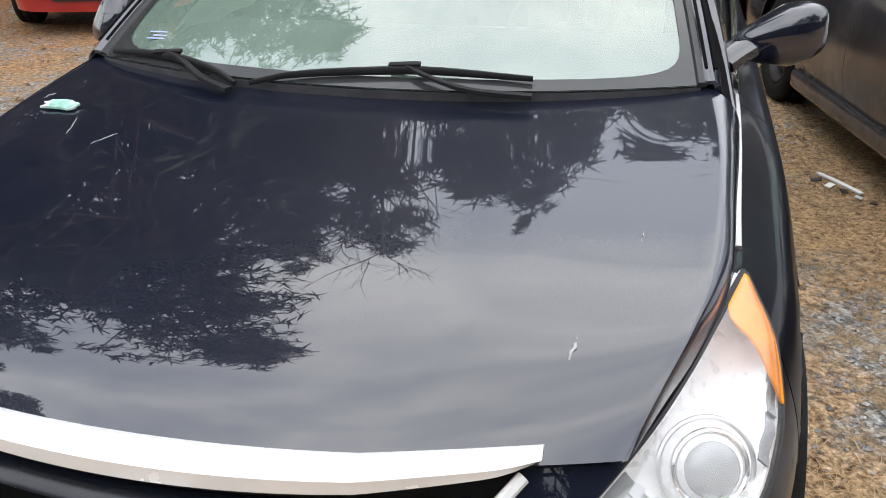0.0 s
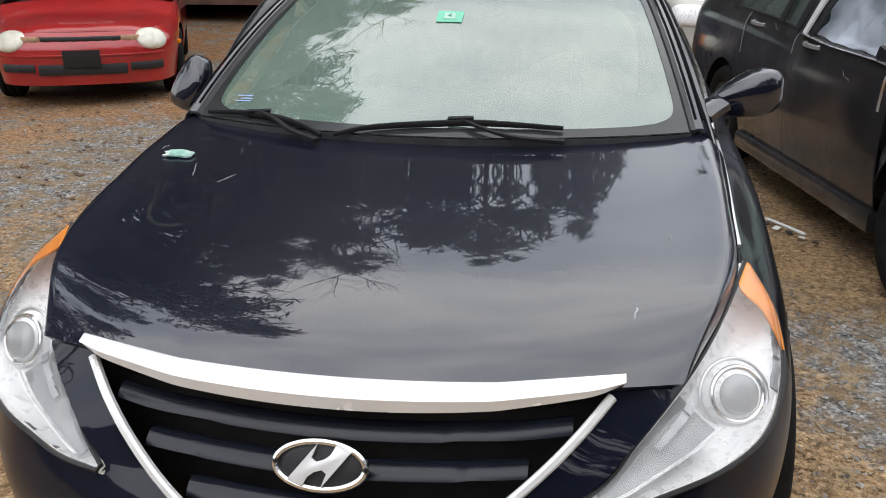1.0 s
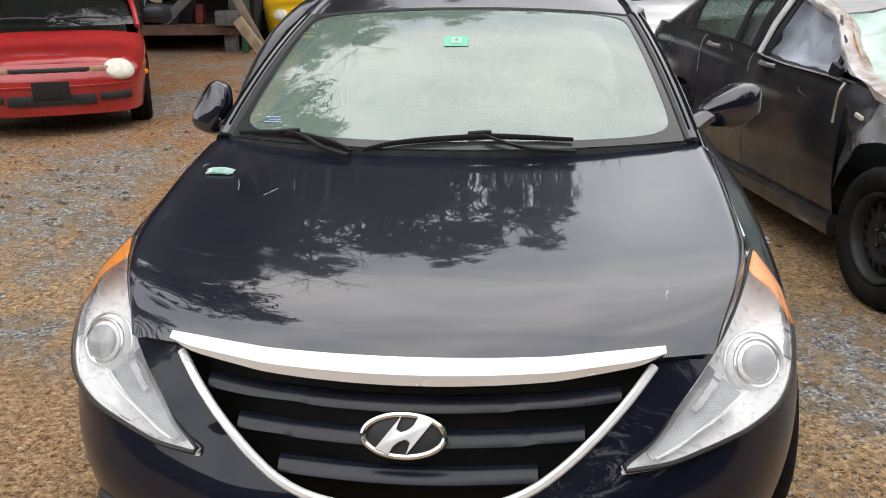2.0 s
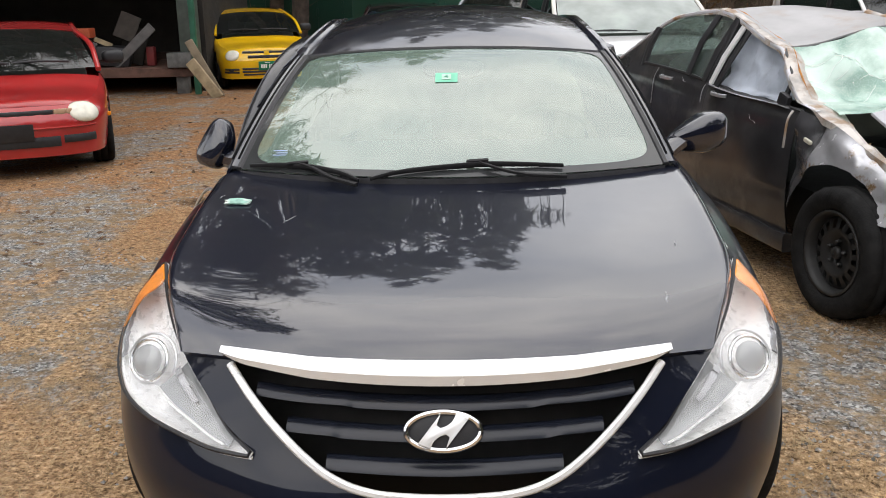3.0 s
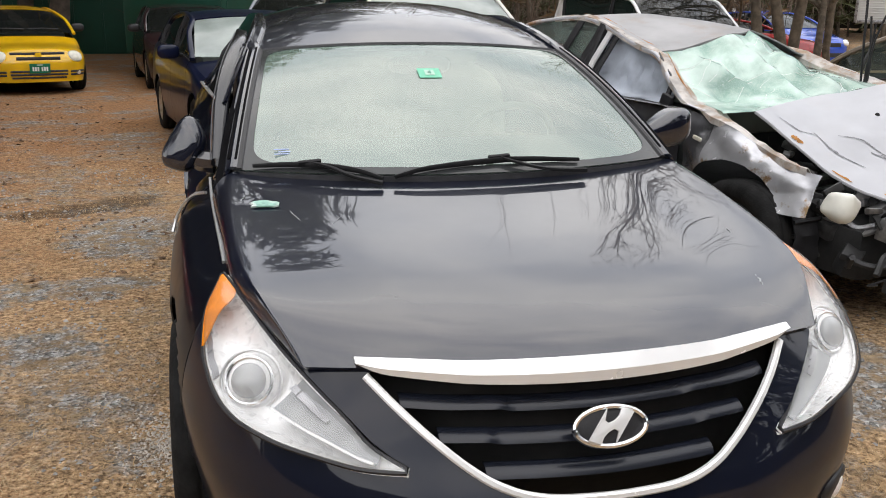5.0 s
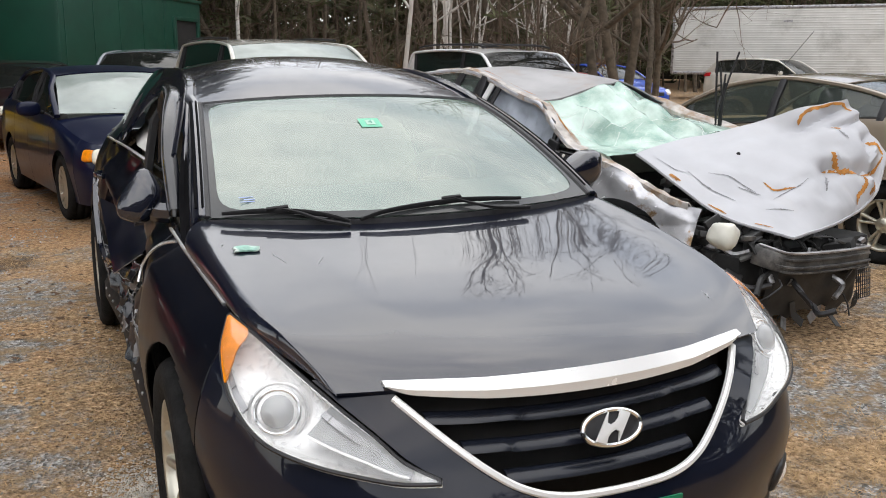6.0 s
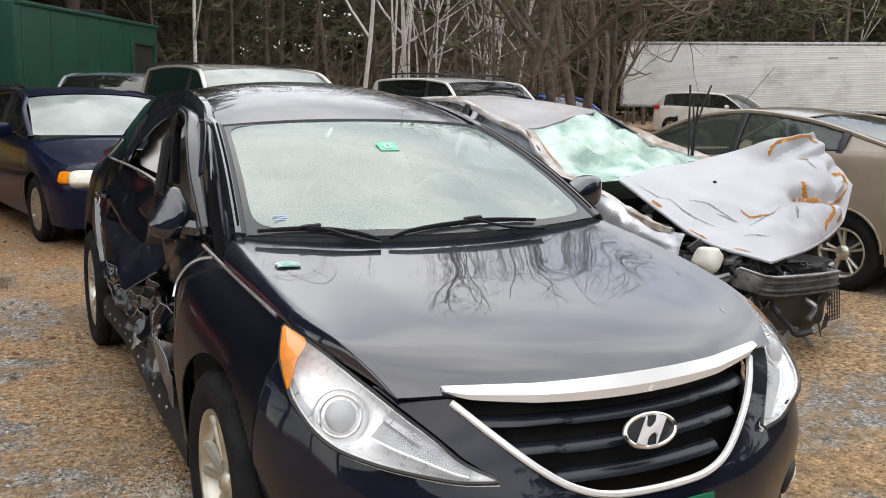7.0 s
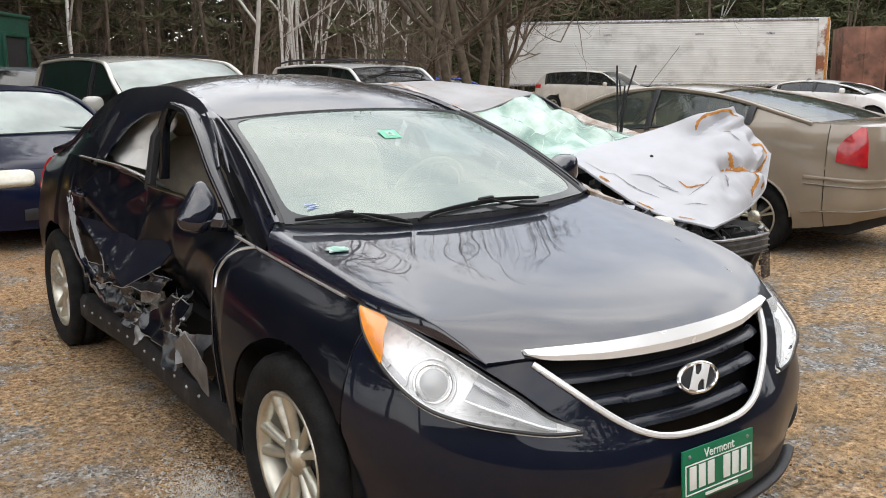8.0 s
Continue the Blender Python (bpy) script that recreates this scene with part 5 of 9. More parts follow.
def headlamp(sg):
    """One headlamp: a pale reflector bowl with projector, ribs and amber corner under a clear cover."""
    f = np.array([sg, 1, 1])
    n, k = 34, 13
    A, B = curve3(LAMP_IN, n), curve3(LAMP_OUT, n)
    t = np.linspace(0, 1, k)
    ax = np.array(LAMP_AXIS)
    base = A[:, None] * (1 - t[None, :, None]) + B[:, None] * t[None, :, None]
    u = np.linspace(0, 1, n)
    mid = (np.sin(np.pi * u) ** 0.5)[:, None] * (np.sin(np.pi * t) ** 0.6)[None]

    def lay(P):
        return P * f if sg > 0 else (P * f)[::-1]
    deep = base - ax * (0.010 + 0.045 * mid)[..., None]
    lamp = sheet("headlamp", lay(deep), LENS_WHITE, sedan, "clear headlamp with amber corner and projector", thick=0.004)
    cover = base + ax * (0.004 + 0.026 * mid)[..., None]
    sheet("lamp_cover", lay(cover), LENS_CLEAR, lamp, "clear plastic cover", thick=0)
    rim = np.concatenate([A, B[::-1]]) * f
    sweep("lamp_seal", rim + ax * f * 0.002, oval(0.005, 0.006, 6), PLASTIC, lamp, up=tuple(ax * f), closed=True)
    sweep("lamp_rim", (rim - np.array((A + B)[np.r_[0:n, n - 1:-1:-1]] / 2) * f) * 0.93 + np.array((A + B)[np.r_[0:n, n - 1:-1:-1]] / 2) * f - ax * f * 0.003, oval(0.004, 0.004, 6), LENS_WHITE, lamp, up=tuple(ax * f), closed=True)
    # amber corner along the outer edge
    ku = np.linspace(0.008, 0.27, 18)
    wid = np.interp(ku, [0.008, 0.13, 0.17, 0.20, 0.24, 0.27], [1.0, 1.0, 0.86, 0.50, 0.28, 0.06])
    rows = []
    for a, w in zip(ku, wid):
        i = a * (n - 1)
        lo, hi = int(i), min(int(i) + 1, n - 1)
        pa, pb = A[lo] + (A[hi] - A[lo]) * (i - lo), B[lo] + (B[hi] - B[lo]) * (i - lo)
        rows.append([pb + (pa - pb) * w * q + ax * (0.007 + 0.026 * math.sin(math.pi * min(1, w * q + 0.02)) * math.sin(math.pi * a)) for q in np.linspace(0.04, 1, 6)])
    rows = np.array(rows)[:, ::-1]
    sheet("amber_lens", lay(rows), AMBER, lamp, "amber turn lens", thick=0.004)
    # projector with rings
    c = Vector((0.712 * sg, 0.258, 0.678))
    d = Vector((0.28 * sg, -0.86, 0.42)).normalized()
    mm = Matrix.Translation(c + d * 0.012) @ d.to_track_quat("-Y", "Z").to_matrix().to_4x4()
    for r, h, tube, material in ((0.066, -0.016, 0.004, SATIN), (0.050, -0.002, 0.005, BOWL)):
        ring = np.array([mm @ Vector((r * math.cos(a), -h, r * math.sin(a))) for a in np.linspace(0, 2 * math.pi, 36, endpoint=False)])
        sweep("lamp_ring", ring, oval(tube, tube), material, lamp, up=tuple(d), closed=True)
    blob("projector_lens", (0.038, 0.018, 0.038), PROJECTOR, lamp, mm @ pose(0, -0.006, 0), 2.0, n=28)
    # inner reflector: a grey bowl with small facets towards the tip
    j0 = int(0.60 * (n - 1))
    bowl = np.array([[A[j] * (1 - q) + B[j] * q - ax * (0.001 + 0.010 * math.sin(math.pi * q)) for q in np.linspace(0.04, 0.60, 8)] for j in range(j0, n - 3)])
    sheet("inner_bowl", lay(bowl), mat("grey_lamp_bowl", (0.30, 0.31, 0.31), rough=0.2, metal=0.1, var=0.15, scale=30), lamp, thick=0.003)
    def facets(u0, u1, q0, q1, count):
        """A short column of stepped mirrors beside the bowl."""
        rows = []
        for k in range(count):
            ju = int((u0 + (u1 - u0) * k / (count - 1)) * (n - 1))
            q = q0 + (q1 - q0) * k / (count - 1)
            rows.append([A[ju] * (1 - q - w) + B[ju] * (q + w) + ax * (0.002 + (0.005 if k % 2 else 0.0)) for w in (0.0, 0.05, 0.10)])
        sheet("lamp_facet", lay(np.array(rows)), RAW_METAL, lamp, "bright stepped reflector", thick=0.002)
    facets(0.60, 0.74, 0.16, 0.22, 9)
    facets(0.20, 0.42, 0.80, 0.84, 11)
    edge = np.array([A[j] * 0.39 + B[j] * 0.61 + ax * 0.001 for j in range(j0, n - 3)])
    sweep("lamp_divider", edge * f, oval(0.003, 0.004, 6), LENS_WHITE, lamp, up=tuple(ax * f))


headlamp(1)
headlamp(-1)


# ---- mirrors, wipers, stickers and marks ----
def on_screen(x, v, lift=0.0):
    j = v * (SCREEN.shape[1] - 1)
    a, b = int(j), min(int(j) + 1, SCREEN.shape[1] - 1)
    row = SCREEN[:, a] * (1 - (j - a)) + SCREEN[:, b] * (j - a)
    return np.array([x, np.interp(x, row[:, 0], row[:, 1]), np.interp(x, row[:, 0], row[:, 2])]) + np.array((0, -0.4, 0.9)) * lift


def sedan_fittings():
    def taper(x, y, z):
        q = max(0.0, min(1.0, (x / 0.112 + 1) / 2))
        k = 0.42 + 0.58 * min(1, q * 1.7)
        return (x, y * k, z * k + 0.038 * q - 0.026 + (0.010 if z > 0 else -0.004) * q)
    mr = blob("door_mirror", (0.112, 0.066, 0.066), NAVY, sedan, pose(0.872, 1.51, 1.026, 0, -3, 10), 3.0, "dark door mirror", 32, taper)
    sweep("mirror_foot", curve3([(0.745, 1.45, 0.965), (0.765, 1.465, 0.978), (0.80, 1.49, 0.998)], 6), bar_prof(0.05, 0.025, 0.6), NAVY, mr)
    ml = blob("door_mirror", (0.060, 0.050, 0.090), NAVY, sedan, pose(-0.850, 1.49, 1.006, -22, 24, -40) @ Matrix.Diagonal((-1, 1, 1, 1)), 3.4, "dark door mirror, knocked out of line", 24, taper)
    sweep("mirror_foot", curve3([(-0.765, 1.47, 0.952), (-0.79, 1.475, 0.955), (-0.825, 1.49, 0.965)], 6), bar_prof(0.040, 0.034, 0.6), NAVY, ml)
    def lay(rows, lift):
        """Places on the glass, or with a negative v just in front of its foot on the cowl."""
        return np.array([on_screen(x, max(v, 0), lift) + (0, min(v, 0) * 0.8, min(v, 0) * 0.6) for x, v in rows])
    for rows, arm_rows in (
            ([(-0.655, 0.008), (-0.53, 0.026), (-0.44, 0.022), (-0.35, 0.0), (-0.285, -0.030)],
             [(-0.49, 0.034), (-0.44, 0.012), (-0.37, -0.030), (-0.29, -0.055)]),
            ([(-0.25, -0.024), (-0.17, 0.008), (0.0, 0.040), (0.12, 0.050), (0.355, 0.026)],
             [(0.085, 0.060), (0.13, 0.028), (0.24, -0.018), (0.36, -0.034)])):
        blade = curve3(lay(rows, 0.014), 17)
        w = sweep("wiper", blade, bar_prof(0.005, 0.007), WIPER_BLACK, sedan, "black wiper blade", scale=[0.7 + 0.5 * math.sin(math.pi * q) for q in np.linspace(0.04, 0.96, 17)])
        arm = curve3(lay(arm_rows, 0.020), 12)
        sweep("wiper_arm", arm, bar_prof(0.008, 0.005), WIPER_BLACK, w, scale=list(np.linspace(0.7, 1.3, 12)))
        p = Vector(lay(arm_rows[:1], 0.020)[0])
        block("wiper_clip", (0.070, 0.014, 0.010), WIPER_BLACK, w, Matrix.Translation(p) @ pose(0, 0, 0, 20, -4), 0.004)
    # rear glass tinted and greyed to dim the sky showing through the cabin
    for ob in sedan.children:
        if ob.name.startswith("rear_window"):
            ob.data.materials[0] = glass("dimmed_rear_glass", (0.25, 0.28, 0.27), 0.55, (0.34, 0.36, 0.35))
    # stickers on the glass
    p = on_screen(-0.02, 0.675, 0.004)
    st = block("inspection_sticker", (0.080, 0.066, 0.0015), mat("green_sticker", (0.20, 0.62, 0.42), 0.6, var=0.08), sedan, Matrix.Translation(p) @ pose(0, 0, 0, 24), 0, "green sticker with a white square")
    block("sticker_square", (0.034, 0.036, 0.0015), mat("faded_sticker_white", (0.48, 0.70, 0.58), 0.6, var=0.1), st, Matrix.Translation(p + (0, -0.001, 0.0022)) @ pose(0, 0, 0, 24), 0)
    tx = bpy.data.curves.new("sticker_digit", "FONT")
    tx.body, tx.size, tx.extrude, tx.align_x, tx.align_y = "4", 0.030, 0.0006, "CENTER", "CENTER"
    tx.materials.append(mat("faded_sticker_ink", (0.12, 0.36, 0.26), 0.7, var=0.1))
    to = new("sticker_digit", tx)
    to.parent = st
    to.matrix_world = Matrix.Translation(p + (0, -0.002, 0.0042)) @ pose(0, 0, 0, 24)
    blue = mat("blue_sticker_ink", (0.34, 0.42, 0.66), 0.6, var=0.1)
    for i in range(3):
        q = on_screen(-0.565 + 0.008 * (i % 2), 0.10 + 0.014 * i, 0.003)
        block("corner_sticker", (0.046 - 0.010 * (i % 2), 0.004, 0.001), blue, sedan, Matrix.Translation(q) @ pose(0, 0, 0, 24), 0)
    # a peeling blue-green chip and pale scratches on the bonnet
    chip = mat("pale_green_chip", (0.26, 0.46, 0.38), 0.7, var=0.3, scale=40, second=(0.62, 0.66, 0.62), second_scale=22, second_edges=(0.45, 0.6))
    bm = bmesh.new()
    ring = []
    for i in range(18):
        a = 2 * math.pi * i / 18
        r = 1 + 0.55 * noise.noise(Vector((math.cos(a) * 2.2, math.sin(a) * 2.2, 5)))
        x, y = -0.633 + 0.040 * r * math.cos(a), 0.886 + 0.022 * r * math.sin(a)
        ring.append(bm.verts.new((x, y, hood_z(x, y) + 0.004)))
    top = [bm.verts.new(v.co + Vector((0, 0, 0.004))) for v in ring]
    bm.faces.new(top)
    for i in range(18):
        j = (i + 1) % 18
        bm.faces.new((ring[i], ring[j], top[j], top[i]))
    ob = part("paint_chip", bm, chip, None, smooth=False)
    tagged(ob, "pale green flake lying on the dark bonnet", "flake")
    white = mat("pale_scratch", (0.30, 0.31, 0.32), 0.6, var=0.2, scale=60)
    for x, y, dx, dy, r in ((0.520, 0.262, 0.008, 0.045, 0.002), (0.600, 0.55, 0.004, 0.03, 0.001), (-0.57, 0.84, 0.02, -0.07, 0.001), (-0.44, 0.78, -0.03, -0.05, 0.001), (-0.70, 0.92, 0.01, 0.03, 0.0016)):
        path = np.array([(x + dx * q + 0.004 * noise.noise(Vector((q * 4, x, y))), y + dy * q, hood_z(x + dx * q, y + dy * q) + 0.0005) for q in np.linspace(0, 1, 7)])
        sweep("scratch", path, oval(r, 0.0008, 6), white, sedan, scale=[0.4 + 0.8 * math.sin(math.pi * q) for q in np.linspace(0.1, 0.9, 7)])


sedan_fittings()


# ---- cabin ----
def sedan_cabin():
    block("dashboard", (1.42, 0.52, 0.22), DASH, sedan, pose(0, 1.46, 0.87, 4), 0.07)
    block("cabin_floor", (1.3, 2.6, 0.05), GREY_CLOTH, sedan, pose(0, 2.7, 0.30), 0.02)
    for sx in (-0.37, 0.37):
        seat = blob("front_seat", (0.25, 0.25, 0.10), BEIGE, sedan, pose(sx, 2.35, 0.56, 6), 3.4, "beige cloth seat")
        blob("backrest", (0.25, 0.09, 0.34), BEIGE, seat, pose(sx, 2.63, 0.86, -16), 3.2)
        blob("headrest", (0.13, 0.05, 0.09), BEIGE, seat, pose(sx, 2.76, 1.25, -16), 3)
    back = blob("rear_seat", (0.62, 0.28, 0.12), BEIGE, sedan, pose(0, 3.25, 0.56), 4, "beige rear bench")
    blob("backrest", (0.62, 0.09, 0.32), BEIGE, back, pose(0, 3.58, 0.86, -22), 4)
    ring = np.array([pose(0.37, 1.84, 0.93, -62) @ Vector((0.185 * math.cos(a), 0.185 * math.sin(a), 0)) for a in np.linspace(0, 2 * math.pi, 32, endpoint=False)])
    wh = sweep("steering_wheel", ring, oval(0.016, 0.016), BEIGE, sedan, "beige steering wheel", up=(0, -0.9, 0.4), closed=True)
    blob("wheel_boss", (0.075, 0.06, 0.03), BEIGE, wh, pose(0.37, 1.83, 0.93, -62), 3)
    for a in (0.1, math.pi - 0.1, -math.pi / 2):
        sweep("wheel_spoke", [pose(0.37, 1.84, 0.93, -62) @ Vector((0.06 * math.cos(a), 0.06 * math.sin(a), 0)), pose(0.37, 1.84, 0.93, -62) @ Vector((0.18 * math.cos(a), 0.18 * math.sin(a), 0))], bar_prof(0.02, 0.01), GREY_CLOTH, wh)
    blob("rear_view_mirror", (0.12, 0.02, 0.035), PLASTIC, sedan, pose(0, 1.80, 1.245), 3)
    rt = arch_of(np.linspace(1.95, 3.5, 10))
    P = ruled(rt * (-1, 1, 1), rt, 12, 0.03) + (0, 0, -0.035)
    sheet("headliner", P, BEIGE, sedan, "beige roof lining", thick=0.01)


sedan_cabin()


# ---- the yard's ground ----
# where gravel lies bare among the needles, and a damp oily stain: place and half widths
BARE_GRAVEL = [(-1.52, 2.40, 0.24, 0.22), (-1.55, 3.30, 0.42, 0.20), (-1.38, 4.35, 0.36, 0.50), (-2.85, 4.20, 0.50, 1.30), (-1.90, 1.80, 0.16, 0.22), (-2.06, 3.10, 0.26, 0.26), (-3.60, 8.20, 0.50, 1.10), (1.70, 1.45, 0.40, 0.65), (2.60, 0.95, 0.60, 0.40)]
DAMP = [(-1.93, 5.15, 0.26, 0.20), (-1.66, 5.32, 0.26, 0.22), (-1.42, 5.46, 0.24, 0.24)]


def patchy(x, y):
    """How bare of needles the ground is at a place."""
    return max(max(0.0, min(1.0, (1.35 - math.hypot((x - a) / c, (y - b) / d)) / 0.7)) for a, b, c, d in BARE_GRAVEL)


def ground_material():
    m = bpy.data.materials.new("gravel_with_pine_needles")
    m.use_nodes = True
    nt = m.node_tree
    b = nt.nodes["Principled BSDF"]
    co = nt.nodes.new("ShaderNodeTexCoord")

    def tex(scale, detail=8, rough=0.6):
        n = nt.nodes.new("ShaderNodeTexNoise")
        n.inputs["Scale"].default_value, n.inputs["Detail"].default_value, n.inputs["Roughness"].default_value = scale, detail, rough
        nt.links.new(co.outputs["Object"], n.inputs["Vector"])
        return n.outputs["Fac"]

    def ramp(fac, stops):
        r = nt.nodes.new("ShaderNodeValToRGB")
        while len(r.color_ramp.elements) < len(stops):
            r.color_ramp.elements.new(0.5)
        for e, (p, c) in zip(r.color_ramp.elements, stops):
            e.position, e.color = p, (*c, 1)
        nt.links.new(fac, r.inputs["Fac"])
        return r.outputs["Color"]

    def mix(fac, a, c):
        x = nt.nodes.new("ShaderNodeMix")
        x.data_type = "RGBA"
        nt.links.new(fac, x.inputs["Factor"])
        nt.links.new(a, x.inputs["A"])
        nt.links.new(c, x.inputs["B"])
        return x.outputs["Result"]

    vo = nt.nodes.new("ShaderNodeTexVoronoi")
    vo.inputs["Scale"].default_value = 70
    nt.links.new(co.outputs["Object"], vo.inputs["Vector"])
    stone = ramp(vo.outputs["Color"], [(0.0, (0.05, 0.05, 0.05)), (0.5, (0.24, 0.235, 0.225)), (1.0, (0.58, 0.58, 0.57))])
    straw = ramp(tex(38, 4), [(0.3, (0.12, 0.074, 0.042)), (0.5, (0.41, 0.268, 0.148)), (0.72, (0.63, 0.47, 0.30))])
    needles = ramp(tex(30, 5, 0.7), [(0.3, (0.10, 0.050, 0.028)), (0.52, (0.36, 0.185, 0.085)), (0.74, (0.60, 0.37, 0.19))])
    sep = nt.nodes.new("ShaderNodeVectorMath")
    sep.operation = "DOT_PRODUCT"
    sep.inputs[1].default_value = (-0.05, 0.045, 0)
    nt.links.new(co.outputs["Object"], sep.inputs[0])
    add = nt.nodes.new("ShaderNodeMath")
    add.operation = "ADD"
    nt.links.new(sep.outputs["Value"], add.inputs[0])
    nt.links.new(tex(0.6, 6, 0.7), add.inputs[1])
    straw = mix(ramp(add.outputs[0], [(0.62, (0, 0, 0)), (1.10, (1, 1, 1))]), straw, needles)
    clump = nt.nodes.new("ShaderNodeMix")
    clump.data_type = "FLOAT"
    clump.inputs["Factor"].default_value = 0.35
    nt.links.new(tex(0.8, 12, 0.75), clump.inputs["A"])
    nt.links.new(tex(3.4, 8, 0.7), clump.inputs["B"])
    warp = nt.nodes.new("ShaderNodeTexNoise")
    warp.inputs["Scale"].default_value, warp.inputs["Detail"].default_value = 5.0, 6
    nt.links.new(co.outputs["Object"], warp.inputs["Vector"])
    shaken = nt.nodes.new("ShaderNodeVectorMath")
    shaken.operation = "MULTIPLY_ADD"
    shaken.inputs[1].default_value = (0.55, 0.55, 0)
    nt.links.new(warp.outputs["Color"], shaken.inputs[0])
    nt.links.new(co.outputs["Object"], shaken.inputs[2])

    def spots(rows):
        """One in the patches of the list, nought outside, with ragged edges."""
        last = None
        for x, y, rx, ry in rows:
            d = nt.nodes.new("ShaderNodeVectorMath")
            d.operation = "MULTIPLY_ADD"
            d.inputs[1].default_value = (1 / rx, 1 / ry, 0)
            d.inputs[2].default_value = (-(x + 0.275) / rx, -(y + 0.275) / ry, 0)
            nt.links.new(shaken.outputs[0], d.inputs[0])
            ln = nt.nodes.new("ShaderNodeVectorMath")
            ln.operation = "LENGTH"
            nt.links.new(d.outputs[0], ln.inputs[0])
            mr = nt.nodes.new("ShaderNodeMapRange")
            mr.inputs["From Min"].default_value, mr.inputs["From Max"].default_value = 1.3, 0.6
            nt.links.new(ln.outputs["Value"], mr.inputs["Value"])
            now = mr.outputs["Result"]
            if last is not None:
                mx = nt.nodes.new("ShaderNodeMath")
                mx.operation = "MAXIMUM"
                nt.links.new(last, mx.inputs[0])
                nt.links.new(now, mx.inputs[1])
                now = mx.outputs[0]
            last = now
        return last
    bare = nt.nodes.new("ShaderNodeMath")
    bare.operation = "MULTIPLY_ADD"
    bare.inputs[1].default_value = -0.14
    nt.links.new(spots(BARE_GRAVEL), bare.inputs[0])
    nt.links.new(clump.outputs["Result"], bare.inputs[2])
    lay = ramp(bare.outputs[0], [(0.43, (0, 0, 0)), (0.51, (1, 1, 1))])
    sand = ramp(tex(2.4, 6), [(0.3, (0.20, 0.13, 0.07)), (0.7, (0.36, 0.27, 0.17))])
    mid = mix(ramp(tex(7, 6, 0.7), [(0.42, (0, 0, 0)), (0.58, (1, 1, 1))]), stone, sand)
    col = mix(lay, mid, straw)
    fleck = nt.nodes.new("ShaderNodeVectorMath")
    fleck.operation = "MULTIPLY"
    nt.links.new(col, fleck.inputs[0])
    nt.links.new(ramp(tex(19, 12, 0.82), [(0.32, (0.34, 0.33, 0.32)), (0.50, (1.0, 1.0, 1.0)), (0.68, (1.5, 1.48, 1.45))]), fleck.inputs[1])
    damp = nt.nodes.new("ShaderNodeVectorMath")
    damp.operation = "MULTIPLY"
    nt.links.new(fleck.outputs[0], damp.inputs[0])
    nt.links.new(ramp(spots(DAMP), [(0.0, (1, 1, 1)), (0.8, (0.42, 0.43, 0.44))]), damp.inputs[1])
    nt.links.new(damp.outputs[0], b.inputs["Base Color"])
    b.inputs["Roughness"].default_value = 0.92
    b.inputs["Specular IOR Level"].default_value = 0.2
    bp = nt.nodes.new("ShaderNodeBump")
    bp.inputs["Strength"].default_value, bp.inputs["Distance"].default_value = 0.9, 0.016
    nt.links.new(vo.outputs["Distance"], bp.inputs["Height"])
    b2 = nt.nodes.new("ShaderNodeBump")
    b2.inputs["Strength"].default_value, b2.inputs["Distance"].default_value = 0.6, 0.03
    nt.links.new(tex(24, 6), b2.inputs["Height"])
    nt.links.new(bp.outputs["Normal"], b2.inputs["Normal"])
    nt.links.new(b2.outputs["Normal"], b.inputs["Normal"])
    return m


GROUND = ground_material()


def ground_z(x, y):
    near = max(0.0, 1 - max(abs(x), abs(y - 8)) / 40)
    dip = 0.055 * math.exp(-((x - 5.2) / 1.7) ** 2 - ((y - 4.7) / 3.0) ** 2)
    return -dip + near * (0.018 * noise.noise(Vector((x * 0.5, y * 0.5, 0))) + 0.010 * noise.noise(Vector((x * 2.1, y * 2.1, 3))))


def build_ground():
    xs = sorted({round(v, 3) for v in list(np.linspace(-16, 30, 185)) + [-900, -300, -100, -50, -28, -20, 36, 50, 80, 150, 400, 900]})
    ys = sorted({round(v, 3) for v in list(np.linspace(-6, 32, 153)) + [-900, -300, -100, -40, -18, -10, 38, 50, 80, 150, 400, 900]})
    verts = [(x, y, ground_z(x, y)) for y in ys for x in xs]
    n = len(xs)
    faces = [(j * n + i, j * n + i + 1, (j + 1) * n + i + 1, (j + 1) * n + i) for j in range(len(ys) - 1) for i in range(n - 1)]
    ob = link_mesh("ground", verts, faces, GROUND)
    tagged(ob, "grey gravel yard strewn with brown pine needles", "ground", kind="structure")


build_ground()


# ---- loose stones, straw and litter on the ground ----
STONE = mat("loose_gravel_stones", (0.32, 0.31, 0.295), rough=0.9, var=0.5, scale=9, second=(0.16, 0.15, 0.145), second_scale=5)
STRAW = mat("dry_straw_and_needles", (0.38, 0.25, 0.125), rough=0.9, var=0.5, scale=9, second=(0.48, 0.37, 0.22), second_scale=3)
LEAF = mat("dead_brown_leaf", (0.11, 0.06, 0.03), rough=0.9, var=0.4, scale=9)


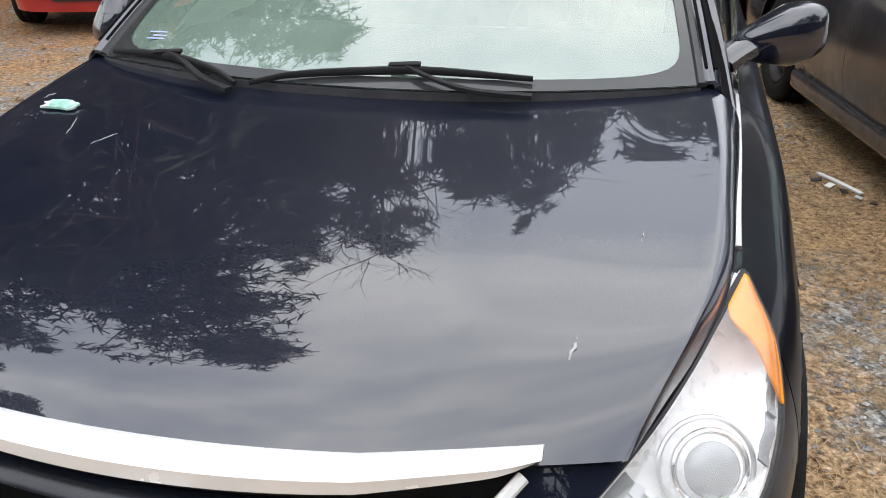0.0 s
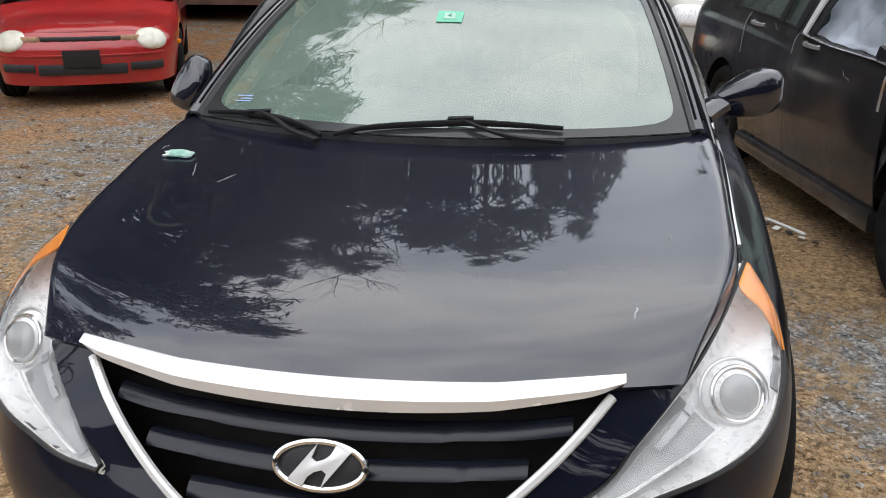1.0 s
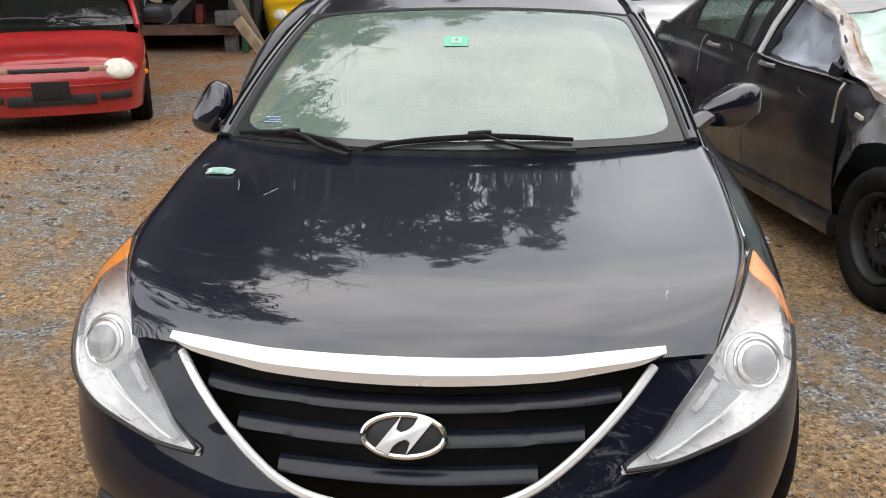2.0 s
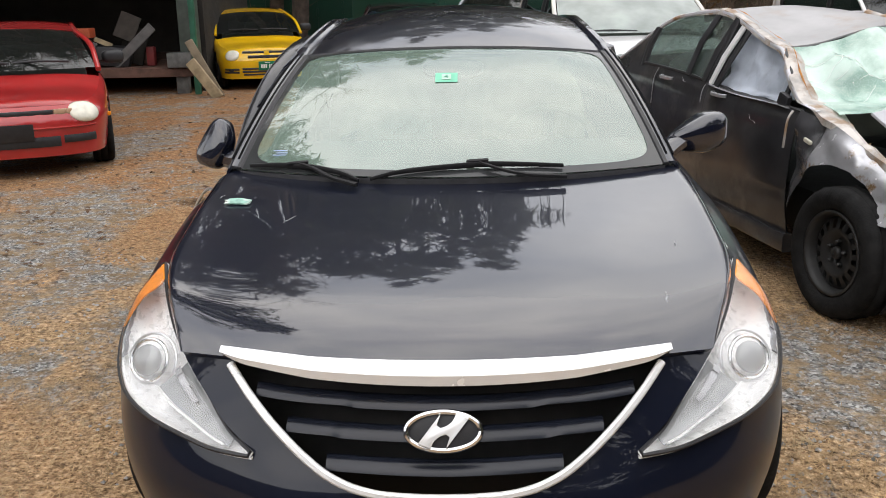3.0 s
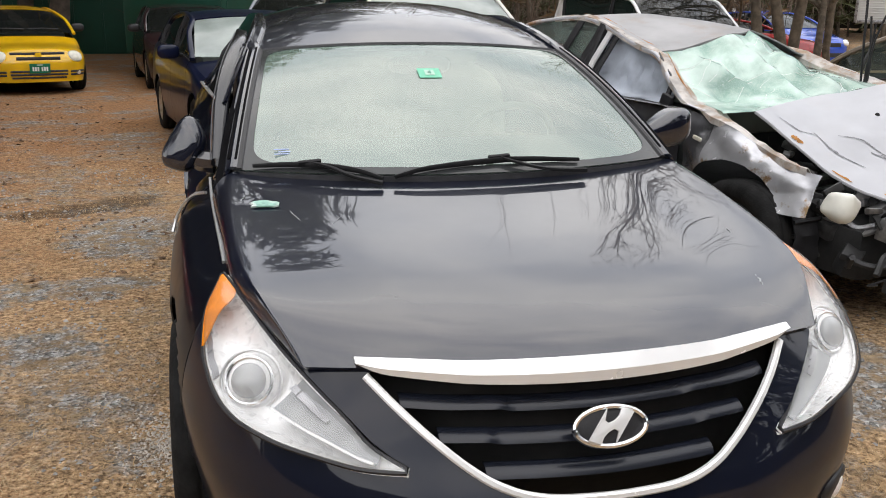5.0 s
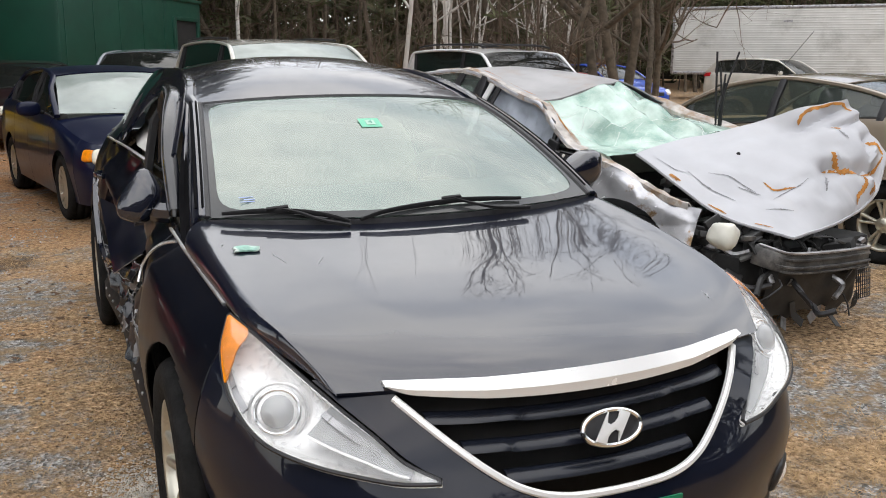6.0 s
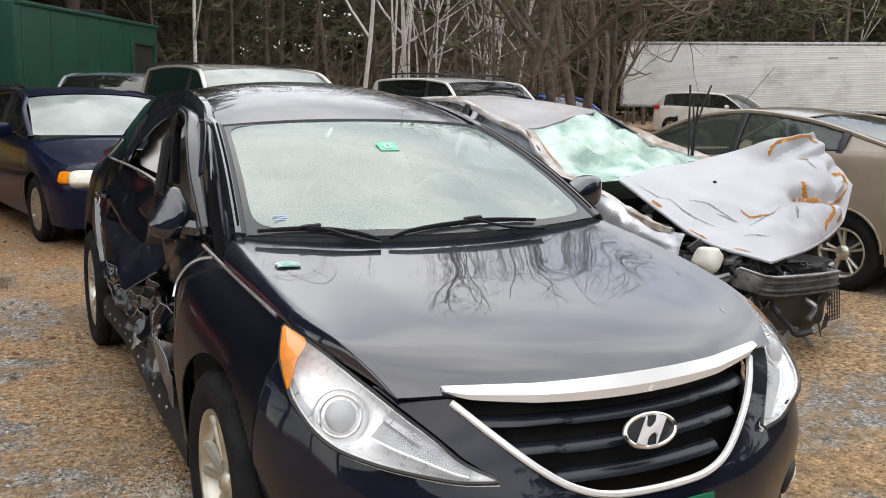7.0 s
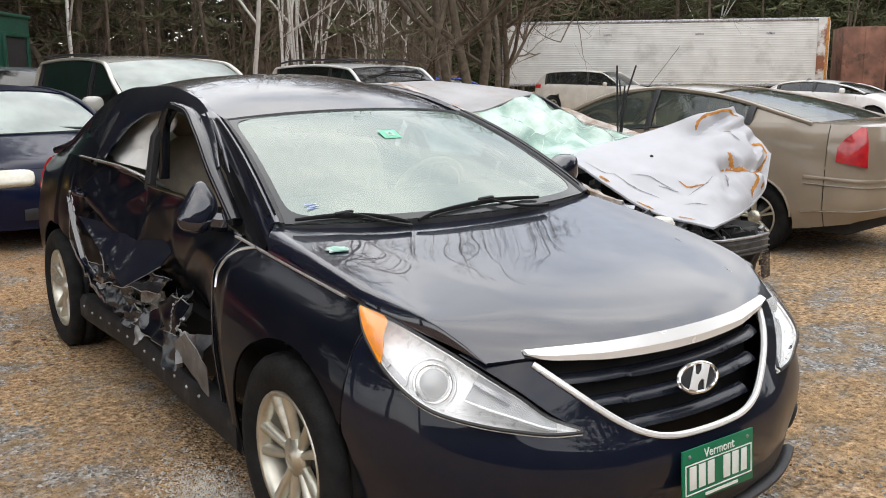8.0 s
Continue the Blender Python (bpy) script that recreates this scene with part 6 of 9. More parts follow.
def strewn():
    r = np.random.default_rng(3)

    def spots(n, reach):
        x = np.concatenate([r.uniform(-5.5, 6.5, n // 3), r.normal(-1.7, 0.9, n // 3), r.normal(1.4, 0.5, n - 2 * (n // 3))])
        y = np.concatenate([r.uniform(-1.2, 10, n // 3), r.uniform(-0.3, 7, n // 3), r.uniform(-0.6, 4.5, n - 2 * (n // 3))])
        return x, y
    # stones
    x, y = spots(9000, 0)
    lay = np.array([noise.noise(Vector((a * 0.8, b * 0.8, 11))) - patchy(a, b) for a, b in zip(x, y)])
    ok = lay < 0.10
    x, y = x[ok], y[ok]
    n = len(x)
    size = 0.005 + 0.010 * r.random(n) ** 2.5
    base = np.array([(1, 0, 0), (0, 1, 0), (-1, 0, 0), (0, -1, 0), (0, 0, 0.8), (0, 0, -0.5)])
    V = np.zeros((n, 6, 3))
    for k in range(6):
        V[:, k] = base[k] * size[:, None] * r.uniform(0.6, 1.3, (n, 3))
    a = r.uniform(0, 6.28, n)
    X = V[..., 0] * np.cos(a)[:, None] - V[..., 1] * np.sin(a)[:, None]
    Y = V[..., 0] * np.sin(a)[:, None] + V[..., 1] * np.cos(a)[:, None]
    gz = np.array([ground_z(p, q) for p, q in zip(x, y)])
    V[..., 0], V[..., 1], V[..., 2] = X + x[:, None], Y + y[:, None], V[..., 2] + (gz + size * 0.25)[:, None]
    tri = [(0, 1, 4), (1, 2, 4), (2, 3, 4), (3, 0, 4), (1, 0, 5), (2, 1, 5), (3, 2, 5), (0, 3, 5)]
    F = [(6 * i + p, 6 * i + q, 6 * i + s) for i in range(n) for p, q, s in tri]
    ob = link_mesh("loose_stones", V.reshape(-1, 3), F, STONE, smooth=False)
    tagged(ob, "small grey gravel stones strewn over the yard", "gravel", kind="stuff")
    # straw and needles
    x, y = spots(66000, 0)
    lay = np.array([noise.noise(Vector((a * 0.8, b * 0.8, 11))) + 0.4 * noise.noise(Vector((a * 3, b * 3, 2))) - 0.7 * patchy(a, b) for a, b in zip(x, y)])
    ok = lay > r.normal(-0.12, 0.12, len(lay))
    x, y = x[ok], y[ok]
    n = len(x)
    gz = np.array([ground_z(p, q) for p, q in zip(x, y)])
    a, L = r.uniform(0, 6.28, n), r.uniform(0.02, 0.085, n)
    w = r.uniform(0.0005, 0.0013, n)
    dx, dy = np.cos(a) * L / 2, np.sin(a) * L / 2
    px, py = -np.sin(a) * w, np.cos(a) * w
    z0, z1, zm = gz + 0.002 + r.random(n) * 0.006, gz + 0.002 + r.random(n) * 0.012, gz + 0.008 + r.random(n) * 0.012
    V = np.stack([np.stack([x - dx - px, y - dy - py, z0], -1), np.stack([x - dx + px, y - dy + py, z0], -1), np.stack([x + px * 1.2, y + py * 1.2, zm], -1), np.stack([x - px * 1.2, y - py * 1.2, zm], -1), np.stack([x + dx + px, y + dy + py, z1], -1), np.stack([x + dx - px, y + dy - py, z1], -1)], 1)
    F = [f for i in range(n) for f in ((6 * i, 6 * i + 1, 6 * i + 2, 6 * i + 3), (6 * i + 3, 6 * i + 2, 6 * i + 4, 6 * i + 5))]
    ob = link_mesh("straw", V.reshape(-1, 3), F, STRAW, smooth=False)
    tagged(ob, "dry straw and fallen pine needles on the gravel", "straw", kind="stuff")
    # dead leaves further off
    n = 3500
    x, y = r.uniform(-6, 6, n), r.uniform(3, 14, n)
    c = np.stack([x, y, np.array([ground_z(p, q) for p, q in zip(x, y)]) + 0.006], -1)
    a, s = r.uniform(0, 6.28, n), r.uniform(0.012, 0.035, n)
    e1 = np.stack([np.cos(a), np.sin(a), r.normal(0, 0.25, n)], -1) * s[:, None]
    e2 = np.stack([-np.sin(a), np.cos(a), r.normal(0, 0.25, n)], -1) * (s * 0.55)[:, None]
    V = np.stack([c - e1, c + e2, c + e1, c - e2], 1).reshape(-1, 3)
    V[:, 2] = np.maximum(V[:, 2], 0.003)
    ob = link_mesh("dead_leaves", V, [(4 * i, 4 * i + 1, 4 * i + 2, 4 * i + 3) for i in range(n)], LEAF, smooth=False)
    tagged(ob, "dead brown leaves scattered over the yard", "leaves", kind="stuff")
    # broken white strip and bits between the two cars
    lit = sweep("broken_strip", curve3([(1.40, 3.58, 0.02), (1.46, 3.45, 0.03), (1.55, 3.33, 0.02)], 8), bar_prof(0.012, 0.005), PLATE_WHITE, None)
    tagged(lit, "broken white plastic strip on the ground", "litter")
    for i in range(5):
        o = block("plastic_shard", (0.05 - 0.006 * i, 0.03, 0.006), PLATE_WHITE if i % 2 else PLASTIC, None, None, 0.002)
        o.matrix_world = pose(1.38 + 0.05 * i, 3.50 - 0.07 * i, 0.016, 6, -8, 50 * i)
        tagged(o, "small broken plastic piece on the ground", "litter", "litter between the cars")
    # pale crushed stone spilt by the front wheel
    n = 1500
    x, y = r.normal(-0.92, 0.08, n), r.normal(1.38, 0.13, n)
    s = r.uniform(0.003, 0.008, n)
    V = base[None] * s[:, None, None] * r.uniform(0.6, 1.3, (n, 6, 3)) + np.stack([x, y, np.array([ground_z(p, q) for p, q in zip(x, y)]) + s * 0.3], -1)[:, None]
    F = [(6 * i + p, 6 * i + q, 6 * i + k) for i in range(n) for p, q, k in tri]
    ob = link_mesh("crushed_stone", V.reshape(-1, 3), F, mat("pale_crushed_stone", (0.46, 0.42, 0.36), 0.95, var=0.3, scale=30), smooth=False)
    tagged(ob, "pale crushed stone spilt beside the wheel", "gravel", kind="stuff")


strewn()


# ---- the other cars ----
TURN = mat("dusty_turn_lens", (0.42, 0.26, 0.16), rough=0.4, var=0.1)
ROAD_GLASS = glass("tinted_road_glass", (0.30, 0.36, 0.33), 0.07, (0.5, 0.6, 0.55), mirror=0.06)


def small_red_car():
    L, W, H = 4.30, 0.835, 1.33
    S = stations(L, W, 0.64, 0.82, 0.89, 0.95, 1.02, 3.75, bow=0.16)
    G = greenhouse(L, W, H, 1.02, 1.85, 3.0, 3.65, 0.89, 0.95, 0.86, 3.50, (1.25, 2.30, 3.05), radius=0.30, lean=0.72, arch=0.335)
    root, nose, *_ = car("red compact sedan with oval headlamps and a black plate holder", RED, S, G, pose(-3.87, 5.96, 0, 0, 0, 23.5), rims="cover")
    plain_front(root, nose, 0.58, 0.585, (0.140, 0.108, 2.2), marker=(0.80, 0.50, 0.030, 0.020), slots=[(0, 0.585, 0.32, 0.022, PLASTIC), (0, 0.592, 0.30, 0.005, SATIN), (0.40, 0.585, 0.075, 0.026, TURN), (-0.40, 0.585, 0.075, 0.026, TURN), (0, 0.335, 0.36, 0.045, PLASTIC), (0.52, 0.35, 0.13, 0.034, PLASTIC), (-0.52, 0.35, 0.13, 0.034, PLASTIC), (0, 0.455, 0.66, 0.008, RED)], plate=(0.43, PLASTIC), plate_bars=False)
    side_mirrors(root, PLASTIC, (0.93, 1.55, 0.97))
    wiper_pair(root, 1.0, 0.95, 0.7)


def small_yellow_car():
    L, W, H = 4.35, 0.83, 1.36
    S = stations(L, W, 0.66, 0.84, 0.92, 0.97, 1.02, 3.75, bow=0.16)
    G = greenhouse(L, W, H, 1.02, 1.85, 3.0, 3.65, 0.92, 0.97, 0.86, 3.50, (1.25, 2.30, 3.05), radius=0.30, lean=0.74, arch=0.335)
    root, nose, *_ = car("yellow compact sedan with round headlamps and a green plate", YELLOW, S, G, pose(-3.38, 13.95, 0, 0, 0, 19), rims="cover")
    plain_front(root, nose, 0.575, 0.605, (0.125, 0.104, 2.2), slots=[(0, 0.635, 0.40, 0.022, PLASTIC), (0, 0.565, 0.32, 0.026, PLASTIC), (0, 0.60, 0.045, 0.055, YELLOW), (0, 0.37, 0.42, 0.016, PLASTIC), (0, 0.32, 0.42, 0.016, PLASTIC), (0, 0.27, 0.40, 0.014, PLASTIC), (0.58, 0.36, 0.11, 0.016, PLASTIC), (-0.58, 0.36, 0.11, 0.016, PLASTIC), (0.58, 0.31, 0.11, 0.016, PLASTIC), (-0.58, 0.31, 0.11, 0.016, PLASTIC)], plate=(0.42, PLATE_GREEN))
    for sx in (0.6, -0.6):
        p, nr = nose(sx, 0.335, 0.004)
        blob("fog_lamp", (0.045, 0.02, 0.04), LENS_OLD if sx > 0 else PLASTIC, root, facing(p, nr), 2)
    wiper_pair(root, 1.0, 0.97, 0.7)
    side_mirrors(root, PLASTIC, (0.93, 1.55, 1.0))


def blue_sedan():
    L, W, H = 4.42, 0.85, 1.385
    S = stations(L, W, 0.70, 0.88, 0.94, 1.0, 1.1, 3.8, bow=0.11)
    G = greenhouse(L, W, H, 1.10, 1.80, 3.1, 3.7, 0.94, 1.0, 0.85, 3.32, (1.25, 2.25, 3.0), radius=0.30, lean=0.76, arch=0.335)
    root, nose, *_ = car("dark blue sedan with an amber corner lamp, parked behind", BLUE, S, G, pose(0.02, 6.55, 0, 0, 0, 10), rims="cover", glass_front=PALE_GLASS)
    plain_front(root, nose, 0.56, 0.64, (0.17, 0.075, 4), marker=(0.735, 0.64, 0.065, 0.055), slots=[(0, 0.64, 0.30, 0.045, PLASTIC), (0, 0.33, 0.5, 0.05, PLASTIC)])
    side_mirrors(root, BLUE, (0.93, 1.6, 0.98))
    wiper_pair(root, 1.08, 0.95, 0.7)


def dark_sedan():
    L, W, H = 4.5, 0.87, 1.42
    S = stations(L, W, 0.70, 0.9, 0.96, 1.0, 1.1, 3.8, bow=0.13)
    G = greenhouse(L, W, H, 1.10, 1.85, 3.1, 3.8, 0.96, 1.0, 0.88, 3.5, (1.3, 2.3, 3.1), radius=0.31, lean=0.76, arch=0.34)
    root, nose, *_ = car("black-cherry sedan in the shade of the trees", DARK_RED, S, G, pose(-0.9, 14.2, 0, 0, 0, 8), rims="cover")
    plain_front(root, nose, 0.60, 0.65, (0.15, 0.08, 3), slots=[(0, 0.62, 0.28, 0.04, PLASTIC)])
    side_mirrors(root, PLASTIC, (0.95, 1.6, 1.0))


def minivan():
    L, W, H = 5.05, 0.97, 1.72
    S = stations(L, W, 0.86, 1.0, 1.08, 1.12, 1.15, 4.8, bow=0.14, sill=0.24)
    G = greenhouse(L, W, H, 1.10, 2.15, 4.5, 4.92, 1.08, 1.12, 0.95, 4.0, (1.3, 2.4, 3.4), radius=0.33, lean=0.80, arch=0.37)
    G["hood_paint"] = WHITE
    G["pane_end"] = 4.45
    root, nose, *_ = car("pale silver minivan with a white bonnet and roof rails", VAN_SILVER, S, G, pose(2.0, 7.5, 0, 0, 0, 4), rims="cover", glass_front=PALE_GLASS)
    plain_front(root, nose, 0.70, 0.74, (0.17, 0.10, 3.5), slots=[(0, 0.68, 0.42, 0.05, PLASTIC), (0, 0.36, 0.6, 0.05, PLASTIC)], lens=LENS_WHITE)
    side_mirrors(root, VAN_SILVER, (1.06, 1.75, 1.15), (0.12, 0.07, 0.09))
    wiper_pair(root, 1.05, 1.09, 0.8)
    for sg in (1, -1):
        sweep("roof_rail", [(sg * 0.70, y, 1.70 + 0.03 * math.sin((y - 2.4) / 2.2 * math.pi)) for y in np.linspace(2.4, 4.5, 12)], bar_prof(0.016, 0.014), PLASTIC, root)


def white_suv():
    L, W, H = 4.35, 0.88, 1.66
    S = stations(L, W, 0.90, 1.02, 1.08, 1.10, 1.3, 4.2, bow=0.10, sill=0.3)
    G = greenhouse(L, W, H, 1.28, 1.95, 4.0, 4.26, 1.08, 1.10, 0.85, 3.42, (1.4, 2.4, 3.2), radius=0.35, lean=0.84, arch=0.39)
    G["pane_end"] = 3.95
    root, nose, *_ = car("white sport utility car with a black roof rack", WHITE, S, G, pose(6.15, 9.15, 0, 0, 0, 7), rims="seven")
    plain_front(root, nose, 0.62, 0.80, (0.16, 0.09, 4), slots=[(0, 0.78, 0.36, 0.06, PLASTIC)], lens=LENS_WHITE)
    side_mirrors(root, PLASTIC, (1.0, 1.6, 1.12), (0.1, 0.06, 0.09))
    for sg in (1, -1):
        sweep("roof_rail", [(sg * 0.62, y, 1.66 + 0.05 * math.sin((y - 2.0) / 2.0 * math.pi) ** 0.5) for y in np.linspace(2.0, 4.0, 14)], bar_prof(0.016, 0.014), PLASTIC, root)
    for y in (2.4, 3.5):
        sweep("roof_bar", [(x, y, 1.71) for x in np.linspace(-0.62, 0.62, 5)], bar_prof(0.02, 0.012), PLASTIC, root)


def gold_sedan():
    L, W, H = 4.45, 0.86, 1.43
    S = stations(L, W, 0.70, 0.90, 0.96, 1.12, 1.05, 3.95, bow=0.14)
    S["zb"][-4:] = [0.27, 0.33, 0.35, 0.35]
    S["db"][-4:] = [0.08, 0.12, 0.12, 0.12]
    G = greenhouse(L, W, H, 1.05, 1.85, 2.86, 3.90, 0.96, 1.12, 0.85, 3.46, (1.2, 2.3, 3.15), radius=0.31, lean=0.75, arch=0.345)
    G["pane_end"] = 3.34
    root, nose, wall, at, _ = car("champagne gold sedan with five-spoke rims and red tail lamps", GOLD, S, G, pose(5.04, 6.66, -0.055, 0, 0, 187), rims="five_twin", glass_front=CAR_GLASS, glass_side=ROAD_GLASS)
    for sg in (1, -1):
        s0, s1 = at(L - 0.33), at(L - 0.11)
        ss, g = np.linspace(s0, s1, 14), []
        for k, s in enumerate(ss):
            lo = 0.60 + 0.02 * (1 - k / 13)
            hi = 0.65 + 0.33 * min(1, (k + 1) / 9)
            g.append(wall([s * sg], np.linspace(lo, hi, 8))[0] * (1.006, 1.003, 1))
        g = np.array(g)
        tl = sheet("tail_lamp", g if sg > 0 else g[::-1], RED_LENS, root, "red lamp with a clear lower edge", thick=0.02, offset=0)
        ss = np.linspace(at(3.46 + 0.42), at(L - 0.02), 16)
        for v, material, hh in ((0.54, GOLD, 0.014), (0.51, SATIN, 0.004), (0.27, SATIN, 0.003)):
            path = np.array([wall([s * sg], [v])[0, 0] for s in ss]) * (1.004, 1.001, 1)
            sweep("bumper_strip", path, bar_prof(0.008, hh, 0.5), material, root)
        path = np.array([wall([sg * at(y)], [0.50])[0, 0] for y in np.linspace(1.25, 3.0, 12)]) * (1.004, 1, 1)
        sweep("door_moulding", path, bar_prof(0.006, 0.02, 0.5), GOLD, root)
        arcp = [(sg * (W + 0.002), 3.46 + 0.35 * math.cos(a), 0.32 + 0.35 * math.sin(a)) for a in np.linspace(0.1, math.pi - 0.1, 20)]
        sweep("arch_lip", arcp, oval(0.010, 0.012, 6), GOLD, root, up=(sg, 0, 0))
        h = wall([sg * at(2.18)], [0.86])[0, 0]
        sweep("door_handle", curve3([h + (0, -0.09, 0), h + (0.03 * sg, -0.05, 0.003), h + (0.03 * sg, 0.05, 0.006), h + (0, 0.09, 0.006)], 8), bar_prof(0.010, 0.011), GOLD, root)
    sweep("aerial", [(0.40, 2.05, 1.40), (0.2, 2.25, 1.78)], oval(0.003, 0.003, 5), PLASTIC, root)
    number_plate(root, Vector((0, L - 0.03, 0.80)), Vector((0, 1, 0)))


small_red_car()
small_yellow_car()
blue_sedan()
dark_sedan()
minivan()
white_suv()
gold_sedan()


def far_car(label, paint, L, W, H, m, kind="sedan", **kw):
    """A car far off in the yard."""
    tall = kind != "sedan"
    belt = 0.98 if not tall else 1.05
    S = stations(L, W, 0.72 if not tall else 0.84, 0.92 if not tall else 1.0, belt, belt + 0.05, 1.1, L - (0.7 if not tall else 0.25), bow=0.13)
    G = greenhouse(L, W, H, 1.10, 1.9, 3.15 if not tall else L - 0.75, L - (0.7 if not tall else 0.16), belt, belt + 0.05, 0.9, L - 0.95, (1.3, 2.35, 3.2), lean=0.76 if not tall else 0.82)
    if tall:
        G["pane_end"] = L - 0.62
    root, nose, wall, at, _ = car(label, paint, S, G, m, step=0.14, nv=8, rims="seven", **kw)
    plain_front(root, nose, 0.62, 0.66 if not tall else 0.76, (0.15, 0.08, 3), slots=[(0, 0.60, 0.35, 0.05, PLASTIC), (0, 0.36, 0.5, 0.05, PLASTIC)], lens=LENS_WHITE)
    side_mirrors(root, paint, (W + 0.08, 1.6, belt + 0.05))
    for sg in (1, -1):
        P = wall(np.linspace(at(L - 0.4), at(L - 0.1), 6) * sg, np.linspace(0.72, 0.96, 5)) * (1.008, 1.003, 1)
        sheet("tail_lamp", P if sg > 0 else P[::-1], RED_LENS, root, "red lamp", thick=0.02, offset=0)
    return root


far_car("silver crossover wagon with dark windows and roof rails", VAN_SILVER, 4.7, 0.94, 1.60, pose(23.2, 20.5, 0, 0, 0, 19), "wagon")
far_car("white sedan beyond the gold one", WHITE, 4.3, 0.84, 1.30, pose(20.5, 9.8, 0, 0, 0, 11.4))
far_car("bright blue car with a raised bonnet", BRIGHT_BLUE, 4.3, 0.85, 1.4, pose(14.0, 18.2, 0, 0, 0, 8))
far_car("faded red car behind the blue one", RED, 4.3, 0.85, 1.3, pose(12.3, 16.3, 0, 0, 0, 70))
far_car("steel grey hatchback with dark glass", GREY_PAINT, 4.5, 0.88, 1.62, pose(0.15, 12.6, 0, 0, 0, -18), "wagon")
far_car("dark car at the end of the yard", DARK_RED, 4.5, 0.88, 1.5, pose(26.5, 8.0, 0, 0, 0, 20))


# ---- the wreck beside the sedan ----
SCRAPED = mat("scraped_roof_edge", (0.46, 0.43, 0.40), rough=0.5, var=0.3, scale=11, second=(0.27, 0.17, 0.095), second_scale=7, second_edges=(0.47, 0.62), bump=0.3, bump_scale=25)
WING = mat("creased_silver_wing", (0.50, 0.50, 0.52), rough=0.26, metal=0.5, var=0.25, scale=4, second=(0.30, 0.19, 0.10), second_scale=7, second_edges=(0.57, 0.64), bump=0.3, bump_scale=18)
WING_DARK = mat("scraped_gunmetal_wing", (0.13, 0.13, 0.14), rough=0.25, metal=0.55, var=0.25, scale=4, second=(0.30, 0.30, 0.31), second_scale=3.2, second_edges=(0.50, 0.66), bump=0.15, bump_scale=14)
RUST_DARK = mat("dark_rusted_steel", (0.12, 0.06, 0.035), rough=0.85, var=0.4, scale=12)
SCRAPE = mat("grey_scrape", (0.20, 0.20, 0.21), rough=0.6, var=0.4, scale=40)
BEAM = mat("dusty_grey_beam", (0.06, 0.06, 0.06), rough=0.6, var=0.5, scale=9, second=(0.20, 0.19, 0.18), second_scale=6, bump=0.2, bump_scale=30)
WRECK_M = pose(2.80, 1.77, 0, 0, 0, 10.8)


